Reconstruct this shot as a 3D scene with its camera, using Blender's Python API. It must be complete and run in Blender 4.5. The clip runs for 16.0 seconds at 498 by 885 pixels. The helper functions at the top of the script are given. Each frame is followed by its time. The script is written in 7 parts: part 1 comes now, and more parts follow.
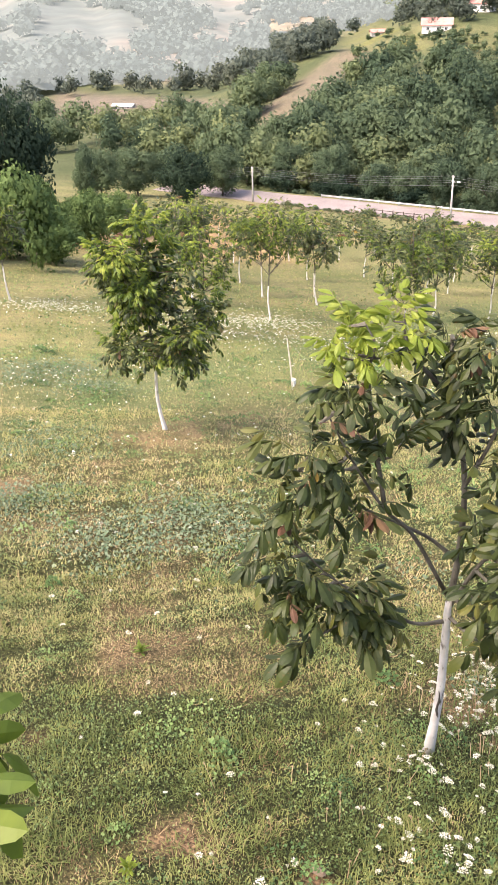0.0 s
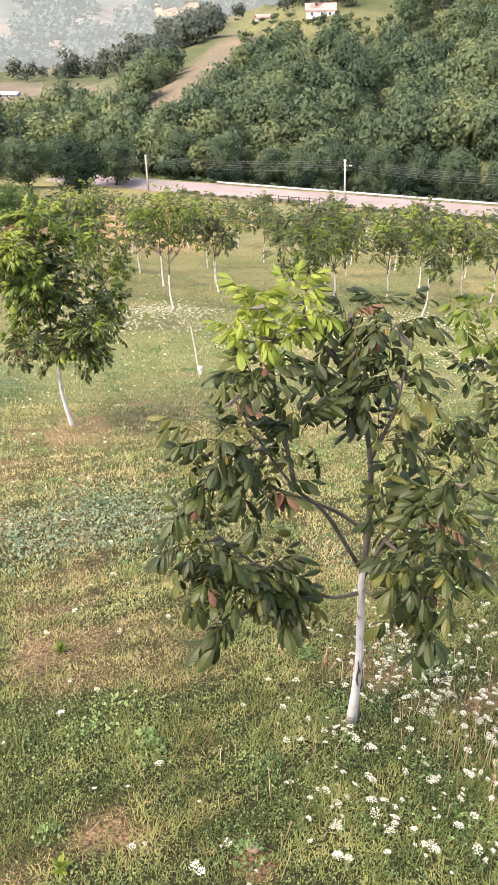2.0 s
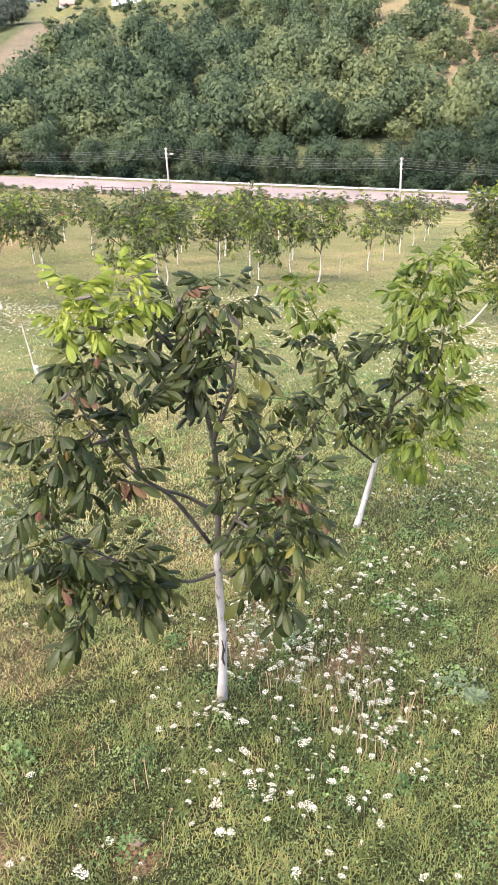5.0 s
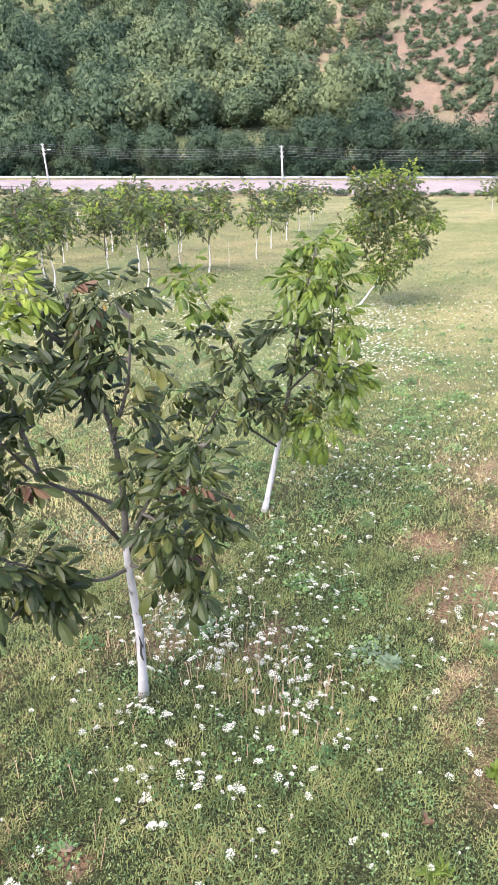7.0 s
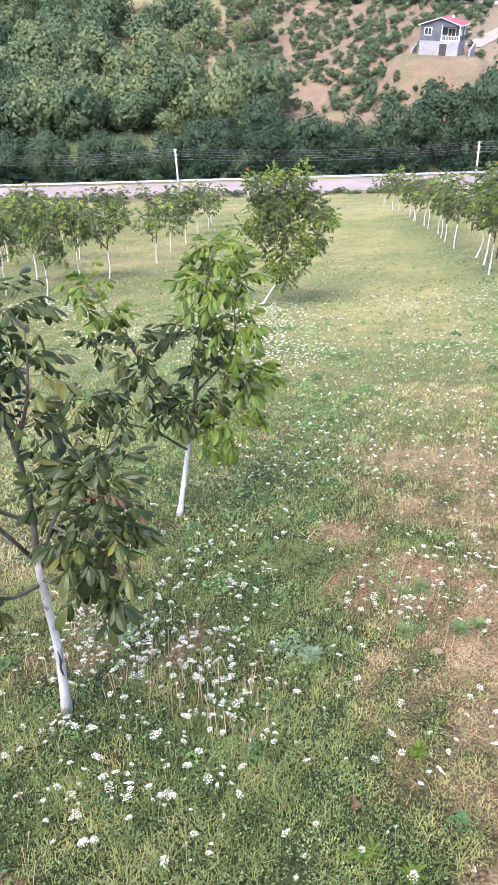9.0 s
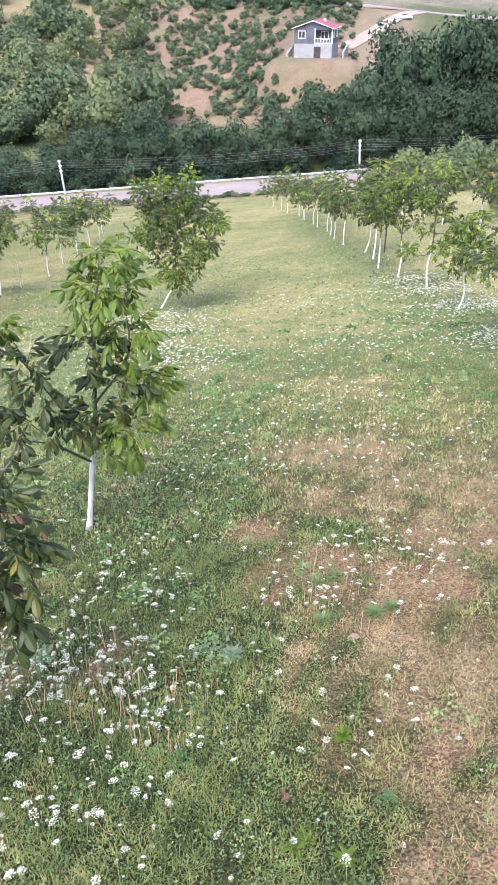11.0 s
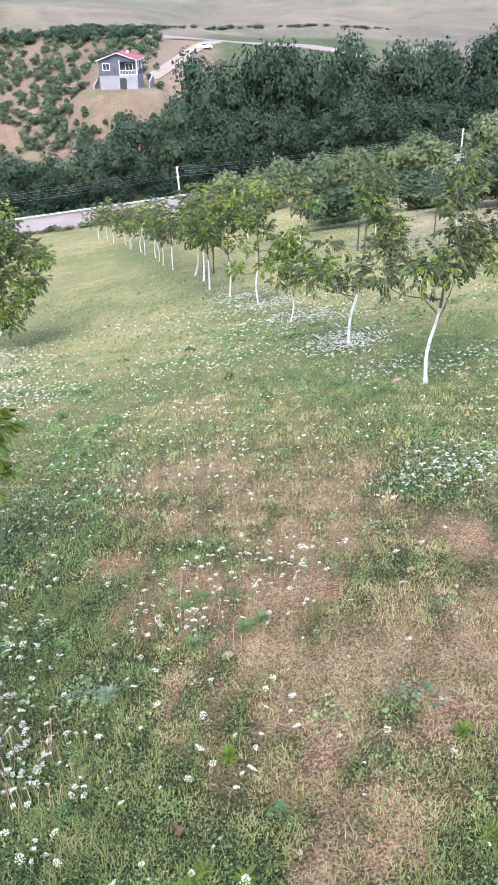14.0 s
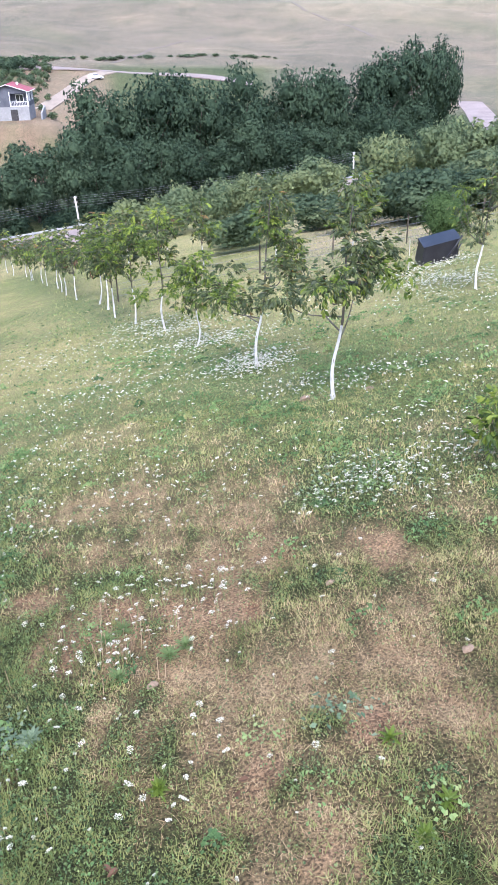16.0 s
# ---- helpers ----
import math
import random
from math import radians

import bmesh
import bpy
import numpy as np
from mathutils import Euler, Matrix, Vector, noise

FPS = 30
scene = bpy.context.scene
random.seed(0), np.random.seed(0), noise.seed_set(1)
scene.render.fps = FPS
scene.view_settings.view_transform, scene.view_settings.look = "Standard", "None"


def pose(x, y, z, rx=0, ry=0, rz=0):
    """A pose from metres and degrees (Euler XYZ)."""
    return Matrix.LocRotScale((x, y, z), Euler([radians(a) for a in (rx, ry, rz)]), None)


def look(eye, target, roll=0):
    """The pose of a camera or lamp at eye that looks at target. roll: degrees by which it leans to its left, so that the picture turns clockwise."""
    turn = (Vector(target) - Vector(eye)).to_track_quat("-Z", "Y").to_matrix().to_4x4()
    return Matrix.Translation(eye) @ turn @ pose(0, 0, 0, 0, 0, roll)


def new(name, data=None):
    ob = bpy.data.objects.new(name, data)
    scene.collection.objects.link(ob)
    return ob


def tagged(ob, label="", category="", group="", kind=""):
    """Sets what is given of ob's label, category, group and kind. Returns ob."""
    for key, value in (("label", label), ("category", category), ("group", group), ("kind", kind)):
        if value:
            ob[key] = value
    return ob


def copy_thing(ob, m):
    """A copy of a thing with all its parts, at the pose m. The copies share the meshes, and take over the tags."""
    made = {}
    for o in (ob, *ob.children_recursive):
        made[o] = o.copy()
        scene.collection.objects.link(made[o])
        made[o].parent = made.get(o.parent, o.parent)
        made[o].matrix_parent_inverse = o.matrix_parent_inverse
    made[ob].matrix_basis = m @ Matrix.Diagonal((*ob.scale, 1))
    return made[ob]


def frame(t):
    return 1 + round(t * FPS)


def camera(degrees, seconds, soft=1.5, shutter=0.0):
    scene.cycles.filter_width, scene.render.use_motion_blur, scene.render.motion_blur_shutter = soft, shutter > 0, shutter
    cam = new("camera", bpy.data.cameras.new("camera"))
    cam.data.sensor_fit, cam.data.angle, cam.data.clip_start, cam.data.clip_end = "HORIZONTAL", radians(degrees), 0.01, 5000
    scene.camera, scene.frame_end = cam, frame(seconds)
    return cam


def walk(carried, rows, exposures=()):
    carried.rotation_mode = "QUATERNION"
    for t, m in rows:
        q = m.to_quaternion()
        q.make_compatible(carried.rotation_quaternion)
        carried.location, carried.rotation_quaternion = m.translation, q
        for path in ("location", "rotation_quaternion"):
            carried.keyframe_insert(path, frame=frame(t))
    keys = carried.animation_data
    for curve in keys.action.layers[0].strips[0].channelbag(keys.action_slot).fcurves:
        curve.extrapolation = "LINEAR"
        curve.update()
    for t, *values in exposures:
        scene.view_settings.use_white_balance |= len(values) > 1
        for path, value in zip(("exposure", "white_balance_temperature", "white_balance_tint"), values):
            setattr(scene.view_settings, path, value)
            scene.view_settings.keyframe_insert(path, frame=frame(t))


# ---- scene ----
# ---------------------------------------------------------------- camera
cam = camera(35.35, 16.0, soft=1.1)


def held(x, y, z, yaw, pitch, roll):
    """A hand-held pose: turned by yaw to the left, pitched up, leaning by roll."""
    return pose(x, y, z, 90 + pitch, 0, yaw) @ pose(0, 0, 0, 0, 0, roll)


ROWS = [
    (0, -0.081, 0.022, 3.011, 26.50, -30.16, -1.33),
    (0.5, -0.078, 0.023, 3.007, 24.50, -30.38, -1.13),
    (1, -0.075, 0.013, 3.006, 22.75, -30.57, -0.98),
    (1.5, -0.070, 0.013, 3.006, 20.93, -30.84, -0.94),
    (2, -0.064, 0.012, 3.003, 18.96, -31.13, -0.99),
    (2.5, -0.055, 0.018, 3.000, 17.12, -31.35, -1.00),
    (3, -0.047, 0.017, 3.000, 15.01, -31.52, -0.84),
    (3.5, -0.037, 0.008, 3.001, 12.78, -31.61, -0.62),
    (4, -0.034, 0.008, 2.997, 10.51, -31.66, -0.27),
    (6.5, -0.018, -0.013, 2.986, -0.23, -32.44, -0.09),
    (7, -0.015, -0.021, 2.987, -2.23, -32.53, -0.08),
    (7.5, -0.011, -0.027, 2.986, -4.15, -32.53, -0.02),
    (8, -0.001, -0.035, 2.991, -6.00, -32.49, 0.04),
    (8.5, 0.005, -0.035, 2.991, -7.89, -32.43, 0.15),
    (11, 0.066, -0.052, 2.964, -17.45, -32.01, -0.60),
    (11.5, 0.084, -0.049, 2.951, -19.61, -32.01, -0.80),
    (12, 0.090, -0.034, 2.941, -21.82, -31.99, -0.76),
    (12.5, 0.081, -0.035, 2.947, -24.03, -31.87, -0.64),
    (13, 0.085, -0.038, 2.944, -26.00, -31.55, -0.77),
    (13.5, 0.102, -0.047, 2.941, -27.91, -31.02, -1.17),
    (14, 0.109, -0.063, 2.947, -29.89, -30.40, -1.51),
    (14.5, 0.115, -0.078, 2.950, -31.96, -29.80, -1.73),
    (15, 0.122, -0.083, 2.948, -33.97, -29.31, -1.86),
    (15.5, 0.133, -0.087, 2.941, -35.69, -28.99, -1.91),
    (16, 0.133, -0.085, 2.942, -37.02, -28.84, -1.72)
]
walk(cam, [(t, held(*p)) for t, *p in ROWS],
     [(0, 1.67, 7020, 18), (4.2, 1.69, 6850, 18.5), (6.3, 1.71, 6100, 18.5), (11, 1.56, 5720, 16), (16, 1.43, 5450, 16)])

# ---------------------------------------------------------------- light
SUN_ELEVATION, SUN_AZIMUTH = 52.0, 215.0          # hazy bright day, the sun behind the camera
world = bpy.data.worlds.new("hazy_sky")
scene.world = world
world.use_nodes = True
wn = world.node_tree.nodes
sky = wn.new("ShaderNodeTexSky")
sky.sky_type, sky.sun_disc = "NISHITA", False
sky.sun_elevation, sky.sun_rotation = radians(SUN_ELEVATION), radians(SUN_AZIMUTH)
sky.air_density, sky.dust_density, sky.ozone_density = 1.0, 4.0, 1.0
wn["Background"].inputs["Strength"].default_value = 0.15
world.node_tree.links.new(sky.outputs["Color"], wn["Background"].inputs["Color"])
sun = new("sun", bpy.data.lights.new("sun", "SUN"))
sun.data.energy, sun.data.angle, sun.data.color = 1.5, radians(40), (1.0, 0.93, 0.82)
a = radians(SUN_AZIMUTH)
sun.matrix_world = look((60 * math.sin(a), 60 * math.cos(a), 60 * math.tan(radians(SUN_ELEVATION))), (0, 0, 0))


# ---------------------------------------------------------------- materials
def blank(name, rough=0.8, metal=0.0, spec=0.4):
    m = bpy.data.materials.new(name)
    m.use_nodes = True
    nt = m.node_tree
    b = nt.nodes["Principled BSDF"]
    b.inputs["Roughness"].default_value, b.inputs["Metallic"].default_value = rough, metal
    b.inputs["Specular IOR Level"].default_value = spec
    return m, nt, b


def noise_node(nt, scale, detail=4.0, world_space=False):
    n = nt.nodes.new("ShaderNodeTexNoise")
    n.inputs["Scale"].default_value, n.inputs["Detail"].default_value = scale, detail
    if world_space:
        g = nt.nodes.new("ShaderNodeNewGeometry")
        nt.links.new(g.outputs["Position"], n.inputs["Vector"])
    else:
        g = nt.nodes.new("ShaderNodeTexCoord")
        nt.links.new(g.outputs["Object"], n.inputs["Vector"])
    return n


def ramp(nt, fac, stops):
    r = nt.nodes.new("ShaderNodeValToRGB")
    nt.links.new(fac, r.inputs["Fac"])
    el = r.color_ramp.elements
    while len(el) < len(stops):
        el.new(0.5)
    for e, (p, c) in zip(el, stops):
        e.position, e.color = p, (*c, 1)
    return r.outputs["Color"]


def mixed(nt, fac, a, b, how="MIX"):
    n = nt.nodes.new("ShaderNodeMix")
    n.data_type, n.blend_type = "RGBA", how
    for sock, v in ((n.inputs["Factor"], fac), (n.inputs["A"], a), (n.inputs["B"], b)):
        if isinstance(v, (int, float)):
            sock.default_value = v
        elif isinstance(v, tuple):
            sock.default_value = (*v, 1)
        else:
            nt.links.new(v, sock)
    return n.outputs["Result"]


def bumped(nt, b, height, strength, distance=0.01):
    n = nt.nodes.new("ShaderNodeBump")
    n.inputs["Strength"].default_value, n.inputs["Distance"].default_value = strength, distance
    nt.links.new(height, n.inputs["Height"])
    nt.links.new(n.outputs["Normal"], b.inputs["Normal"])


def plain(name, c1, c2, scale=6.0, fine=60.0, rough=0.8, metal=0.0, bump=0.2, spec=0.4):
    """Two-scale worn surface: blotches between two colours, finer grain on top."""
    m, nt, b = blank(name, rough, metal, spec)
    big, small = noise_node(nt, scale), noise_node(nt, fine, 6)
    col = ramp(nt, big.outputs["Fac"], [(0.3, c1), (0.7, c2)])
    grain = ramp(nt, small.outputs["Fac"], [(0.25, (0.72, 0.72, 0.72)), (0.75, (1.15, 1.15, 1.15))])
    nt.links.new(mixed(nt, 0.8, col, grain, "MULTIPLY"), b.inputs["Base Color"])
    bumped(nt, b, small.outputs["Fac"], bump)
    return m


def foliage(name, stops, rough=0.5, through_light=0.3, per="island", spec=0.4, blotch=0.0, vary=0.3):
    """Leaf colour chosen leaf by leaf from the stops; a share of light passes through."""
    m, nt, b = blank(name, rough, 0.0, spec)
    if per == "object":
        fac = nt.nodes.new("ShaderNodeObjectInfo").outputs["Random"]
    elif per == "tint":
        at = nt.nodes.new("ShaderNodeAttribute")
        at.attribute_name = "tint"
        isl = nt.nodes.new("ShaderNodeNewGeometry").outputs["Random Per Island"]
        mm = nt.nodes.new("ShaderNodeMath")
        mm.operation = "MULTIPLY_ADD"
        mm.inputs[1].default_value = vary
        nt.links.new(isl, mm.inputs[0])
        nt.links.new(at.outputs["Fac"], mm.inputs[2])
        fac = mm.outputs[0]
    else:
        fac = nt.nodes.new("ShaderNodeNewGeometry").outputs["Random Per Island"]
    col = ramp(nt, fac, stops)
    n = noise_node(nt, 14.0, 3, True)
    col = mixed(nt, 0.7, col, ramp(nt, n.outputs["Fac"], [(0.3, (0.75, 0.78, 0.7)), (0.7, (1.2, 1.15, 1.1))]), "MULTIPLY")
    if blotch:
        n2 = noise_node(nt, 30.0, 2, True)
        col = mixed(nt, ramp(nt, n2.outputs["Fac"], [(0.66, (0, 0, 0)), (0.72, (blotch, blotch, blotch))]), col, (0.16, 0.07, 0.02))
    nt.links.new(col, b.inputs["Base Color"])
    t = nt.nodes.new("ShaderNodeBsdfTranslucent")
    nt.links.new(col, t.inputs["Color"])
    mx = nt.nodes.new("ShaderNodeMixShader")
    mx.inputs["Fac"].default_value = through_light
    nt.links.new(b.outputs["BSDF"], mx.inputs[1])
    nt.links.new(t.outputs["BSDF"], mx.inputs[2])
    nt.links.new(mx.outputs["Shader"], nt.nodes["Material Output"].inputs["Surface"])
    return m


def land_material():
    """Ground: land-cover colour from the mesh, broken up by soil, straw and moss at several scales."""
    m, nt, b = blank("meadow_soil", 0.95, 0, 0.15)
    at = nt.nodes.new("ShaderNodeAttribute")
    at.attribute_name = "cover"
    n1, n2, n3 = noise_node(nt, 0.35, 5, True), noise_node(nt, 2.3, 6, True), noise_node(nt, 58.0, 8, True)
    col = mixed(nt, 0.55, at.outputs["Color"], ramp(nt, n1.outputs["Fac"], [(0.3, (0.72, 0.80, 0.70)), (0.7, (1.25, 1.17, 1.15))]), "MULTIPLY")
    col = mixed(nt, 0.7, col, ramp(nt, n2.outputs["Fac"], [(0.3, (0.70, 0.78, 0.66)), (0.55, (1.0, 1.0, 1.0)), (0.75, (1.3, 1.15, 1.1))]), "MULTIPLY")
    col = mixed(nt, 0.8, col, ramp(nt, n3.outputs["Fac"], [(0.36, (0.22, 0.23, 0.20)), (0.5, (0.95, 0.95, 0.92)), (0.64, (1.9, 1.83, 1.68))]), "MULTIPLY")
    n0 = noise_node(nt, 0.045, 5, True)
    col = mixed(nt, 0.42, col, ramp(nt, n0.outputs["Fac"], [(0.35, (0.66, 0.72, 0.66)), (0.65, (1.22, 1.16, 1.12))]), "MULTIPLY")
    nt.links.new(col, b.inputs["Base Color"])
    bumped(nt, b, n3.outputs["Fac"], 0.5, 0.02)
    return m


def trunk_paint():
    """Lime wash on bark: chalky white, streaked, with bare cracks."""
    m, nt, b = blank("lime_wash", 0.9, 0, 0.2)
    g = nt.nodes.new("ShaderNodeTexCoord")
    mp = nt.nodes.new("ShaderNodeMapping")
    mp.inputs["Scale"].default_value = (34, 34, 7)
    nt.links.new(g.outputs["Object"], mp.inputs["Vector"])
    n = nt.nodes.new("ShaderNodeTexNoise")
    n.inputs["Scale"].default_value, n.inputs["Detail"].default_value = 1.0, 6
    nt.links.new(mp.outputs["Vector"], n.inputs["Vector"])
    big = noise_node(nt, 7.0, 3)
    col = ramp(nt, big.outputs["Fac"], [(0.3, (0.50, 0.485, 0.465)), (0.7, (0.72, 0.70, 0.675))])
    crack = ramp(nt, n.outputs["Fac"], [(0.30, (0.22, 0.18, 0.15)), (0.40, (1, 1, 1))])
    nt.links.new(mixed(nt, 0.9, col, crack, "MULTIPLY"), b.inputs["Base Color"])
    bumped(nt, b, n.outputs["Fac"], 0.5, 0.01)
    return m


MAT = dict(
    land=land_material(),
    wash=trunk_paint(),
    bark=plain("walnut_bark", (0.065, 0.058, 0.044), (0.165, 0.150, 0.120), 9, 70, 0.9, bump=0.6),
    bark_dark=plain("wood_bark", (0.05, 0.04, 0.03), (0.12, 0.10, 0.08), 2, 20, 0.95, bump=0.5),
    leaf=foliage("walnut_leaf", [(0.0, (0.024, 0.036, 0.011)), (0.5, (0.039, 0.057, 0.016)), (0.85, (0.066, 0.085, 0.022)), (1.0, (0.125, 0.125, 0.030))], 0.45, 0.2, "object", 0.3, 0.4),
    leaf_rest=foliage("walnut_leaf_inner", [(0.0, (0.024, 0.036, 0.011)), (0.5, (0.039, 0.057, 0.016)), (0.85, (0.066, 0.085, 0.022)), (1.0, (0.125, 0.125, 0.030))], 0.45, 0.2, "island", 0.3, 0.4),
    leaf_mid=foliage("walnut_leaf_mixed", [(0.0, (0.036, 0.052, 0.019)), (0.5, (0.062, 0.086, 0.028)), (0.85, (0.105, 0.135, 0.038)), (1.0, (0.16, 0.13, 0.05))], 0.45, 0.25),
    leaf_new=foliage("walnut_leaf_young", [(0.0, (0.14, 0.21, 0.026)), (0.6, (0.225, 0.295, 0.040)), (1.0, (0.33, 0.375, 0.062))], 0.5, 0.4),
    leaf_green=foliage("walnut_leaf_bright", [(0.0, (0.036, 0.070, 0.012)), (0.5, (0.102, 0.158, 0.020)), (1.0, (0.21, 0.265, 0.036))], 0.5, 0.36),
    leaf_dead=foliage("walnut_leaf_dry", [(0.0, (0.045, 0.024, 0.015)), (0.5, (0.095, 0.045, 0.026)), (0.8, (0.14, 0.085, 0.042)), (1.0, (0.33, 0.23, 0.04))], 0.7, 0.15),
    nut=plain("green_husk", (0.065, 0.098, 0.034), (0.105, 0.145, 0.050), 30, 200, 0.5, bump=0.1),
    grass=foliage("grass_blade", [(0.0, (0.028, 0.046, 0.014)), (0.35, (0.150, 0.186, 0.060)), (0.7, (0.275, 0.30, 0.108)), (1.0, (0.43, 0.405, 0.19))], 0.7, 0.3, "tint", 0.25),
    straw=foliage("dry_straw", [(0.0, (0.085, 0.050, 0.030)), (0.3, (0.24, 0.158, 0.092)), (0.7, (0.46, 0.345, 0.205)), (1.0, (0.56, 0.44, 0.28))], 0.8, 0.2, "tint", 0.2),
    weed=foliage("weed_leaf", [(0.0, (0.046, 0.082, 0.030)), (0.5, (0.128, 0.196, 0.066)), (1.0, (0.235, 0.30, 0.115))], 0.55, 0.3),
    weed_tint=foliage("weed_mound_leaf", [(0.0, (0.030, 0.064, 0.026)), (0.4, (0.112, 0.205, 0.072)), (0.7, (0.20, 0.315, 0.108)), (1.0, (0.31, 0.38, 0.165))], 0.6, 0.3, "tint", 0.3),
    weed_grey=foliage("grey_weed_leaf", [(0.0, (0.080, 0.132, 0.072)), (0.5, (0.145, 0.205, 0.122)), (1.0, (0.24, 0.29, 0.185))], 0.7, 0.2),
    petal=foliage("white_petal", [(0.0, (0.46, 0.45, 0.34)), (0.5, (0.64, 0.63, 0.55)), (1.0, (0.74, 0.74, 0.68))], 0.8, 0.25),
    seed=foliage("brown_seed_head", [(0.0, (0.30, 0.20, 0.13)), (1.0, (0.50, 0.38, 0.26))], 0.8, 0.2),
    woods=foliage("woodland_leaf", [(0.0, (0.028, 0.051, 0.036)), (0.3, (0.086, 0.130, 0.082)), (0.65, (0.144, 0.194, 0.110)), (1.0, (0.225, 0.265, 0.132))], 0.95, 0.45, "tint", 0.1, vary=0.18),
    hedge=foliage("hedge_leaf", [(0.0, (0.055, 0.095, 0.040)), (0.5, (0.12, 0.185, 0.070)), (1.0, (0.22, 0.30, 0.11))], 0.9, 0.4, "tint", 0.1),
    # leaf greens lightened and flattened, so that distance haze sits in the colour
    haze_tint_leaf=foliage("haze_tint_upper_woodland_leaf", [(0.0, (0.092, 0.118, 0.102)), (0.5, (0.122, 0.150, 0.124)), (1.0, (0.165, 0.185, 0.145))], 1.0, 0.45, "tint", 0.0, vary=0.15),
    # grey leaf of the farthest trees; misty_hills() adds a glow for mist
    mist_glow_leaf=plain("mist_glow_leaf", (0.05, 0.065, 0.06), (0.07, 0.085, 0.078), 0.02, 0.2, 1.0, bump=0.0, spec=0.0),
    road=plain("pale_road", (0.235, 0.195, 0.182), (0.315, 0.262, 0.243), 0.25, 4, 0.95, bump=0.2),
    land_track=plain("sandy_track", (0.28, 0.23, 0.18), (0.36, 0.30, 0.24), 0.25, 4, 0.95, bump=0.2),
    path_soil=plain("field_path_soil", (0.15, 0.125, 0.10), (0.19, 0.16, 0.125), 0.25, 4, 0.95, bump=0.2),
    concrete=plain("concrete", (0.34, 0.33, 0.31), (0.50, 0.49, 0.47), 1.2, 18, 0.9),
    zinc=plain("galvanised_steel", (0.26, 0.27, 0.28), (0.38, 0.39, 0.40), 1.5, 20, 0.55, 0.3),
    cable=plain("weathered_cable", (0.16, 0.17, 0.18), (0.26, 0.27, 0.28), 2, 20, 0.6),
    insulator=plain("porcelain", (0.30, 0.29, 0.27), (0.42, 0.41, 0.39), 4, 30, 0.3),
    white=plain("white_paint", (0.70, 0.70, 0.69), (0.82, 0.82, 0.81), 1.2, 12, 0.7, bump=0.05),
    slate=plain("slate_blue_cladding", (0.075, 0.080, 0.10), (0.12, 0.125, 0.15), 0.8, 9, 0.7),
    render_grey=plain("pale_plaster", (0.24, 0.24, 0.245), (0.33, 0.33, 0.335), 0.7, 9, 0.9),
    roof=plain("red_roof", (0.25, 0.058, 0.072), (0.35, 0.10, 0.115), 0.8, 8, 0.7),
    roof_pale=plain("pink_tiles", (0.50, 0.22, 0.19), (0.62, 0.32, 0.28), 0.8, 8, 0.8),
    glass=plain("window_glass", (0.03, 0.035, 0.04), (0.06, 0.07, 0.08), 1, 5, 0.08, bump=0.0, spec=0.8),
    door=plain("dark_door", (0.03, 0.028, 0.03), (0.06, 0.055, 0.055), 2, 20, 0.6),
    carpaint=plain("white_car_paint", (0.74, 0.75, 0.77), (0.80, 0.81, 0.83), 1, 6, 0.25, bump=0.0, spec=0.6),
    rubber=plain("tyre", (0.02, 0.02, 0.02), (0.04, 0.04, 0.04), 6, 60, 0.9),
    black=plain("black_sheet_steel", (0.012, 0.012, 0.016), (0.03, 0.03, 0.038), 2, 20, 0.38, bump=0.1, spec=0.5),
    stick=plain("pale_stake", (0.48, 0.44, 0.36), (0.66, 0.62, 0.54), 8, 60, 0.9),
    stone=plain("field_stone", (0.22, 0.15, 0.10), (0.34, 0.26, 0.19), 12, 80, 0.9, bump=0.5),
    cloth=plain("white_rag", (0.70, 0.70, 0.68), (0.82, 0.82, 0.80), 20, 90, 0.95),
)


# ---------------------------------------------------------------- mesh helpers
rng = np.random.default_rng(7)


def mesh_of(name, v, f, mats, which=None, smooth=False, tint=None, normals=None):
    """A mesh from an array of corners and an array of triangles."""
    v, f = np.asarray(v, np.float32), np.asarray(f, np.int32)
    me = bpy.data.meshes.new(name)
    me.vertices.add(len(v))
    me.vertices.foreach_set("co", v.ravel())
    me.loops.add(f.size)
    me.loops.foreach_set("vertex_index", f.ravel())
    me.polygons.add(len(f))
    me.polygons.foreach_set("loop_start", np.arange(0, f.size, 3, dtype=np.int32))
    me.polygons.foreach_set("loop_total", np.full(len(f), 3, np.int32))
    for m in mats:
        me.materials.append(m)
    if which is not None:
        me.polygons.foreach_set("material_index", np.asarray(which, np.int32))
    me.polygons.foreach_set("use_smooth", np.full(len(f), smooth))
    if tint is not None:
        me.attributes.new("tint", "FLOAT", "POINT").data.foreach_set("value", np.asarray(tint, np.float32))
    me.update()
    me.validate()
    if normals is not None:
        me.normals_split_custom_set_from_vertices(np.asarray(normals, np.float32))
    return me


def joined(pieces):
    """Several (corners, triangles) as one."""
    vs, fs, n = [], [], 0
    for v, f in pieces:
        vs.append(np.asarray(v, float))
        fs.append(np.asarray(f, int) + n)
        n += len(v)
    return np.concatenate(vs), np.concatenate(fs)


def spread(v, f, mats4):
    """One shape at many 4x4 poses."""
    v4 = np.c_[v, np.ones(len(v))]
    out = np.einsum("nij,vj->nvi", np.asarray(mats4)[:, :3, :], v4)
    faces = f[None] + (np.arange(len(mats4)) * len(v))[:, None, None]
    return out.reshape(-1, 3), faces.reshape(-1, 3)


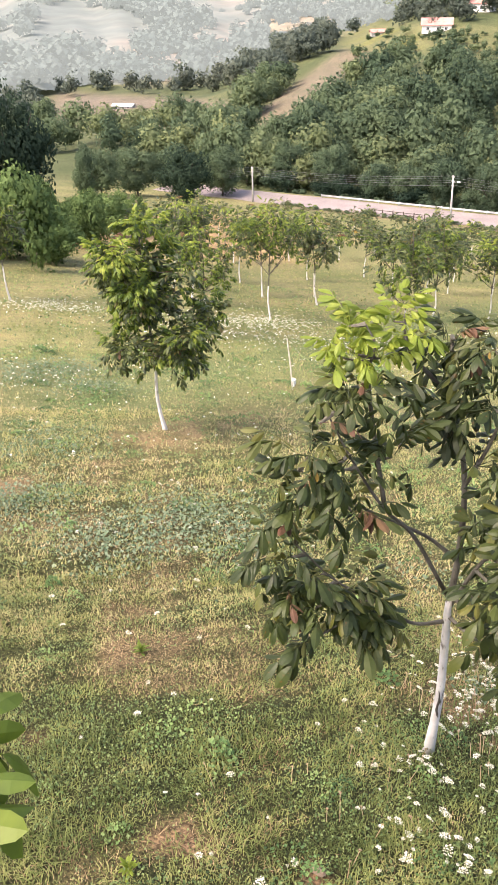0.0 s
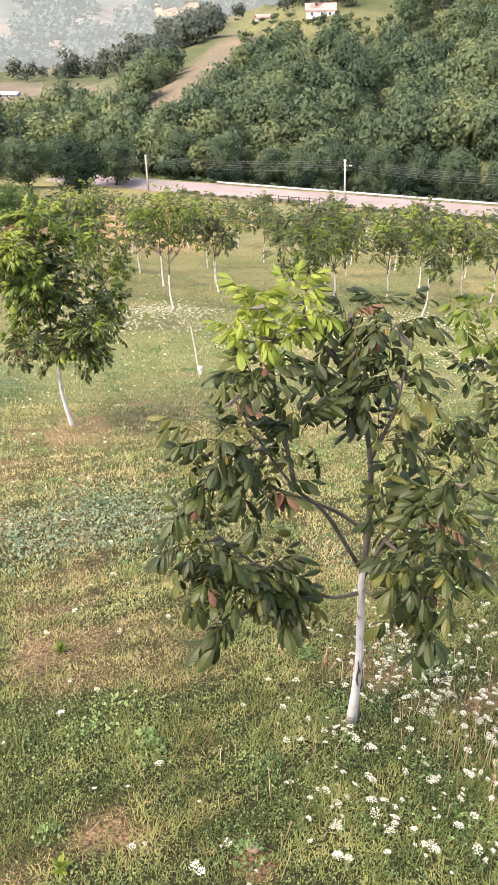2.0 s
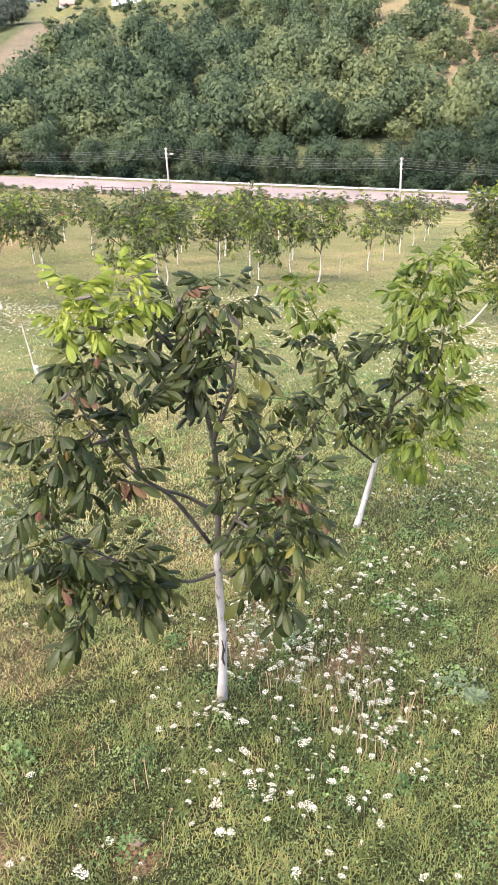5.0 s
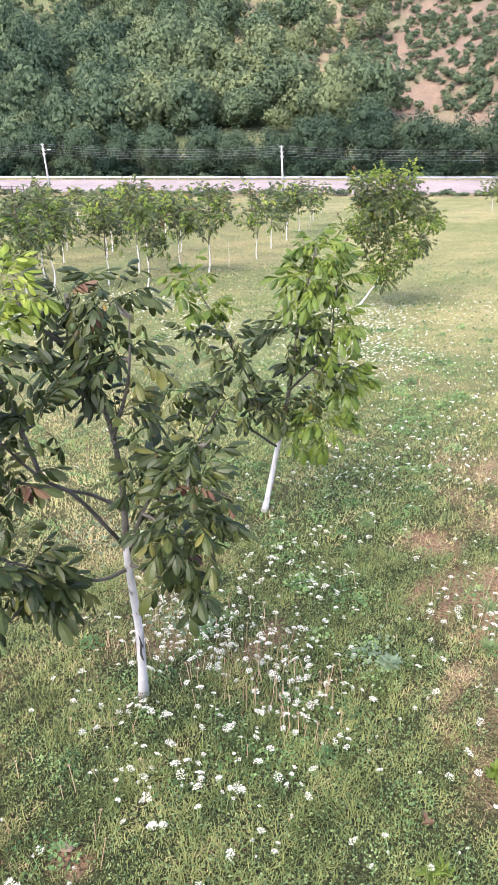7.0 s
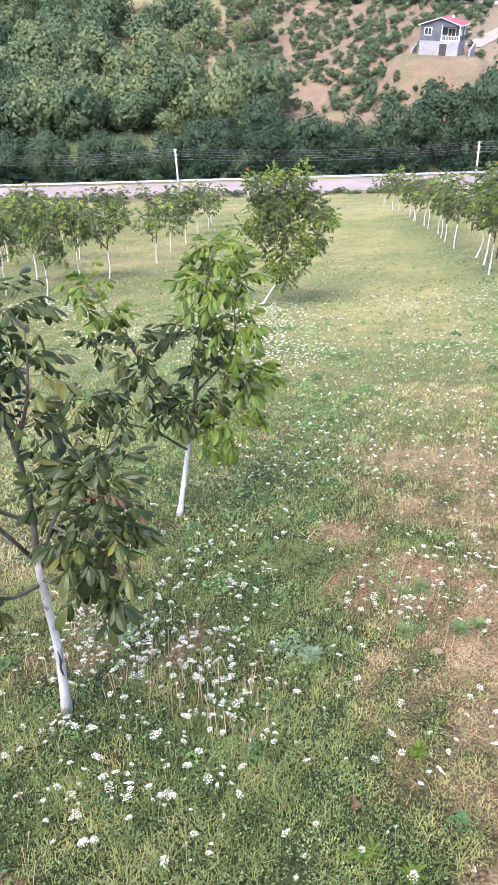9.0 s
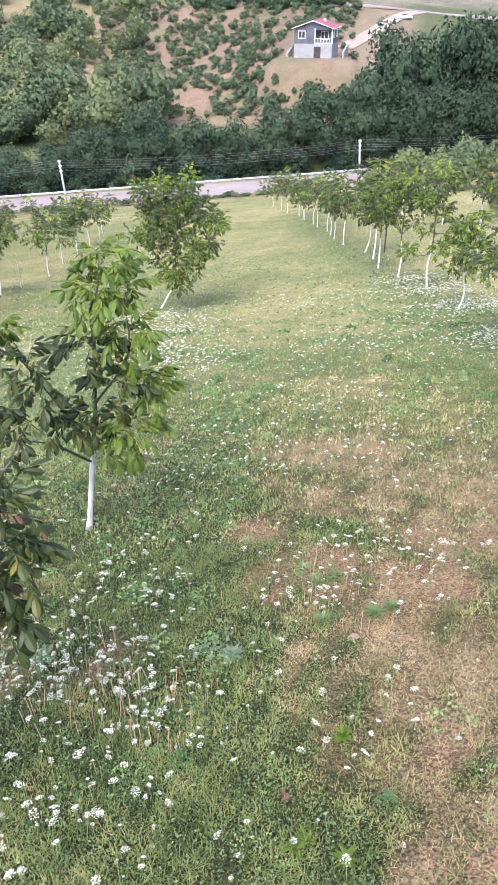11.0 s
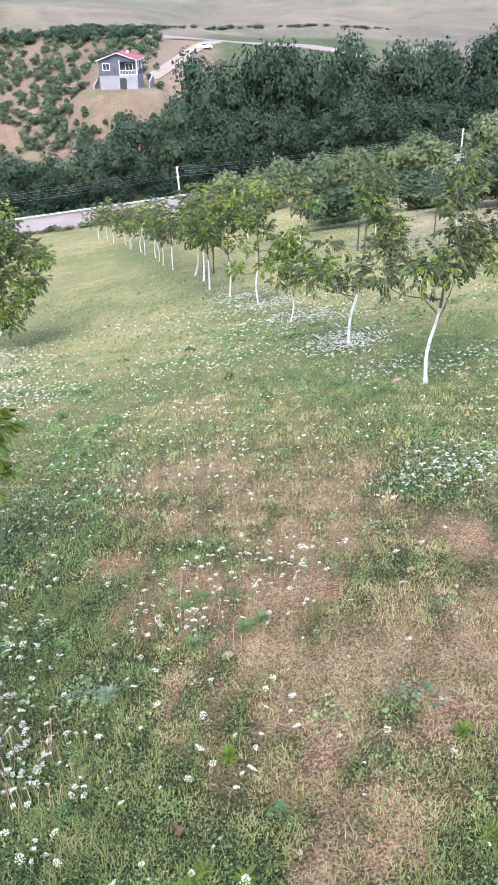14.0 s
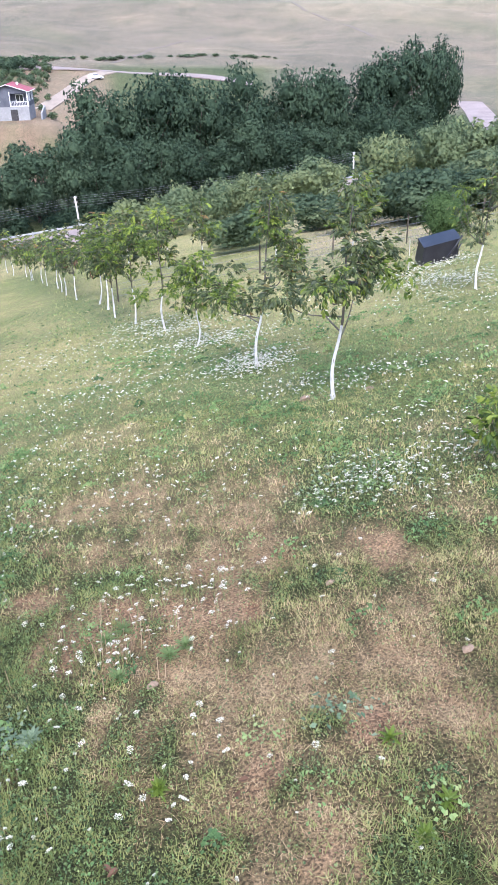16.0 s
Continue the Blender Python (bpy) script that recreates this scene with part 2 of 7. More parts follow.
def box(cx, cy, cz, sx, sy, sz, turn=0.0):
    """A block by centre and size, as corners and triangles."""
    c = np.array([(x, y, z) for x in (-1, 1) for y in (-1, 1) for z in (-1, 1)], float) * (sx / 2, sy / 2, sz / 2)
    co, si = math.cos(turn), math.sin(turn)
    c = np.c_[c[:, 0] * co - c[:, 1] * si, c[:, 0] * si + c[:, 1] * co, c[:, 2]] + (cx, cy, cz)
    q = [(0, 1, 3, 2), (4, 6, 7, 5), (0, 4, 5, 1), (2, 3, 7, 6), (0, 2, 6, 4), (1, 5, 7, 3)]
    return c, np.array([t for a, b, d, e in q for t in ((a, b, d), (a, d, e))])


def tube(path, radii, sides=7, closed=True, rough=0.0):
    """A tapered tube along a path."""
    path = np.asarray(path, float)
    radii = np.broadcast_to(radii, (len(path),))
    tan = np.gradient(path, axis=0)
    tan /= np.linalg.norm(tan, axis=1)[:, None] + 1e-9
    ref = np.array([0.31, 0.95, 0.05])
    u = np.cross(tan, ref)
    u /= np.linalg.norm(u, axis=1)[:, None] + 1e-9
    w = np.cross(tan, u)
    ang = np.linspace(0, 2 * np.pi, sides, endpoint=False)
    r = radii[:, None] * (1 + rough * rng.normal(size=(len(path), sides)))
    v = path[:, None] + r[..., None] * (np.cos(ang)[None, :, None] * u[:, None] + np.sin(ang)[None, :, None] * w[:, None])
    f = []
    for i in range(len(path) - 1):
        for k in range(sides):
            a, b = i * sides + k, i * sides + (k + 1) % sides
            f += [(a, b, b + sides), (a, b + sides, a + sides)]
    v = v.reshape(-1, 3)
    if closed:
        n = len(v)
        v = np.r_[v, path[:1], path[-1:]]
        f += [(n, (k + 1) % sides, k) for k in range(sides)]
        o = (len(path) - 1) * sides
        f += [(n + 1, o + k, o + (k + 1) % sides) for k in range(sides)]
    return v, np.array(f)


def smooth_path(points, n):
    """Points on a smooth curve through the given ones."""
    p = np.asarray(points, float)
    p = np.r_[[2 * p[0] - p[1]], p, [2 * p[-1] - p[-2]]]
    out = []
    for t in np.linspace(0, len(points) - 1 - 1e-6, n):
        i, u = int(t) + 1, t % 1
        a, b, c, d = p[i - 1], p[i], p[i + 1], p[i + 2]
        out.append(0.5 * (2 * b + (c - a) * u + (2 * a - 5 * b + 4 * c - d) * u * u + (3 * b - a - 3 * c + d) * u ** 3))
    return np.array(out)


def thing(name, at, label, category, group="", turn=0.0):
    """An Empty at a thing's base, which its parts hang under."""
    ob = new(name)
    ob.empty_display_size = 0.2
    ob.matrix_basis = pose(*at, 0, 0, turn)
    return tagged(ob, label, category, group)


def part(name, shape, mats, parent, label="", smooth=False, which=None, m=None, tint=None, normals=None):
    """One mesh under a thing or under a part."""
    me = shape if isinstance(shape, bpy.types.Mesh) else mesh_of(name, *shape, mats if isinstance(mats, (list, tuple)) else [mats], which, smooth, tint, normals)
    ob = new(name, me)
    ob.parent = parent
    if m is not None:
        ob.matrix_basis = m
    if label:
        tagged(ob, label)
    return ob


def single(name, shape, mats, label, category, at=(0, 0, 0), group="", kind="", smooth=False, which=None, tint=None, normals=None):
    """A thing that is one mesh."""
    me = mesh_of(name, *shape, mats if isinstance(mats, (list, tuple)) else [mats], which, smooth, tint, normals)
    ob = new(name, me)
    ob.location = at
    return tagged(ob, label, category, group, kind)


def step(a, b, x):
    t = np.clip((np.asarray(x, float) - a) / (b - a), 0, 1)
    return t * t * (3 - 2 * t)


def waves(x, y, seed=0.0):
    """Cheap smooth noise in about -1..1 for arrays."""
    x, y = np.asarray(x, float), np.asarray(y, float)
    s = seed * 1.7
    return (np.sin(1.3 * x + 0.7 * y + s) + np.sin(-0.9 * x + 1.6 * y + 2.1 + s) + np.sin(2.3 * x - 1.1 * y + 4.2 * s + 1)
            + 0.6 * np.sin(3.9 * x + 3.1 * y + s) + 0.6 * np.sin(-4.4 * x + 3.7 * y + 2 * s)) / 3.4


# ---------------------------------------------------------------- the lie of the land
# Orchard slope down to the road; beyond it the far side of the valley, given as the
# angle of rise seen from the orchard's head, by bearing and distance.
BEARING = [-75, -42, -30, -20, -12, 0, 12, 22, 32, 42, 54, 80]
RANGE = [170, 200, 260, 330, 600, 1500, 3200]
RISE = [[-11, -9.5, -8, -7, -4.2, -0.5, 2.5], [-11.5, -10, -8.5, -7.3, -4.6, -0.5, 2.5], [-11.5, -10, -8, -6.6, -4.2, -0.5, 2.5],
        [-11.5, -9, -6, -3.8, -2.4, 0.3, 3], [-11, -8, -4.5, -1.7, 0.8, 2.5, 4], [-10.5, -7, -3, 0.0, 2, 3.5, 5],
        [-10.5, -7.5, -3.8, -0.8, 1.2, 3, 4.5], [-9.5, -5.3, -2.7, -1.3, 0.6, 2.8, 4], [-9.5, -6.5, -3.5, -2.5, 0.2, 2.4, 4],
        [-9.5, -7.5, -4.4, -3.0, -0.2, 2.2, 4], [-9, -7.5, -5.5, -4, -0.6, 2, 4], [-9, -7.5, -5.5, -4, -0.8, 2, 4]]
ROAD_WIDTH = 8.0
HOUSE_PAD = (70.2, 174.6, -16.3)


def slope_z(x, y):
    y = np.maximum(y, -40.0)
    return 0.019 * x * step(115, 45, y) - 0.284 * y + 0.0004 * y * y - 0.8 * step(76, 116, y + 0.2 * x)


def road_s(x, y):
    """Distance past the road's near edge."""
    return ((y - 123.5) + 0.2 * x) * 0.9806


def rise_at(az, d):
    """The angle of rise, smoothly between bearings and ranges."""
    az, d = np.clip(az, BEARING[0], BEARING[-1] - 1e-3), np.clip(d, RANGE[0], RANGE[-1] - 1e-3)
    i = np.clip(np.searchsorted(BEARING, az, "right") - 1, 0, len(BEARING) - 2)
    j = np.clip(np.searchsorted(RANGE, d, "right") - 1, 0, len(RANGE) - 2)
    b, r, e = np.array(BEARING, float), np.array(RANGE, float), np.array(RISE, float)
    u = (az - b[i]) / (b[i + 1] - b[i])
    u = u * u * (3 - 2 * u)
    w = (d - r[j]) / (r[j + 1] - r[j])
    return (e[i, j] * (1 - u) + e[i + 1, j] * u) * (1 - w) + (e[i, j + 1] * (1 - u) + e[i + 1, j + 1] * u) * w


def height(x, y):
    x, y = np.asarray(x, float), np.asarray(y, float)
    d, az = np.hypot(x, y), np.degrees(np.arctan2(x, y))
    s = road_s(x, y)
    over = np.maximum(s, 0)
    foot = slope_z(x - 0.1961 * over, y - 0.9806 * over)
    base = np.where(s > 0, foot - 2.5 * step(ROAD_WIDTH + 1, ROAD_WIDTH + 8, s), slope_z(x, y))
    w = np.maximum(step(ROAD_WIDTH + 4, 48, s), step(165, 215, d))
    w = np.where(np.abs(az) > 100, 0, w * step(100, 80, np.abs(az)))
    hill = 3 + d * np.tan(np.radians(rise_at(az, d)))
    hill = hill + step(170, 300, d) * (1.2 * waves(x * 0.03, y * 0.03, 3) + 0.02 * d * waves(x * 0.006, y * 0.006, 5) * step(330, 900, d))
    z = base * (1 - w) + hill * w
    near = step(60, 20, d)
    z = z + near * (0.035 * waves(x * 0.9, y * 0.9, 1) * step(0.5, 3, d) + 0.02 * waves(x * 2.7, y * 2.7, 2))
    pad = np.hypot(x - HOUSE_PAD[0], y - HOUSE_PAD[1])
    k = step(15, 7, pad)
    return z * (1 - k) + HOUSE_PAD[2] * k


def range_for(az, rise):
    """How far off the land reaches an angle of rise on a bearing."""
    d = np.linspace(172, 900, 1500)
    return float(np.interp(rise, np.maximum.accumulate(rise_at(np.full(len(d), float(az)), d)), d))


def spot(az, d):
    """A place on the ground by bearing and distance."""
    x, y = d * math.sin(radians(az)), d * math.cos(radians(az))
    return x, y, float(height(x, y))


def on_ground(x, y, sink=0.0):
    return x, y, float(height(x, y)) - sink


# ---------------------------------------------------------------- ground
# Patches of the meadow: bare reddish soil, trodden straw and lush weeds, as (x, y, radius, amount).
SOIL = [(-5.54, 7.67, 0.68, 0.8), (-5.15, 8.38, 0.71, 0.8), (-4.89, 9.67, 0.66, 0.7), (-5.51, 5.26, 0.32, 0.8), (-2.97, 3.62, 0.25, 0.8), (-2.73, 3.25, 0.16, 0.5), (-2.56, 2.15, 0.16, 0.7),
        (-2.06, 1.81, 0.14, 0.7), (-1.43, 1.89, 0.19, 0.7), (-2.27, 3.37, 0.20, 0.6), (-0.37, 3.78, 0.35, 0.6), (0.26, 3.94, 0.31, 0.6), (-1.44, 1.90, 0.17, 0.7), (-0.78, 2.04, 0.13, 0.7),
        (0.27, 3.12, 0.22, 0.5), (1.87, 4.32, 0.40, 0.9), (1.78, 5.09, 0.31, 0.6), (2.35, 6.28, 0.30, 0.5), (0.32, 3.82, 0.25, 0.5), (0.77, 3.25, 0.23, 0.5)]
SOIL_MORE = [(1.78, 4.25, 0.39, 0.9), (2.23, 3.78, 0.37, 0.9), (2.62, 3.64, 0.32, 0.8), (3.17, 4.38, 0.31, 0.9), (3.41, 4.09, 0.24, 0.7), (1.83, 5.19, 0.25, 0.7), (2.60, 5.59, 0.28, 0.5),
             (1.62, 2.09, 0.14, 0.7), (1.65, 1.40, 0.14, 0.9), (1.83, 2.11, 0.16, 0.5), (1.99, 4.26, 0.45, 0.6), (3.15, 4.31, 0.27, 0.7), (2.86, 3.67, 0.25, 0.7), (2.48, 1.95, 0.25, 0.8),
             (3.98, 3.54, 0.36, 0.7), (4.07, 3.15, 0.29, 0.6), (6.92, 7.40, 0.30, 0.6), (6.71, 5.21, 0.60, 0.4), (1.68, 1.37, 0.14, 0.9), (4.35, 5.01, 0.36, 0.4)]
STRAWY = [(2.02, 3.06, 0.43, 0.9), (2.35, 2.67, 0.32, 0.7), (1.31, 3.04, 0.27, 0.8), (1.58, 2.74, 0.26, 0.7), (2.08, 2.28, 0.30, 0.8), (1.74, 1.65, 0.26, 0.9), (1.31, 1.57, 0.18, 0.9),
          (2.63, 5.25, 0.53, 0.6), (2.81, 7.05, 0.49, 0.7), (3.05, 4.95, 0.59, 0.6), (4.58, 5.68, 0.62, 0.4), (2.03, 3.10, 0.48, 0.8), (2.04, 2.29, 0.34, 0.9), (3.34, 2.54, 0.40, 0.8),
          (2.76, 2.62, 0.38, 0.6), (3.57, 6.69, 0.65, 0.7), (3.67, 5.34, 0.57, 0.6), (3.70, 4.15, 0.43, 0.5), (1.56, 2.81, 0.31, 0.6), (1.73, 1.73, 0.26, 0.7), (2.90, 2.18, 0.27, 0.7)]
STRAWY_MORE = [(1.39, 3.21, 0.28, 0.8), (1.41, 2.59, 0.26, 0.8), (2.48, 5.81, 0.42, 0.7), (1.28, 2.16, 0.20, 0.6), (-4.55, 4.59, 0.56, 0.4), (-5.54, 6.24, 0.78, 0.4), (-7.69, 8.01, 0.89, 0.3),
               (-2.91, 4.16, 0.42, 0.3), (-2.51, 3.08, 0.30, 0.4), (-1.71, 2.86, 0.37, 0.3), (-1.70, 3.35, 0.35, 0.4), (4.54, 9.34, 0.85, 0.4), (5.45, 14.32, 1.06, 0.3), (2.66, 7.01, 0.49, 0.5),
               (2.79, 1.68, 0.21, 0.5), (5.27, 7.05, 0.63, 0.3), (1.43, 3.79, 0.21, 0.6)]
LUSH = [(1.33, 5.58, 0.46, 1.0), (0.87, 6.06, 0.42, 0.8), (0.32, 5.36, 0.38, 0.8), (0.81, 4.28, 0.38, 0.7), (1.82, 7.06, 0.56, 0.8), (2.33, 9.66, 0.52, 0.7), (0.29, 4.18, 0.32, 0.7),
        (0.83, 3.46, 0.39, 0.9), (-0.26, 3.02, 0.35, 0.5), (0.83, 2.79, 0.26, 0.6), (0.27, 2.30, 0.31, 0.6), (-0.76, 2.41, 0.36, 0.7), (0.78, 1.94, 0.19, 0.6), (0.03, 1.95, 0.29, 0.5),
        (-1.96, 2.40, 0.39, 0.9), (-2.61, 2.42, 0.32, 0.5), (-1.64, 2.76, 0.31, 0.7), (-1.76, 1.80, 0.23, 0.8), (-1.28, 2.20, 0.24, 0.5), (-1.94, 2.17, 0.38, 0.9)]
LUSH_MORE = [(0.36, 7.16, 0.63, 0.9), (1.17, 6.24, 0.64, 0.9), (1.92, 7.27, 0.49, 0.9), (1.37, 4.72, 0.29, 0.8), (0.70, 4.69, 0.52, 0.9), (0.19, 4.16, 0.43, 0.8), (0.80, 3.59, 0.29, 0.9),
             (0.46, 2.90, 0.35, 0.7), (-0.03, 2.57, 0.37, 0.6), (0.87, 1.92, 0.22, 0.9), (1.05, 1.76, 0.18, 0.9), (3.12, 10.00, 0.54, 0.8), (3.61, 12.63, 0.53, 0.8), (6.06, 9.39, 0.67, 0.7),
             (7.61, 14.33, 0.64, 0.5), (6.08, 7.58, 0.59, 0.8), (2.34, 4.86, 0.22, 0.7), (1.89, 4.29, 0.17, 0.5)]
LUSH_LAST = [(5.22, 4.64, 0.51, 1.0), (4.48, 4.50, 0.34, 0.8), (4.43, 3.13, 0.30, 1.0), (2.65, 8.72, 0.57, 0.8), (1.65, 6.16, 0.43, 0.9), (1.10, 4.62, 0.35, 0.9), (5.51, 6.01, 0.50, 0.7),
             (6.10, 8.18, 0.52, 0.6), (8.34, 7.70, 0.56, 0.8), (7.67, 5.85, 0.57, 0.7), (3.60, 3.41, 0.23, 0.4), (3.47, 2.27, 0.24, 0.5), (2.34, 2.11, 0.13, 0.8), (2.42, 1.81, 0.14, 0.5),
             (2.14, 4.78, 0.24, 0.6), (1.03, 3.38, 0.29, 0.8), (2.02, 1.17, 0.21, 0.8), (8.46, 15.59, 0.86, 0.6), (8.65, 11.69, 0.85, 0.4), (1.81, 3.99, 0.22, 0.6), (8.84, 11.38, 0.70, 0.3)]


def patches(x, y, spots):
    """How strongly a place lies in any of some patches, 0 to 1."""
    clear = np.ones_like(x)
    for px, py, r, k in spots:
        clear = clear * (1 - k * np.exp(-((x - px) ** 2 + (y - py) ** 2) / r ** 2))
    return 1 - clear


def frayed(x, y, seed):
    return np.clip(0.85 + 0.55 * waves(x * 3.3, y * 3.3, seed) + 0.55 * waves(x * 9.1, y * 9.1, seed + 2), 0.0, 1.5)


def lushness(x, y):
    x, y = np.asarray(x, float), np.asarray(y, float)
    return np.clip(np.maximum(0.4 * patches(x, y, LUSH), patches(x, y, LUSH_MORE + LUSH_LAST)) * frayed(x, y, 70), 0, 1)


def bareness(x, y):
    """1 where the reddish soil lies open."""
    x, y = np.asarray(x, float), np.asarray(y, float)
    return np.clip(patches(x, y, SOIL + SOIL_MORE) * frayed(x, y, 74) * 1.1 - 0.12, 0, 1) * (1 - 0.7 * lushness(x, y)) * (1 - 0.4 * step(-1, -2, x) * step(4.5, 3.8, y))


def dryness(x, y):
    """0 lush, 1 bare and dry."""
    x, y = np.asarray(x, float), np.asarray(y, float)
    worn = step(0.9, 2.0, x - 0.25 * y) * step(9.5, 6.0, np.hypot(x, y)) * step(6.5, 4.5, x)     # the trodden strip between two rows
    q = 0.24 + 0.20 * worn + 0.04 * step(-0.6, -2.0, x) + 0.13 * waves(x * 0.55, y * 0.55, 4) + 0.14 * waves(x * 1.9, y * 1.9, 6) + 0.13 * waves(x * 5.3, y * 5.3, 8)
    q = q + 0.55 * patches(x, y, STRAWY + STRAWY_MORE) * frayed(x, y, 10) + 0.4 * bareness(x, y) - 0.6 * lushness(x, y)
    return np.clip(q, 0, 1)


def blend(col, other, k):
    return col + (np.asarray(other) - col) * np.asarray(k)[..., None]


def band(v, a, b, soft):
    return step(a - soft, a + soft, v) * step(b + soft, b - soft, v)


def land_cover(x, y):
    """Base colour of the land: meadow, verge, fields, bare earth and forest floor."""
    d, az = np.hypot(x, y), np.degrees(np.arctan2(x, y))
    z, s = height(x, y), road_s(x, y)
    rise = np.degrees(np.arctan2(z - 3, d))
    q = dryness(x, y)
    col = np.ones(x.shape + (3,)) * (0.042, 0.046, 0.018)
    col = blend(col, (0.16, 0.115, 0.068), step(0.25, 0.75, q))
    col = blend(col, (0.30, 0.215, 0.135), step(0.65, 1.0, q) * 0.6)
    red = np.clip(0.55 + 0.6 * waves(x * 2.1, y * 2.1, 61) + 0.6 * waves(x * 6.7, y * 6.7, 63), 0, 1)
    col = blend(col, blend(np.ones(x.shape + (3,)) * (0.150, 0.085, 0.054), (0.29, 0.182, 0.118), red), step(0.1, 0.6, bareness(x, y)) * 0.9)
    far = step(3.5, 18, d)
    tone = np.clip(0.5 + 0.4 * waves(x * 0.10, y * 0.16, 9) + 0.35 * waves(x * 0.9, y * 0.9, 65), 0, 1)
    meadow = blend(np.ones(x.shape + (3,)) * (0.20, 0.218, 0.088), (0.36, 0.315, 0.165), tone)
    meadow = meadow * (1 - 0.2 * step(2, -4, x - 0.1 * y) * step(15, 22, d))[..., None]
    col = blend(col, meadow, far * 0.85)
    for x0, sx in ((4.7, 0.302), (-1.2, 0.16), (-8.2, 0.10)):          # greener strips beside the rows of trees
        col = blend(col, (0.125, 0.165, 0.070), 0.6 * band(d, 8, 62, 5) * np.exp(-((x - x0 - sx * y) / 1.3) ** 2))
    col = blend(col, (0.36, 0.23, 0.13), 0.8 * band(az, -40, -22, 3) * band(d, 50, 105, 12))
    col = blend(col, (0.34, 0.275, 0.19), 0.75 * band(az, 41, 53, 2) * band(d, 30, 80, 5))
    col = blend(col, (0.20, 0.15, 0.10), band(s, -5, 0.5, 1.5) * step(-30, -20, az) * 0.8)
    beyond = np.maximum(step(ROAD_WIDTH, ROAD_WIDTH + 5, s), step(160, 200, d)) * step(100, 90, np.abs(az))
    wild = 0.5 + 0.5 * waves(x * 0.05, y * 0.05, 11)
    floor_col = blend(np.ones(x.shape + (3,)) * (0.060, 0.080, 0.040), (0.115, 0.125, 0.065), wild)
    col = blend(col, floor_col, beyond)
    n = 0.5 * waves(x * 0.03, y * 0.03, 13)
    # fields of the far side
    col = blend(col, (0.185, 0.152, 0.122), beyond * band(az, -39, -27.5, 0.8) * band(rise + 0.08 * (az + 33), -8.1, -6.1, 0.25))
    axis = -7.7 + (az + 24.8) * 0.66
    col = blend(col, (0.175, 0.148, 0.112), beyond * band(az, -25.5, -18.0, 0.5) * band(rise - axis, -0.95, 0.85, 0.25))
    col = blend(col, (0.145, 0.148, 0.075), beyond * band(az, -20, -9.0, 0.8) * band(rise + 0.05 * (az + 14), -3.9, -2.2, 0.25))
    col = blend(col, (0.23, 0.205, 0.165), beyond * band(az, -34, -28.5, 0.8) * band(rise, -5.4, -3.2, 0.3))
    col = blend(col, (0.31, 0.27, 0.23), beyond * band(az, -31, -20, 2) * band(rise, -2.6, -1.2, 0.4))
    col = blend(col, (0.21, 0.205, 0.06), 0.8 * step(0.1, 0.5, waves(x * 0.05, y * 0.05, 69)) * beyond * band(az, -19, -10.0, 0.8) * band(rise + 0.05 * (az + 14), -3.6, -2.5, 0.25))
    scrub = blend(np.ones(x.shape + (3,)) * (0.22, 0.19, 0.11), (0.31, 0.24, 0.16), wild)
    col = blend(col, scrub, beyond * band(az, 1.5, 9, 1.5) * band(rise, -9, 3, 0.5))
    earth = blend(np.ones(x.shape + (3,)) * (0.20, 0.145, 0.11), (0.165, 0.148, 0.095), step(0.45, 0.75, 0.5 + 0.5 * waves(x * 0.16, y * 0.16, 15)))
    col = blend(col, earth, beyond * band(az + 0.35 * n, 8.5, 27.5, 1.0) * band(rise, -10, -2.6, 0.3))
    col = blend(col, (0.205, 0.162, 0.12), beyond * band(az, 23.4, 28.5, 0.7) * band(rise, -6.8, -3.1, 0.3))
    field = blend(np.ones(x.shape + (3,)) * (0.158, 0.140, 0.114), (0.205, 0.176, 0.141), 0.5 + 0.5 * waves(x * 0.012, y * 0.02, 17))
    field = blend(field, (0.24, 0.202, 0.154), 0.7 * step(-0.1, 0.8, waves(x * 0.045, y * 0.03, 67)))
    field = blend(field, (0.145, 0.145, 0.098), 0.55 * step(0.3, 0.9, waves(x * 0.02, y * 0.011, 19)))
    field = blend(field, (0.275, 0.235, 0.178), 0.75 * step(36, 44, az + 4 * waves(x * 0.02, y * 0.02, 91)) * step(-1.6, 0.5, rise + 0.5 * waves(x * 0.04, y * 0.03, 93)))
    field = blend(field, (0.125, 0.118, 0.085), 0.5 * step(0.25, 0.7, waves(x * 0.16, y * 0.07, 95)))
    col = blend(col, field, beyond * step(13.5, 16, az + 0.8 * n) * step(-3.0, -2.6, rise + 0.035 * np.maximum(az - 27, 0)) )
    col = blend(col, field, beyond * step(38, 41, az) * step(-6.5, -5.8, rise))
    return np.clip(col, 0.02, 0.9)


bear = np.radians(np.r_[np.arange(-180, -66, 6.0), np.arange(-66, 84, 0.55), np.arange(84, 180, 6.0)])
ring = np.unique(np.r_[0.25, np.geomspace(0.5, 95, 170), np.arange(95, 180, 1.3), np.geomspace(180, 400, 90), np.geomspace(400, 3150, 45)])
BB, RR = np.meshgrid(bear, ring)
gx, gy = RR * np.sin(BB), RR * np.cos(BB)
gz = height(gx, gy)
nr, nb = gx.shape
i0 = (np.arange(nr - 1)[:, None] * nb + np.arange(nb)[None]).ravel()
i1 = (np.arange(nr - 1)[:, None] * nb + (np.arange(nb)[None] + 1) % nb).ravel()
faces = np.r_[np.c_[i0, i1 + nb, i1], np.c_[i0, i0 + nb, i1 + nb]]
centre = nr * nb
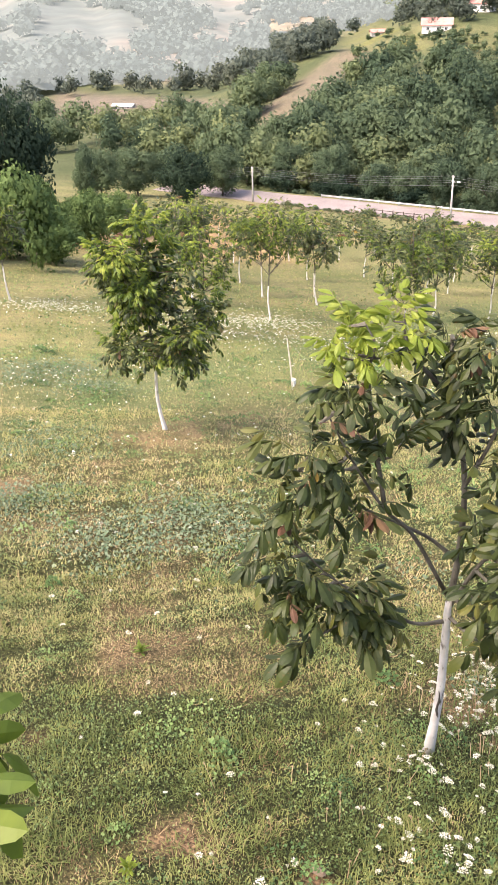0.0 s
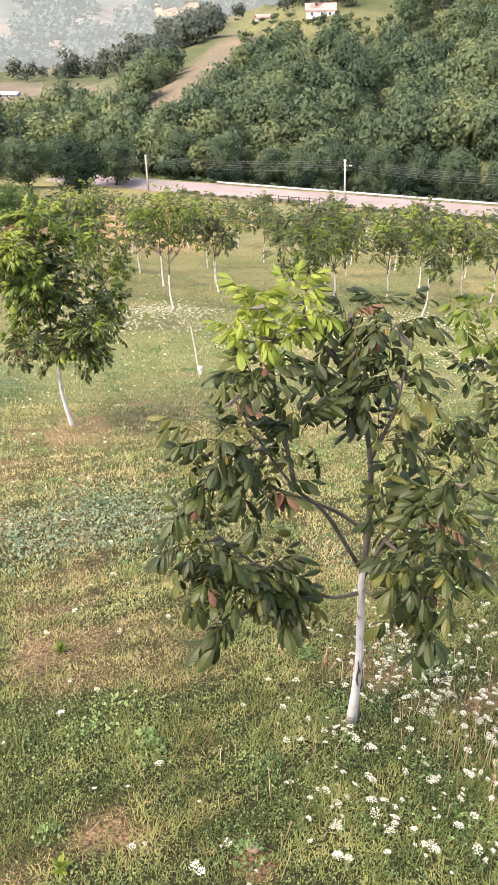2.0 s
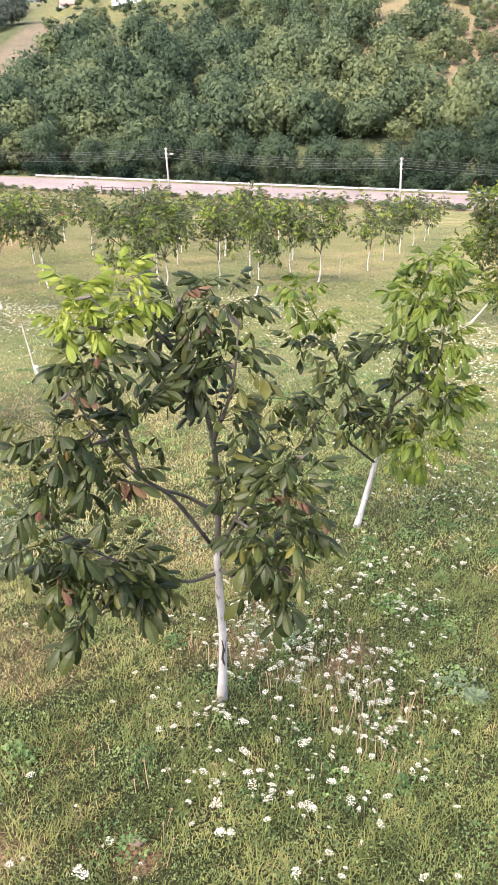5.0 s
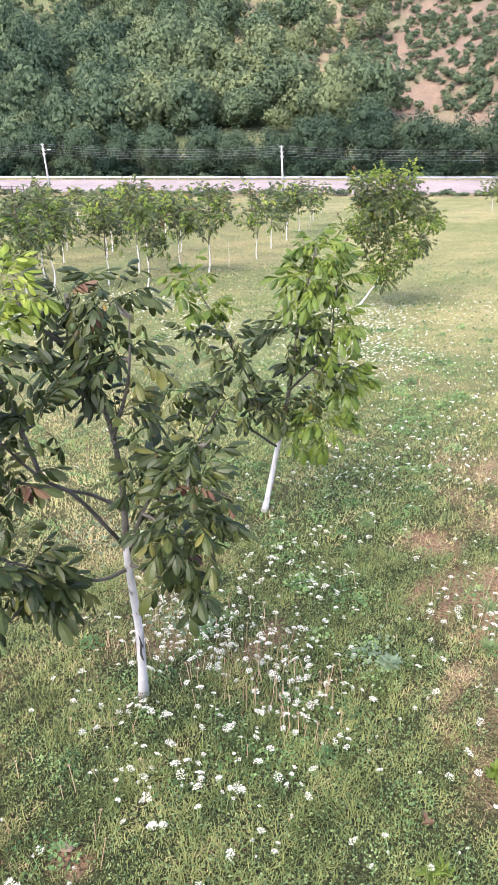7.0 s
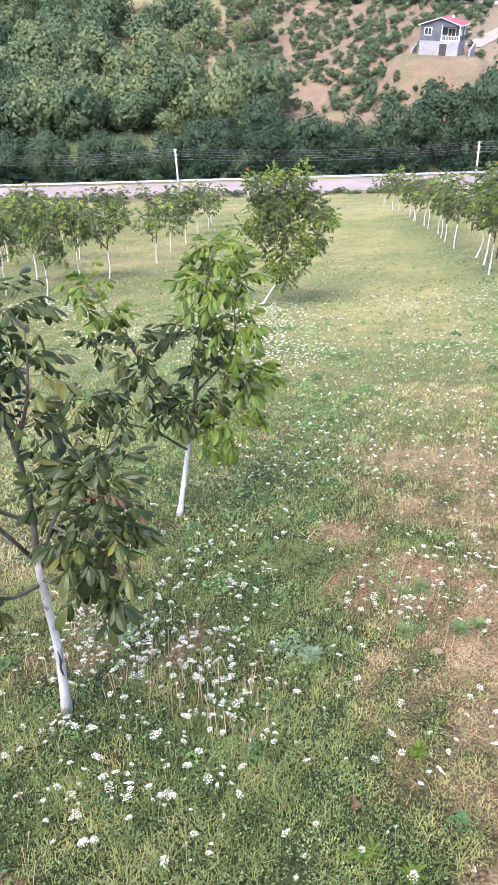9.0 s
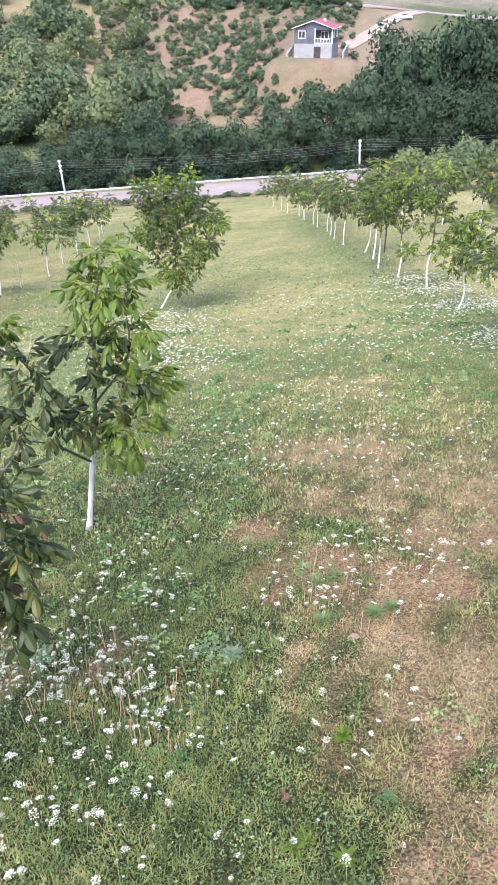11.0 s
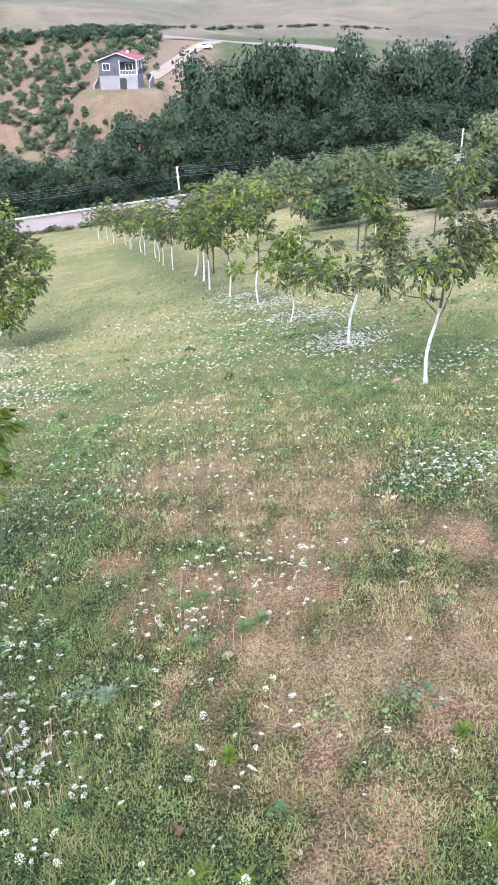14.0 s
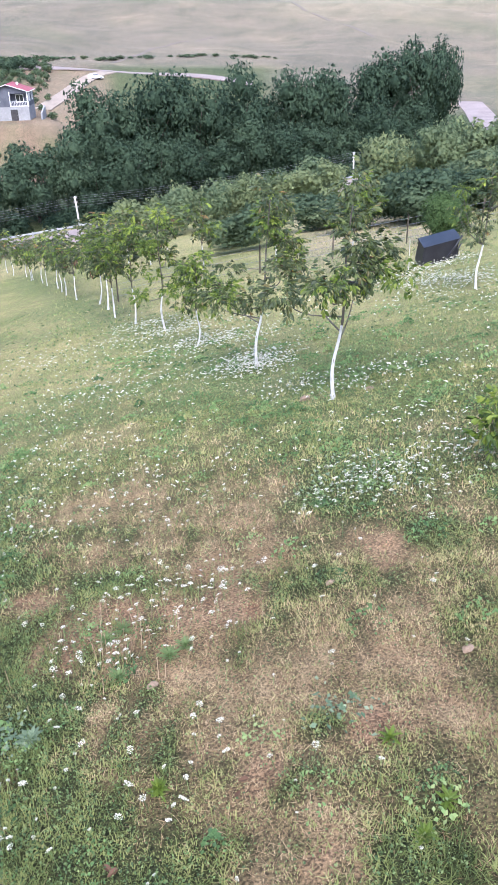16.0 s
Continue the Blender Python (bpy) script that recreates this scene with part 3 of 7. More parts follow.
faces = np.r_[faces, np.c_[np.full(nb, centre), np.arange(nb), (np.arange(nb) + 1) % nb]]
verts = np.r_[np.c_[gx.ravel(), gy.ravel(), gz.ravel()], [[0, 0, float(height(0, 0))]]]
ground = single("ground", (verts, faces), MAT["land"], "sloping orchard meadow of patchy grass, dry soil and far fields", "ground", kind="structure", smooth=True)
cov = np.r_[land_cover(gx.ravel(), gy.ravel()), [[0.2, 0.2, 0.1]]]
ground.data.attributes.new("cover", "FLOAT_COLOR", "POINT").data.foreach_set("color", np.c_[cov, np.ones(len(cov))].ravel().astype(np.float32))


# ---------------------------------------------------------------- road, guard rail, poles and wires
def road_point(u, s, lift=0.0):
    """A place on the road: u along it (to the right), s across from its near edge."""
    x0, y0 = u, 123.5 - 0.2 * u
    return np.array([x0 + 0.1961 * s, y0 + 0.9806 * s, float(slope_z(x0, y0)) + lift])


def strip(left, right):
    """A ribbon between two rows of places, with a shallow thickness."""
    a, b = np.asarray(left), np.asarray(right)
    n = len(a)
    v = np.r_[a, b, a - (0, 0, 0.3), b - (0, 0, 0.3)]
    f = []
    for i in range(n - 1):
        f += [(i, n + i, n + i + 1), (i, n + i + 1, i + 1), (i, i + 1, 2 * n + i + 1), (i, 2 * n + i + 1, 2 * n + i),
              (n + i, 3 * n + i + 1, n + i + 1), (n + i, 3 * n + i, 3 * n + i + 1)]
    return v, np.array(f)


us = np.linspace(-92, 130, 150)
wob = 0.35 * np.sin(us * 0.21) + 0.3 * np.sin(us * 0.53 + 1)
road = single("road", strip([road_point(u, w, 0.10) for u, w in zip(us, wob)], [road_point(u, ROAD_WIDTH + w * 0.3, 0.10) for u, w in zip(us, wob)]),
              MAT["road"], "pale dusty valley road of worn concrete and gravel", "road", kind="structure")

rail_us = np.arange(-56, 118, 4.0)
guard = thing("guard_rail", tuple(road_point(0, ROAD_WIDTH)), "galvanised steel guard rail along the far road edge", "guard rail")
ginv = guard.matrix_basis.inverted()


def under(shape, inv):
    v, f = shape
    return np.array([inv @ Vector(p) for p in v]), f


post_me = None
for u in rail_us:
    p = road_point(float(u), ROAD_WIDTH - 0.15)
    if post_me is None:
        post_me = mesh_of("post", *box(0, 0, 0.35, 0.14, 0.14, 0.95), [MAT["zinc"]])
    part("post", post_me, None, guard, m=ginv @ pose(*p))
prof = [(-0.10, 0.42), (-0.16, 0.50), (-0.10, 0.58), (-0.16, 0.66), (-0.10, 0.74)]
rows_ = [[road_point(float(u), ROAD_WIDTH + dx - 0.15, dz) for dx, dz in prof] for u in rail_us]
rv = np.array(rows_).reshape(-1, 3)
rf = []
for i in range(len(rail_us) - 1):
    for k in range(len(prof) - 1):
        a_ = i * len(prof) + k
        rf += [(a_, a_ + 1, a_ + 1 + len(prof)), (a_, a_ + 1 + len(prof), a_ + len(prof))]
rv2 = np.r_[rv, rv + (0.012, 0.027, 0)]
rf = np.r_[np.array(rf), np.array(rf)[:, ::-1] + len(rv)]
part("beam", under((rv2, rf), ginv), MAT["zinc"], guard, "ribbed steel beam")


POLES = [(-65.8, 135.9, -25.58, -0.008, False),
         (-26.7, 128.0, -22.99, -0.042, True),
         (10.0, 120.7, -22.12, -0.065, False),
         (53.5, 112.0, -20.67, -0.050, False),
         (102.1, 102.3, -18.83, 0.004, False)]
WIRE_LEFT_END, WIRE_RIGHT_END = (-134.7, 149.6, -37.23), (167.7, 89.1, -24.70)


def power_pole(x, y, h, lean, lamp, foot=0.4):
    """Concrete line pole with three cross arms of insulators and, on some, a street lamp."""
    z = float(height(x, y))
    ob = thing("power_pole", (x, y, z - foot), "slender pale concrete power pole beside the road", "utility pole", "poles along the road")
    top = np.array([lean * h, 0, h + foot])
    part("shaft", tube([(0, 0, 0), top * 0.5, top], [0.19, 0.155, 0.12], 8), MAT["concrete"], ob, smooth=True)
    arm_me = mesh_of("insulator_arm", *joined([box(0, 0, 0, 0.55, 0.06, 0.06), *[tube([(q, 0, 0), (q, 0, 0.1), (q, 0, 0.2)], [0.05, 0.07, 0.03], 6) for q in (-0.24, 0.24)]]), [MAT["insulator"]])
    for k in (0.25, 0.95, 1.65):
        part("insulator_arm", arm_me, None, ob, m=pose(lean * (h - k), 0, h + foot - k, 0, 0, -24))
    if lamp:
        lp = part("street_lamp", tube([top - (0, 0, 1.2), top + (0.5, -0.15, -0.95), top + (0.9, -0.25, -0.85)], 0.04, 6), MAT["zinc"], ob, "small street lamp arm")
        part("lamp_head", box(top[0] + 1.0, -0.27, top[2] - 0.86, 0.5, 0.2, 0.13), MAT["white"], lp)
    return np.array([x + top[0], y, z - foot + top[2]])


tops = []
for x, y, top_z, lean, lamp in POLES:
    tops.append(power_pole(x, y, top_z - float(height(x, y)), lean, lamp))
tops = [np.array(WIRE_LEFT_END), *tops, np.array(WIRE_RIGHT_END)]
for k in (0.05, 0.35, 0.75, 1.05, 1.45):
    runs = []
    for a_, b_ in zip(tops[:-1], tops[1:]):
        t_ = np.linspace(0, 1, 17)[:, None]
        line = a_ * (1 - t_) + b_ * t_ - (0, 0, k)
        line[:, 2] -= 4 * 0.7 * (t_ * (1 - t_))[:, 0]
        runs.append(line if not runs else line[1:])
    single("overhead_wire", tube(np.concatenate(runs), 0.011, 4), MAT["cable"], "thin grey overhead wire strung between concrete poles", "cable", group="overhead wires")


# ---------------------------------------------------------------- walnut trees
def leaflet(length, width, stations, half, droop, fold):
    """One leaflet along +x, folded along its rib and bent down."""
    s, h = np.array(stations), np.array(half) * width / 2
    z = -droop * length * s ** 2
    rib = np.c_[s * length, 0 * s, z]
    left = np.c_[s * length, h, z - fold * h][1:-1]
    n, m = len(s), len(s) - 2
    right = left * (1, -1, 1)
    v = np.r_[rib, left, right]
    f = [(0, 1, n), (0, n + m, 1), (n - 1, n + m - 1, n - 2), (n - 1, n - 2, n + 2 * m - 1)]
    for i in range(m - 1):
        f += [(1 + i, 2 + i, n + i + 1), (1 + i, n + i + 1, n + i), (2 + i, 1 + i, n + m + i), (2 + i, n + m + i, n + m + i + 1)]
    return v, np.array(f)


FINE = ([0, 0.16, 0.40, 0.64, 0.86, 1], [0, 0.50, 0.92, 1.0, 0.66, 0])
MID = ([0, 0.38, 0.75, 1], [0, 1, 0.8, 0])
COARSE = ([0, 0.5, 1], [0, 1, 0])


def turned(v, yaw, pitch, roll, at):
    return np.array(v) @ np.array(Euler((roll, pitch, yaw), "XYZ").to_matrix()).T + at


def walnut_leaf(seed, shape=FINE, size=1.0, stalk=True, droop=0.44):
    """A pinnate leaf along +x: stalk, pairs of leaflets and one at the tip."""
    r = random.Random(seed)
    pairs, length = r.choice((2, 3, 3, 4)), 0.235 * size * r.uniform(0.9, 1.15)
    bend = droop * r.uniform(0.6, 1.3)
    pieces = []
    curve = lambda t: np.array([t * length * (1 - 0.12 * bend * t), 0.0, 0.06 * size * t - bend * length * t * t])
    if stalk:
        pieces.append(tube([curve(t) for t in (0, 0.35, 0.7, 1.0)], [0.004, 0.003, 0.0025, 0.002], 3, False))
    for i in range(pairs):
        t = 0.38 + 0.5 * i / max(1, pairs - 1)
        for side in (-1, 1):
            big = size * (0.078 + 0.020 * i) * r.uniform(0.85, 1.15)
            v, f = leaflet(big, big * 0.42, *shape, r.uniform(0.15, 0.5), r.uniform(0.2, 0.5))
            pieces.append((turned(v, side * radians(r.uniform(46, 76)), radians(r.uniform(8, 44) + 15 * bend * t), side * radians(r.uniform(-25, 10)), curve(t)), f))
    big = size * 0.135 * r.uniform(0.85, 1.15)
    v, f = leaflet(big, big * 0.46, *shape, r.uniform(0.2, 0.5), r.uniform(0.15, 0.4))
    pieces.append((turned(v, 0, radians(12 + 45 * bend), radians(r.uniform(-15, 15)), curve(1.0)), f))
    return joined(pieces)


LEAF_FINE = [walnut_leaf(i, FINE) for i in range(8)]
LEAF_MID = [walnut_leaf(20 + i, MID, 0.66, stalk=False) for i in range(8)]
LEAF_COARSE = [walnut_leaf(40 + i, COARSE, 1.05, stalk=False) for i in range(6)]
LEAF_LIGHT = [walnut_leaf(60 + i, COARSE, 1.5, stalk=False) for i in range(4)]
LEAF_MESH = {}


def leaf_mesh(i, kind):
    if (i, kind) not in LEAF_MESH:
        LEAF_MESH[i, kind] = mesh_of("leaf", *LEAF_FINE[i], [MAT[kind]])
    return LEAF_MESH[i, kind]


def leaf_pose(at, way, r, size=1.0):
    """The pose of a leaf that starts at a place and points a way, its face up."""
    x = Vector(way).normalized()
    up = Vector((r.uniform(-0.35, 0.35), r.uniform(-0.35, 0.35), 1))
    y = up.cross(x).normalized()
    z = x.cross(y)
    m = Matrix((x, y, z)).transposed().to_4x4()
    return Matrix.Translation(Vector(at)) @ m @ Matrix.Scale(size, 4)


def cluster_leaves(c, rad, n, r, lift=0.15, size=1.0):
    """Poses of leaves round a shoot's end, pointing outward."""
    out = []
    for _ in range(n):
        d = Vector((r.gauss(0, 1), r.gauss(0, 1), r.gauss(0.1, 0.6)))
        d.normalize()
        start = Vector(c) + d * (rad * r.uniform(0.05, 0.6) - 0.03 * size)
        way = d + Vector((0, 0, lift + 0.12)) + Vector((r.gauss(0, .3), r.gauss(0, .3), r.gauss(0, .2)))
        out.append(leaf_pose(start, way, r, size * r.uniform(0.8, 1.15)))
    return out


def trunk_shape(path, r0, r1, white_to, sides=9):
    """Trunk corners, triangles and which of them are lime-washed (below a height)."""
    p = smooth_path(path, 26)
    t = np.linspace(0, 1, len(p))
    rad = r0 + (r1 - r0) * t ** 0.8
    rad[0] *= 1.35
    rad[1] *= 1.12
    v, f = tube(p, rad, sides, True, 0.035)
    which = (v[f].mean(1)[:, 2] > white_to).astype(int)
    return v, f, which


def nearest_on(paths, c):
    best = min(((np.linalg.norm(p - np.array(c), axis=1) + 0.25 * np.maximum(0, p[:, 2] - c[2])).min(), k) for k, p in enumerate(paths))[1]
    p = paths[best]
    return p[np.argmin(np.linalg.norm(p - np.array(c), axis=1) + 0.4 * np.maximum(0, p[:, 2] - c[2]))]


def named_walnut(label, trunk, limbs, clusters, r0, white_z, seed, single_leaves, nuts=0, leaf_size=0.78, leafy=1.4, leaf_label="", group="young walnut trees"):
    """A walnut tree with a trunk and limbs of its own and shoots at given places (x, y, z, radius, leaves, kind)."""
    r = random.Random(seed)
    base = np.array(trunk[0], float)
    base[2] = float(height(base[0], base[1])) - 0.03
    ob = thing("walnut_tree", tuple(base), label, "tree", group)
    loc = lambda pts: np.array(pts, float) - base
    tp = loc(trunk)
    tp[0] = 0
    v, f, which = trunk_shape(tp, r0, r0 * 0.28, white_z - base[2])
    part("trunk", (v, f), [MAT["wash"], MAT["bark"]], ob, "slender trunk lime-washed white below grey bark", True, which)
    paths = [smooth_path(tp, 40)]
    for pts in limbs:
        lp = smooth_path(loc(pts), 16)
        paths.append(lp)
        part("limb", tube(lp, np.linspace(r0 * 0.40, r0 * 0.11, 16), 6, True, 0.04), MAT["bark"], ob, smooth=True)
    groups = {}
    for x, y, z, rad, n, kind in clusters:
        c = np.array((x, y, z)) - base
        near = nearest_on(paths, c)
        mid = (near + c) / 2 + (0, 0, -0.05 * np.linalg.norm(c - near))
        part("twig", tube(smooth_path([near, mid, c], 7), np.linspace(0.011, 0.004, 7), 5), MAT["bark"], ob)
        for m in cluster_leaves(c, rad, int(n * leafy) if n > 1 else 1, r, 0.5 if kind == "leaf_new" else 0.1, leaf_size * {"leaf_new": 0.9, "leaf_dead": 0.75}.get(kind, 1.0) * (1.12 - 0.2 * step(0.4, 1.6, z) if single_leaves else 1.0)):
            k = "leaf_dead" if (kind == "leaf" and r.random() < 0.013) else kind
            groups.setdefault(k, []).append(m)
    for kind, poses in groups.items():
        if single_leaves:
            for m in poses[:290]:
                part("leaf", leaf_mesh(r.randrange(len(LEAF_FINE)), kind), None, ob, m=m)
            if poses[290:]:
                part("foliage", joined([spread(*LEAF_FINE[i % 8], [np.array(m)]) for i, m in enumerate(poses[290:])]), MAT[kind if kind != "leaf" else "leaf_rest"], ob, leaf_label)
        else:
            byshape = [[] for _ in LEAF_MID]
            for m in poses:
                byshape[r.randrange(len(LEAF_MID))].append(np.array(m))
            shape = joined([spread(*LEAF_MID[i], q) for i, q in enumerate(byshape) if q])
            part("foliage", shape, MAT[kind if kind != "leaf" else "leaf_mid"], ob, leaf_label)
    if nuts:
        nut_me = mesh_of("nut", *tube([(0, 0, -0.022), (0, 0, -0.018), (0, 0, -0.008), (0, 0, 0.008), (0, 0, 0.018), (0, 0, 0.022)], [0.005, 0.013, 0.018, 0.018, 0.013, 0.005], 8), [MAT["nut"]], smooth=True)
        for x, y, z, rad, n, kind in clusters[:nuts]:
            c = np.array((x, y, z)) - base
            part("nut", nut_me, None, ob, m=pose(*(c + np.array([r.uniform(-.1, .1), r.uniform(-.14, -.08), r.uniform(-.08, .02)]))))
    return ob


def walnut(at, h, spread_w, seed, lean=(0.1, 0.0), white=1.15, bright=0.35, leaves=230, fine=False, r0=0.031, label="", group="young walnut trees", low=0.0, light=False, full=5, airy=False):
    """An orchard walnut tree grown from a seed: lime-washed trunk, forked limbs, drooping leaf sprays."""
    r = random.Random(seed)
    x, y = at
    base = np.array([x, y, float(height(x, y)) - 0.03])
    ob = thing("walnut_tree", tuple(base), label or "young walnut tree with a lime-washed white trunk on the meadow", "tree", group)
    lx, ly = lean
    kink = r.choice((-1, 1)) * r.uniform(0.03, 0.09)
    fork = h * (r.uniform(0.35, 0.42) - 0.13 * low)
    pts = [(0, 0, 0), (lx * 0.2 + kink, ly * 0.2, fork * 0.45), (lx * 0.5, ly * 0.5, fork), (lx * 0.7 + r.uniform(-.08, .08), ly * 0.7, h * 0.68), (lx, ly, h * 0.93)]
    v, f, which = trunk_shape(pts, r0, r0 * 0.25, min(white, fork * 1.02), 7)
    part("trunk", (v, f), [MAT["wash"], MAT["bark"]], ob, "trunk lime-washed white below grey bark", True, which)
    paths, tips = [smooth_path(pts, 30)], [(np.array([lx, ly, h * 0.95]), 0.9)]
    tips.append((np.array([lx * 0.8, ly * 0.8, h * 0.8]), 0.5))
    n = r.randint(6, 8) + (4 if low else 0)
    for i in range(n):
        a_ = 2 * math.pi * (i + r.uniform(-0.25, 0.25)) / n + seed
        k = r.uniform(0.28, 1.0)
        start = np.array([lx * 0.5, ly * 0.5, fork]) * (1 - 0.0) if i < 4 else np.array([lx * 0.65, ly * 0.65, h * 0.6])
        reach = spread_w / 2 * r.uniform(0.8 if airy else 0.62, 1.0) * (1.0 if i < 4 else 0.7)
        up = h * (r.uniform(0.50, 0.80) if i < 4 else r.uniform(0.7, 0.92)) - (h * low * 0.3 if i < 2 else 0)
        end = np.array([start[0] + reach * math.cos(a_), start[1] + reach * math.sin(a_), up])
        if airy:                                      # limbs leave the leader one above the other
            start = paths[0][min(27, int(30 * (0.37 + 0.42 * i / n)))]
            end = start + np.array([reach * math.cos(a_), reach * math.sin(a_), reach * r.uniform(0.25, 0.7)]) * (1.1 - 0.45 * i / n)
        mid = (start + end) / 2 + (0.1 * math.cos(a_), 0.1 * math.sin(a_), -0.08)
        lp = smooth_path([start, mid, end], 9)
        paths.append(lp)
        part("limb", tube(lp, np.linspace(r0 * 0.4, r0 * 0.13, 9), 5), MAT["bark"], ob, smooth=True)
        if airy:
            tips += [(end, up / h), (lp[7] + (r.uniform(-.1, .1), r.uniform(-.1, .1), 0.1), up / h)]
            continue
        tips += [(end, up / h), (lp[6] + (r.uniform(-.1, .1), r.uniform(-.1, .1), -0.25 * low - (0 if fine else 0.12)), up / h - 0.3), (lp[5] + (r.uniform(-.1, .1), r.uniform(-.1, .1), -0.06), up / h - 0.2), (lp[7] + (r.uniform(-.15, .15), r.uniform(-.15, .15), 0.12), up / h)]
    if low:
        tips += [(paths[0][k] + (r.uniform(-.3, .3), r.uniform(-.3, .3), 0), k / 30) for k in (15, 17, 19, 21, 23, 25)]
    for _ in range(full):                             # shoots that fill the crown
        a_, u_, k = r.uniform(0, 6.28), r.uniform(-1, 1), r.uniform(0.3, 1.0)
        q = math.sqrt(1 - u_ * u_) * k * spread_w * 0.42
        c = np.array([lx * 0.6 + q * math.cos(a_), ly * 0.6 + q * math.sin(a_), h * (0.68 - 0.08 * low + u_ * k * (0.27 + 0.08 * low))])
        near = nearest_on(paths, c)
        part("twig", tube(smooth_path([near, (near + c) / 2, c], 5), np.linspace(0.009, 0.004, 5), 4), MAT["bark"], ob)
        tips.append((c, c[2] / h))
    lib = LEAF_LIGHT if light else (LEAF_MID if fine else LEAF_COARSE)
    groups = {"leaf_mid": [[] for _ in lib], "leaf_green": [[] for _ in lib], "leaf_new": [[] for _ in lib], "leaf_dead": [[] for _ in lib]}
    each = max(3, leaves // len(tips))
    for c, hi in tips:
        young = r.random() < bright * (0.5 + hi * 0.9)
        for m in cluster_leaves(c, 0.31 * (spread_w / 1.6) ** 0.7, each, r):
            kind = "leaf_green" if young else "leaf_mid"
            if young and hi > 0.85 and r.random() < 0.6:
                kind = "leaf_new"
            if r.random() < 0.012:
                kind = "leaf_dead"
            groups[kind][r.randrange(len(lib))].append(np.array(m))
    for kind, byshape in groups.items():
        pieces = [spread(*lib[i], q) for i, q in enumerate(byshape) if q]
        if pieces:
            part("foliage", joined(pieces), MAT[kind], ob, {"leaf_mid": "dull green drooping leaves", "leaf_green": "bright green leaves", "leaf_new": "lime green young leaves", "leaf_dead": "few withered brown leaves"}[kind])
    return ob


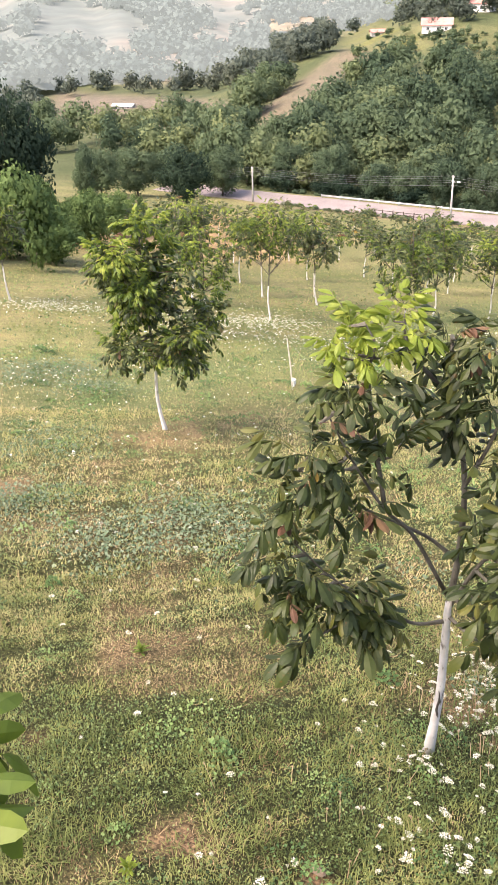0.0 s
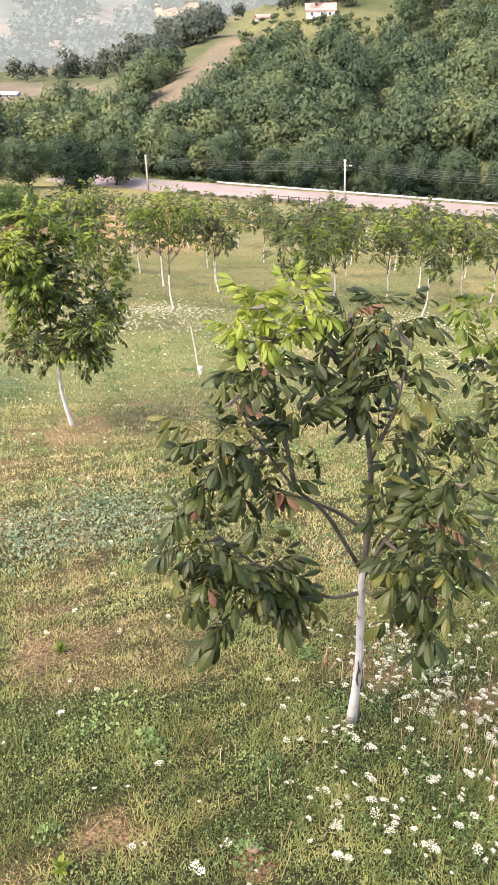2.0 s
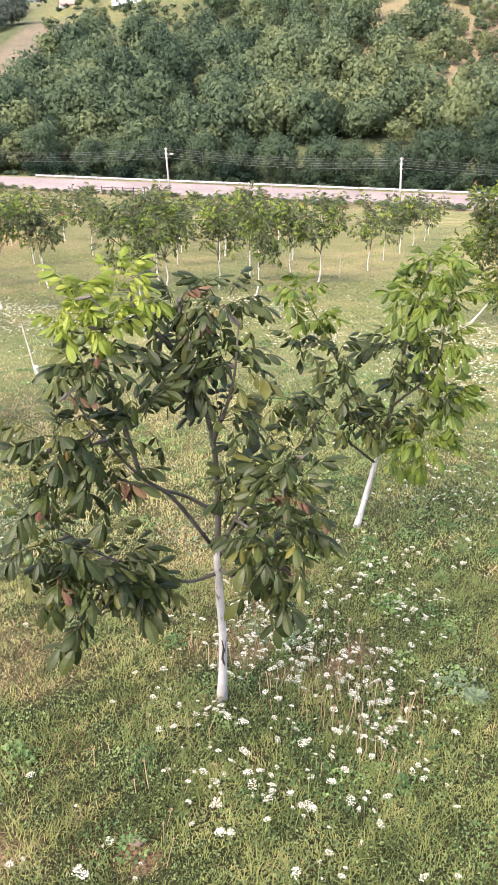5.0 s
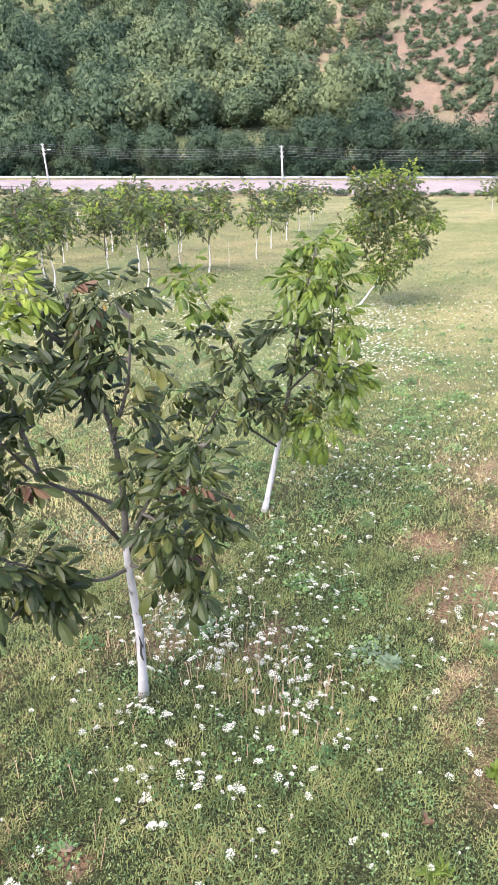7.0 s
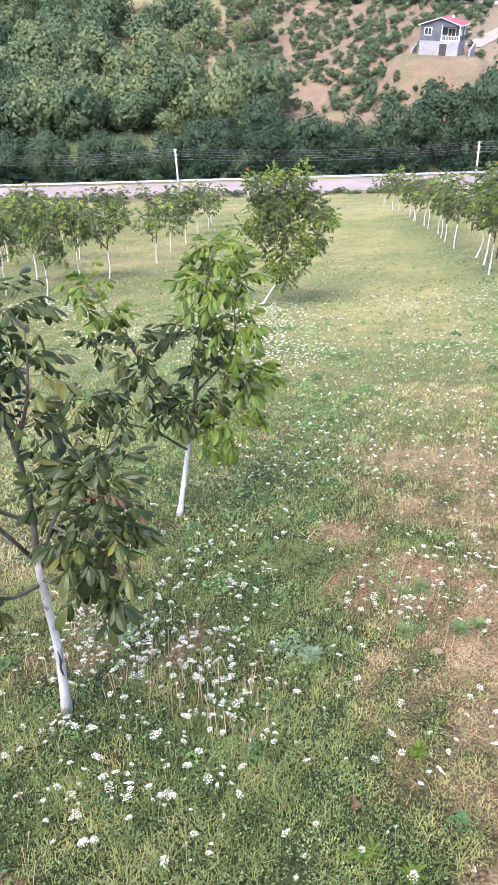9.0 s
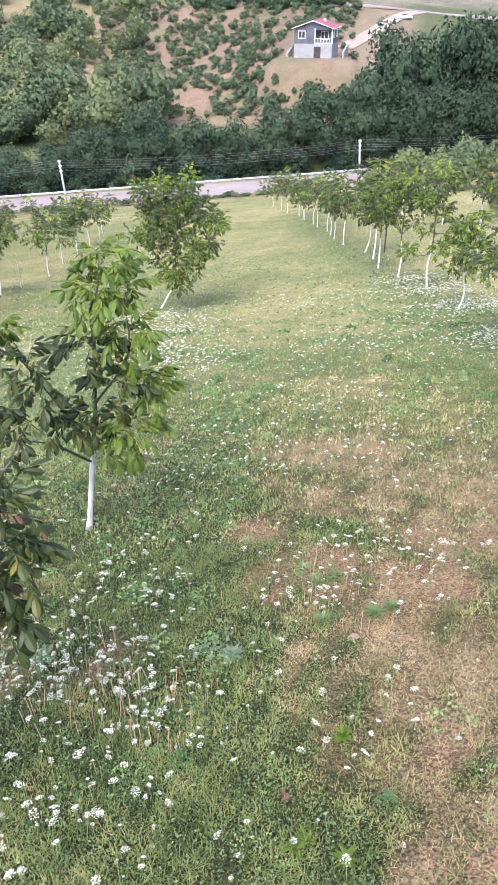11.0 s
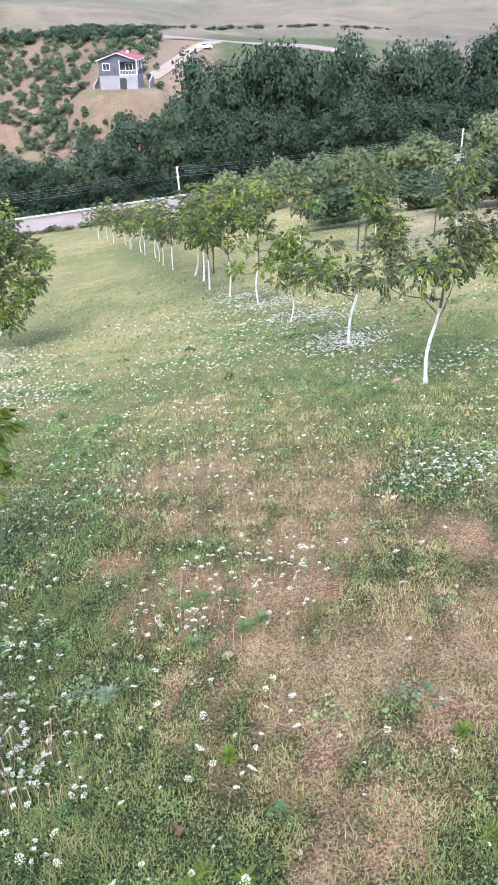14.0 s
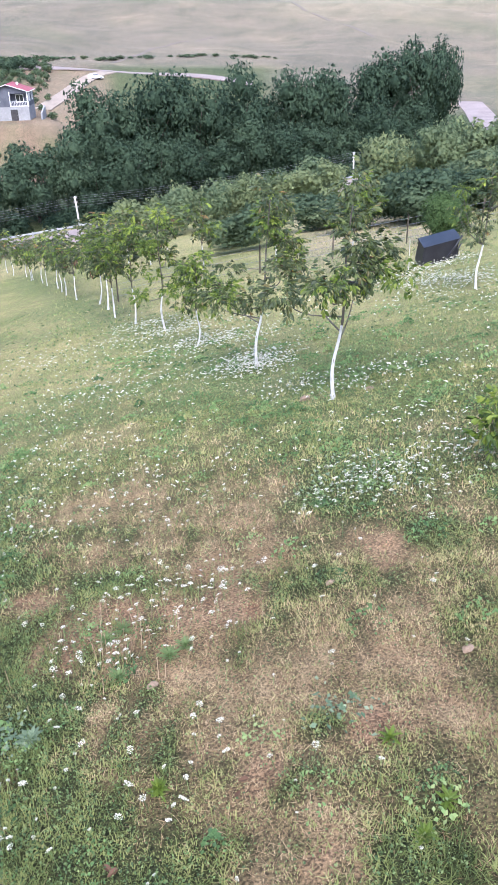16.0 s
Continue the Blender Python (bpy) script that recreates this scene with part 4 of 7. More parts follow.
# the large tree nearest to the house
named_walnut(
    "young walnut tree, white-washed trunk, dark drooping leaves, withered tips",
    [(-0.54, 3.22, -0.97), (-0.51, 3.13, -0.32), (-0.51, 3.03, 0.24), (-0.51, 3.00, 0.42), (-0.50, 3.02, 0.75), (-0.53, 3.07, 1.11), (-0.63, 3.10, 1.49), (-0.67, 3.14, 1.73)],
    [[(-0.52, 2.99, 0.48), (-0.67, 2.79, 0.93), (-0.77, 2.66, 1.12), (-0.87, 2.52, 1.40), (-0.96, 2.46, 1.62)],
     [(-0.77, 2.66, 1.12), (-0.88, 2.68, 1.66), (-0.88, 2.73, 1.81), (-0.92, 2.72, 1.90)],
     [(-0.51, 3.01, 0.69), (-0.64, 2.89, 0.87), (-0.88, 2.63, 1.13), (-1.07, 2.45, 1.36)],
     [(-0.51, 3.02, 0.30), (-0.65, 2.89, 0.34), (-0.79, 2.70, 0.58), (-0.94, 2.55, 0.77), (-1.08, 2.44, 1.00)],
     [(-0.51, 3.01, 0.39), (-0.38, 2.94, 0.77), (-0.21, 2.90, 0.98), (-0.07, 2.91, 1.14)],
     [(-0.53, 3.07, 1.04), (-0.42, 2.98, 1.40), (-0.39, 2.99, 1.69)],
     [(-0.65, 3.05, 1.51), (-0.79, 2.91, 1.74), (-0.82, 2.90, 1.89)]],
    [(*(-0.66, 3.10, 1.68), 0.20, 12, "leaf"), (*(-1.09, 2.41, 0.95), 0.14, 7, "leaf"), (*(-0.24, 2.85, 0.69), 0.20, 13, "leaf"), (*(-0.48, 3.08, 1.72), 0.18, 10, "leaf"),
     (*(-0.96, 2.70, 1.78), 0.10, 8, "leaf_new"), (*(-0.98, 2.70, 1.89), 0.07, 5, "leaf_new"), (*(-0.86, 2.89, 1.86), 0.10, 7, "leaf_new"), (*(-0.86, 2.74, 1.76), 0.10, 5, "leaf_new"), (*(-1.02, 2.68, 1.77), 0.06, 3, "leaf_new"), (*(-0.79, 2.86, 1.79), 0.08, 3, "leaf_new"),
     (*(-1.06, 2.40, 1.11), 0.02, 1, "leaf_dead"), (*(-0.98, 2.41, 1.61), 0.04, 1, "leaf_dead"), (*(-0.89, 2.62, 1.70), 0.04, 1, "leaf_dead"), (*(-0.45, 2.98, 1.78), 0.03, 1, "leaf_dead"), (*(-0.63, 3.00, 1.78), 0.03, 1, "leaf_dead"), (*(-0.17, 2.70, 1.03), 0.03, 1, "leaf_dead"), (*(-0.25, 2.70, 1.00), 0.03, 1, "leaf_dead"), (*(0.01, 2.81, 0.89), 0.03, 1, "leaf_dead"), (*(-0.92, 2.37, 1.44), 0.04, 1, "leaf_dead"),
     (*(-0.62, 3.05, 1.40), 0.19, 11, "leaf"), (*(-0.44, 2.98, 1.51), 0.17, 10, "leaf"), (*(-0.48, 2.98, 1.23), 0.14, 7, "leaf"),
     (*(-0.90, 2.51, 1.67), 0.13, 8, "leaf"), (*(-0.86, 2.63, 1.66), 0.15, 8, "leaf"), (*(-1.02, 2.41, 1.46), 0.16, 9, "leaf"), (*(-0.90, 2.46, 1.40), 0.17, 9, "leaf"),
     (*(-0.76, 2.66, 1.38), 0.13, 6, "leaf"), (*(-1.03, 2.43, 1.21), 0.16, 8, "leaf"), (*(-0.87, 2.52, 1.17), 0.14, 6, "leaf"),
     (*(-1.02, 2.47, 0.74), 0.17, 10, "leaf"), (*(-0.89, 2.57, 0.71), 0.16, 8, "leaf"), (*(-0.77, 2.71, 0.48), 0.12, 6, "leaf"), (*(-1.00, 2.48, 0.64), 0.10, 4, "leaf"), (*(-0.91, 2.56, 0.51), 0.10, 5, "leaf"),
     (*(-0.99, 2.51, 0.45), 0.08, 4, "leaf"), (*(-0.85, 2.60, 0.49), 0.08, 4, "leaf"), (*(-0.23, 2.85, 0.34), 0.09, 5, "leaf"), (*(-0.09, 2.86, 0.56), 0.09, 4, "leaf"), (*(-1.10, 2.40, 0.78), 0.07, 4, "leaf"), (*(-0.17, 2.80, 0.99), 0.17, 9, "leaf"), (*(-0.25, 2.85, 0.45), 0.13, 6, "leaf"), (*(-0.15, 2.86, 0.75), 0.13, 6, "leaf"), (*(-0.38, 2.94, 0.83), 0.11, 4, "leaf"), (*(-0.13, 2.91, 1.11), 0.12, 5, "leaf"), (*(-0.34, 2.94, 1.03), 0.11, 3, "leaf")],
    0.028, 0.47, 11, True, nuts=5, leaf_size=0.63, leafy=2.05)

crack_path = smooth_path([(-0.50, 3.11, -0.48), (-0.51, 3.10, -0.41), (-0.50, 3.09, -0.33), (-0.51, 3.09, -0.26)], 9)
hero = [o for o in scene.objects if o.name.startswith("walnut_tree")][0]
part("bark_crack", under(tube(crack_path, np.array([0.002, 0.006, 0.008, 0.005, 0.007, 0.008, 0.005, 0.004, 0.002]), 6, True, 0.2), hero.matrix_basis.inverted()), MAT["bark_dark"], hero, "dark crack in the white wash")

# the smaller bright tree behind it in the row
named_walnut(
    "slim walnut tree with a white trunk and bright green leaves",
    [(0.37, 6.07, -1.71), (0.49, 6.06, -0.94), (0.58, 6.05, -0.34), (0.65, 6.04, 0.36), (0.76, 6.03, 0.95)],
    [[(0.51, 6.06, -0.78), (0.21, 5.77, -0.07), (-0.02, 5.58, 0.48), (-0.20, 5.48, 0.87)],
     [(0.47, 6.01, -0.91), (0.11, 5.68, -0.45), (-0.35, 5.42, -0.18)],
     [(0.59, 6.05, -0.34), (0.88, 5.91, 0.11), (0.91, 5.91, 0.56)]],
    [(*(0.78, 6.03, 0.90), 0.24, 14, "leaf_green"), (*(0.69, 5.94, 0.65), 0.26, 14, "leaf_green"), (*(0.95, 6.00, 0.67), 0.22, 11, "leaf_green"), (*(0.91, 5.91, 0.32), 0.26, 14, "leaf_green"),
     (*(0.59, 5.95, 0.25), 0.26, 13, "leaf"), (*(0.75, 5.93, -0.11), 0.28, 14, "leaf"), (*(0.99, 5.89, -0.21), 0.22, 11, "leaf_green"), (*(0.55, 5.85, -0.40), 0.22, 9, "leaf"), (*(0.85, 5.81, -0.55), 0.26, 13, "leaf_green"), (*(0.66, 5.84, -0.68), 0.17, 7, "leaf_green"),
     (*(-0.22, 5.47, 0.89), 0.16, 6, "leaf_green"), (*(-0.10, 5.53, 0.64), 0.15, 5, "leaf_green"), (*(-0.22, 5.48, 0.44), 0.12, 3, "leaf"), (*(0.07, 5.58, 0.33), 0.15, 5, "leaf"), (*(0.16, 5.68, 0.03), 0.16, 6, "leaf"),
     (*(-0.29, 5.37, 0.05), 0.16, 6, "leaf"), (*(0.01, 5.58, -0.17), 0.18, 8, "leaf"), (*(0.28, 5.77, -0.40), 0.17, 7, "leaf"), (*(-0.44, 5.36, -0.22), 0.13, 4, "leaf"), (*(-0.23, 5.47, -0.49), 0.13, 4, "leaf")],
    0.030, -0.72, 12, True, leaf_size=0.74, leafy=2.2)


# the rest of the orchard: place, height, crown width, lean, brightness of the leaves
ORCHARD_NEAR = [((-5.45, 8.15), 3.05, 1.75, (-0.15, 0), 0.6, 1250), ((7.02, 7.06), 3.05, 2.15, (0.16, -0.1), 0.16, 330), ((8.23, 10.35), 3.25, 2.15, (0.25, -0.15), 0.18, 430),
                ((9.21, 13.78), 2.25, 0.9, (0.05, 0), 0.75, 200), ((10.6, 17.46), 3.3, 1.4, (0.05, 0), 0.5, 330), ((3.89, 20.46), 3.9, 2.9, (1.0, -0.2), 0.5, 2000),
                ((-9.35, 16.37), 2.9, 1.7, (-0.1, 0), 0.6, 330), ((-9.68, 21.0), 3.7, 2.5, (-0.1, 0), 0.5, 560), ((14.4, 10.27), 2.75, 1.4, (0.3, 0.1), 0.3, 230)]
for i, (at_, h_, w_, lean_, bright_, n_) in enumerate(ORCHARD_NEAR):
    walnut(at_, h_, w_, 100 + i, lean_, bright=bright_, leaves=int(n_ * 1.5), fine=True, r0=0.033 if h_ > 2.5 else 0.024,
           label=("small bright walnut sapling with a thin white trunk" if h_ < 2.5 else ""), low=0.8 if h_ > 3.8 else (0.4 if n_ > 1000 else 0.0), full=24 if n_ > 1000 else (5 if at_[0] > 6.5 and n_ > 300 else 4), airy=at_[0] > 6.5 and n_ > 300)

walnut((6.08, 3.63), 0.8, 0.55, 140, (0.03, 0), white=0.3, bright=1.0, leaves=60, fine=True, r0=0.014, label="tiny bright walnut sapling with a whitened stem among flowers", full=2)

# older shapes of which the farther trees are copies
grown = [walnut((-5.0, 19.04), 3.4, 1.7, 211, (0.1, 0), bright=0.35, leaves=345), walnut((-2.45, 24.4), 3.5, 1.3, 212, (0.3, 0), bright=0.4, leaves=300),
         walnut((-1.6, 31.8), 3.5, 1.5, 213, (-0.2, 0), bright=0.25, leaves=330), walnut((11.2, 20.2), 3.4, 1.3, 214, (0, 0), bright=0.5, leaves=315)]
small = [walnut((4.2, 47.5), 3.4, 1.6, 221, (0.1, 0), bright=0.35, leaves=115, light=True), walnut((21.2, 53.0), 3.5, 1.4, 222, (0, 0), bright=0.3, leaves=115, light=True), walnut((-8.9, 45), 3.3, 1.8, 223, (-0.1, 0), bright=0.3, leaves=125, light=True)]
FAR_TREES = [(-0.5, 30.6), (1.65, 36), (2.86, 42.1), (11.8, 22.9), (13.02, 25.9), (13.9, 28.6), (15.08, 32.35), (16.3, 36.1), (17.1, 38.9), (17.95, 41.55), (18.9, 44.8), (19.91, 48.3),
             (21.24, 31.16), (19.18, 23.29), (18.03, 18.07), (22.6, 36.5), (-4.2, 27.5), (-12.6, 27.0), (-17.2, 17.6), (-10.4, 26.5), (-3.3, 36.5), (-1.9, 41.5),
             (4.2, 47.5), (5.6, 53.5), (6.9, 59), (21.2, 53), (22.5, 58), (23.8, 63.5), (25.1, 69), (26.4, 74.5)]
FAR_MORE = [(-8.9, 32), (-7.6, 37.5), (-6.2, 43), (-4.9, 48.5), (-3.6, 54), (-2.2, 59.5), (-16, 31), (-14.7, 36.5), (-13.4, 42), (-12, 47.5), (-10.6, 53), (-9.3, 58.5), (-8, 64),
            (-23.5, 37), (-22, 42.5), (-20.6, 48), (-19.2, 53.5), (-17.8, 59), (-16.4, 64.5), (-30, 52), (-28.5, 57.5), (-27, 63), (-25.5, 68.5), (-24, 74), (-36, 66), (-34, 72), (-32, 78), (24.6, 42), (26, 47.5), (27.5, 53)]
FAR_LAST = [(-6.0, 26), (-13.2, 22.5), (-15.8, 25.5), (-18.5, 30), (-20.5, 34.5), (-7.0, 29.5), (-3.4, 31), (-5.6, 39), (-26, 44), (-31, 46), (-33, 58), (-22, 70), (-12.5, 71), (-6.5, 70), (-1, 66), (3, 72), (8, 66), (10, 76), (-18, 78), (-28, 84), (-38, 84), (-42, 74), (0.5, 78), (-40, 92), (-30, 95), (-20, 90), (-10, 88)]
dice = random.Random(5)
for x, y in FAR_TREES + FAR_MORE + FAR_LAST:
    x, y = x + dice.uniform(-0.2, 0.2), y + dice.uniform(-0.2, 0.2)
    k = dice.uniform(0.90, 1.12)
    copy_thing(dice.choice(grown if math.hypot(x, y) < 34 else small), pose(*on_ground(x, y, 0.03), 0, 0, dice.uniform(0, 360)) @ Matrix.Diagonal((k * 1.18, k * 1.18, k, 1)))

# a sapling close under the balcony: its top leaves reach into view
named_walnut("walnut sapling top with bright green leaves and one withered leaf", [(-1.5, 0.8, -0.3), (-1.42, 0.8, 0.6), (-1.36, 0.72, 1.25), (-1.27, 0.66, 1.62)],
             [], [(-1.26, 0.66, 1.66, 0.04, 5, "leaf_green"), (-1.21, 0.60, 1.48, 0.04, 5, "leaf_green"), (-1.35, 0.76, 1.4, 0.10, 4, "leaf_green"), (-1.07, 0.57, 1.46, 0.03, 1, "leaf_dead")], 0.022, 0.5, 31, True, leaf_size=1.15, leafy=1.0)


# ---------------------------------------------------------------- stakes of the newest plantings
def stake(x, y, h, lean, rag):
    ob = thing("stake", on_ground(x, y, 0.05), "thin pale wooden stake" + (" with a white rag" if rag else "") + " in the meadow", "stake", "planting stakes")
    part("rod", tube([(0, 0, 0), (lean * 0.5 + 0.01, 0, h * 0.5), (lean, 0, h)], [0.016, 0.014, 0.011], 6, True, 0.08), MAT["stick"], ob)
    if rag:
        v, f = tube([(0, 0, 0.28), (0.02, -0.01, 0.24), (0.03, 0.01, 0.16), (0.025, 0.0, 0.10)], [0.015, 0.035, 0.03, 0.012], 7, True, 0.25)
        part("rag", (v, f), MAT["cloth"], ob, "knotted white rag")


for x, y, h, lean, rag in [(-5.19, 12.15, 1.05, -0.12, True), (-11.58, 29.5, 1.08, -0.04, False), (0.4, 32.6, 1.2, 0.0, False), (16.5, 14.06, 1.1, -0.03, False), (-13.9, 19.5, 0.9, 0.1, False), (22.0, 26.5, 1.2, 0.05, False)]:
    stake(x, y, h, lean, rag)


# ---------------------------------------------------------------- woods, bushes and hedges
OCTA = np.array([(1, 0, 0), (-1, 0, 0), (0, 1, 0), (0, -1, 0), (0, 0, 1), (0, 0, -1)], float), np.array([(0, 2, 4), (2, 1, 4), (1, 3, 4), (3, 0, 4), (2, 0, 5), (1, 2, 5), (3, 1, 5), (0, 3, 5)])


def finer(shape):
    """A ball with each triangle split in four."""
    v, f = shape
    tri = v[f]
    m = (tri + tri[:, [1, 2, 0]]) / 2
    m /= np.linalg.norm(m, axis=2)[..., None]
    pts = np.round(np.concatenate([tri, m], 1).reshape(-1, 3), 6)
    u, inv = np.unique(pts, axis=0, return_inverse=True)
    k = np.asarray(inv).reshape(-1, 6)
    return u, np.concatenate([k[:, [0, 3, 5]], k[:, [3, 1, 4]], k[:, [5, 4, 2]], k[:, [3, 4, 5]]])


BALL = finer(OCTA)


def crown_shape(seed, n, lumps=9, clump=0.16, flat=0.85, ragged=0.22, lump_size=(0.15, 0.29), wide=(0.12, 0.34), solid=False):
    """A crown of about unit height and width: many small leaf sprays on uneven lumps, open between them.
    Gives corners, triangles and the outward way of each corner."""
    g = np.random.default_rng(seed)
    cen = g.normal(size=(lumps, 3))
    cen /= np.linalg.norm(cen, axis=1)[:, None]
    cen *= g.uniform(*wide, (lumps, 1))
    cen[:, 2] = cen[:, 2] * flat + 0.5
    rad = g.uniform(*lump_size, lumps)
    k = g.choice(lumps, n, p=rad ** 2 / (rad ** 2).sum())
    d = g.normal(size=(n, 3))
    d[:, 2] += 0.3
    d /= np.linalg.norm(d, axis=1)[:, None]
    p = cen[k] + d * rad[k][:, None] * (1 + ragged * np.clip(g.normal(size=(n, 1)), -2, 1.3))
    out = d + 0.45 * (p - (0, 0, 0.45)) / 0.4
    nrm = d + 0.55 * g.normal(size=(n, 3))
    nrm /= np.linalg.norm(nrm, axis=1)[:, None]
    a = np.cross(nrm, g.normal(size=(n, 3)))
    a /= np.linalg.norm(a, axis=1)[:, None]
    b = np.cross(nrm, a)
    sz = clump * g.uniform(0.55, 1.25, (n, 1))
    # each spray: one ragged triangle
    v = np.stack([p - a * sz * 0.6, p + b * sz * 0.55 + a * sz * 0.25, p - b * sz * 0.55 + a * sz * 0.3 + nrm * sz * 0.15], 1).reshape(-1, 3)
    out = out + 0.22 * g.normal(size=(n, 3))
    out /= np.linalg.norm(out, axis=1)[:, None]
    f = np.arange(3 * n).reshape(-1, 3)
    face = np.cross(v[1::3] - v[::3], v[2::3] - v[::3])
    back = (face * out).sum(1) < 0
    f[back] = f[back][:, [0, 2, 1]]
    out = np.repeat(out, 3, 0)
    # the dense inside of each lump
    bv, bf = BALL if solid else OCTA
    for c, q in zip(cen, rad):
        w = bv * (1 + 0.12 * g.normal(size=(len(bv), 1)))
        f = np.r_[f, bf + len(v)]
        v = np.r_[v, c + w * q * 0.46]
        out = np.r_[out, bv]
    return v, f, out


WOOD_BIG = [crown_shape(300 + i, 7000, 30, 0.034, 0.95, 0.24, (0.09, 0.19), (0.16, 0.37), True) for i in range(4)]
WOOD_MID = [crown_shape(310 + i, 1700, 18, 0.055, 0.95, 0.18, (0.10, 0.20), (0.14, 0.38)) for i in range(5)]
WOOD_FAR = [crown_shape(320 + i, 850, 12, 0.066, 0.9, 0.2, (0.13, 0.24), (0.12, 0.34)) for i in range(7)]
WOOD_TINY = [crown_shape(330 + i, 260, 8, 0.115, 0.9, 0.18, (0.15, 0.26), (0.12, 0.32)) for i in range(5)]
WOOD_SPECK = [crown_shape(360 + i, 90, 6, 0.19, 0.9, 0.15, (0.16, 0.27), (0.12, 0.32)) for i in range(5)]
WOOD_HEDGE = [crown_shape(350 + i, 2200, 22, 0.050, 0.95, 0.2, (0.09, 0.18), (0.14, 0.38)) for i in range(4)]
WOOD_SMALL = [crown_shape(340 + i, 130, 6, 0.16, 0.8, 0.22) for i in range(5)]
dark = random.Random(21)
WOOD_MESH = {}


def broadleaf(at, h, w, tone, label, group="trees beside the valley road", bare=0.0):
    """A wild tree: tapered trunk, limbs, and a ragged crown."""
    x, y = at
    ob = thing("broadleaf_tree", on_ground(x, y, 0.2), label, "tree", group, dark.uniform(0, 360))
    part("trunk", tube([(0, 0, 0), (0.1, 0.05, h * 0.3), (0.0, 0.1, h * 0.62)], [h * 0.022, h * 0.016, h * 0.006], 7), MAT["bark_dark"], ob)
    for i in range(4):
        a_ = i * 1.6 + dark.random()
        part("limb", tube([(0.08, 0.05, h * (0.2 + 0.06 * i)), (math.cos(a_) * w * 0.18, math.sin(a_) * w * 0.18, h * (0.42 + 0.06 * i)), (math.cos(a_) * w * 0.32, math.sin(a_) * w * 0.32, h * (0.55 + 0.08 * i))], [h * 0.01, h * 0.006, h * 0.002], 5), MAT["bark_dark"], ob)
    v, f, nr_ = WOOD_BIG[dark.randrange(4)]
    v = v.copy()
    v[:, 2] = bare + v[:, 2] * (1 - bare)
    part("crown", (v * (w, w, h) * (1.1, 1.1, 1.02), f), MAT["woods"], ob, smooth=True, tint=np.full(len(v), tone), normals=nr_)
    return ob


def scatter(name, places, lib, label, category, seed, mat="woods"):
    """Many far plants as one body: places are (x, y, height, width, tone)."""
    r = np.random.default_rng(seed)
    vs, fs, ts, ns, n = [], [], [], [], 0
    for x, y, h, w, tone in places:
        v, f, nr_ = lib[r.integers(len(lib))]
        a_ = r.uniform(0, 6.28)
        c, s = math.cos(a_), math.sin(a_)
        q = np.c_[(v[:, 0] * c - v[:, 1] * s) * w + x, (v[:, 0] * s + v[:, 1] * c) * w + y, v[:, 2] * h - 0.06 * h + float(height(x, y))]
        vs.append(q), fs.append(f + n), ts.append(np.full(len(v), tone))
        ns.append(np.c_[nr_[:, 0] * c - nr_[:, 1] * s, nr_[:, 0] * s + nr_[:, 1] * c, nr_[:, 2]])
        n += len(v)
    return single(name, (np.concatenate(vs), np.concatenate(fs)), MAT[mat], label, category, kind="stuff", smooth=True, tint=np.concatenate(ts), normals=np.concatenate(ns))


# big dark trees along the stream behind the road, right of the middle
def by_bearing(az, past, h, w, tone, label):
    """A tree on a bearing, so far past the road's near edge."""
    a_ = radians(az)
    d = (123.5 + past / 0.9806) / (math.cos(a_) + 0.2 * math.sin(a_))
    return broadleaf((d * math.sin(a_), d * math.cos(a_)), h, w, tone, label)


DARK_LABEL = "large dark green broadleaf tree behind the guard rail"
for az, past, h, w, tone in [(4.5, 17, 9, 9, 0.06), (7.5, 18, 11, 11, 0.10), (10.6, 19, 11.5, 10, 0.04), (13.6, 18, 11, 10, 0.12), (16.4, 18, 10, 9, 0.05), (20.0, 19, 12, 11, 0.14), (22.8, 21, 14, 12, 0.08), (25.6, 20, 14.5, 11, 0.17),
                             (28.0, 27, 21, 15, 0.09), (31.2, 26, 22.5, 14, 0.0), (34.2, 26, 22, 14, 0.03), (37.4, 26, 21.5, 14, 0.0), (40.6, 27, 21.5, 14, 0.06), (43.4, 26, 20.5, 13, 0.03), (46.4, 28, 22, 15, 0.0), (48.9, 27, 23.5, 14, 0.02), (50.7, 27, 23, 9, 0.0)]:
    by_bearing(az, past, h, w, tone + 0.08, DARK_LABEL)
for k in range(11):
    by_bearing(27.0 + 2.15 * k, 19 + (k % 3), 11 + (k * 7) % 4, 12, 0.08 + 0.05 * (k % 3), "dark green tree at the foot of taller trees")
for az, past, h, w, tone in [(-1.0, 17, 9.5, 9, 0.12), (-3.8, 17, 10, 9, 0.2), (-6.6, 18, 9, 8, 0.08), (-9.2, 17, 10, 9, 0.17), (-12.0, 18, 10, 8, 0.05), (-14.6, 17, 8.5, 8, 0.2), (-17.2, 18, 8, 8, 0.1), (1.6, 17, 9, 8, 0.2), (-20.5, 19, 10, 8, 0.06), (-23.3, 20, 10.5, 8, 0.05), (-26.2, 20, 10, 8, 0.08)]:
    # the added tone lightens the leaves in place of haze
    by_bearing(az, past, h, w, tone + (0.1 if az > -18 else 0.24), "green broadleaf tree in the belt behind the road")
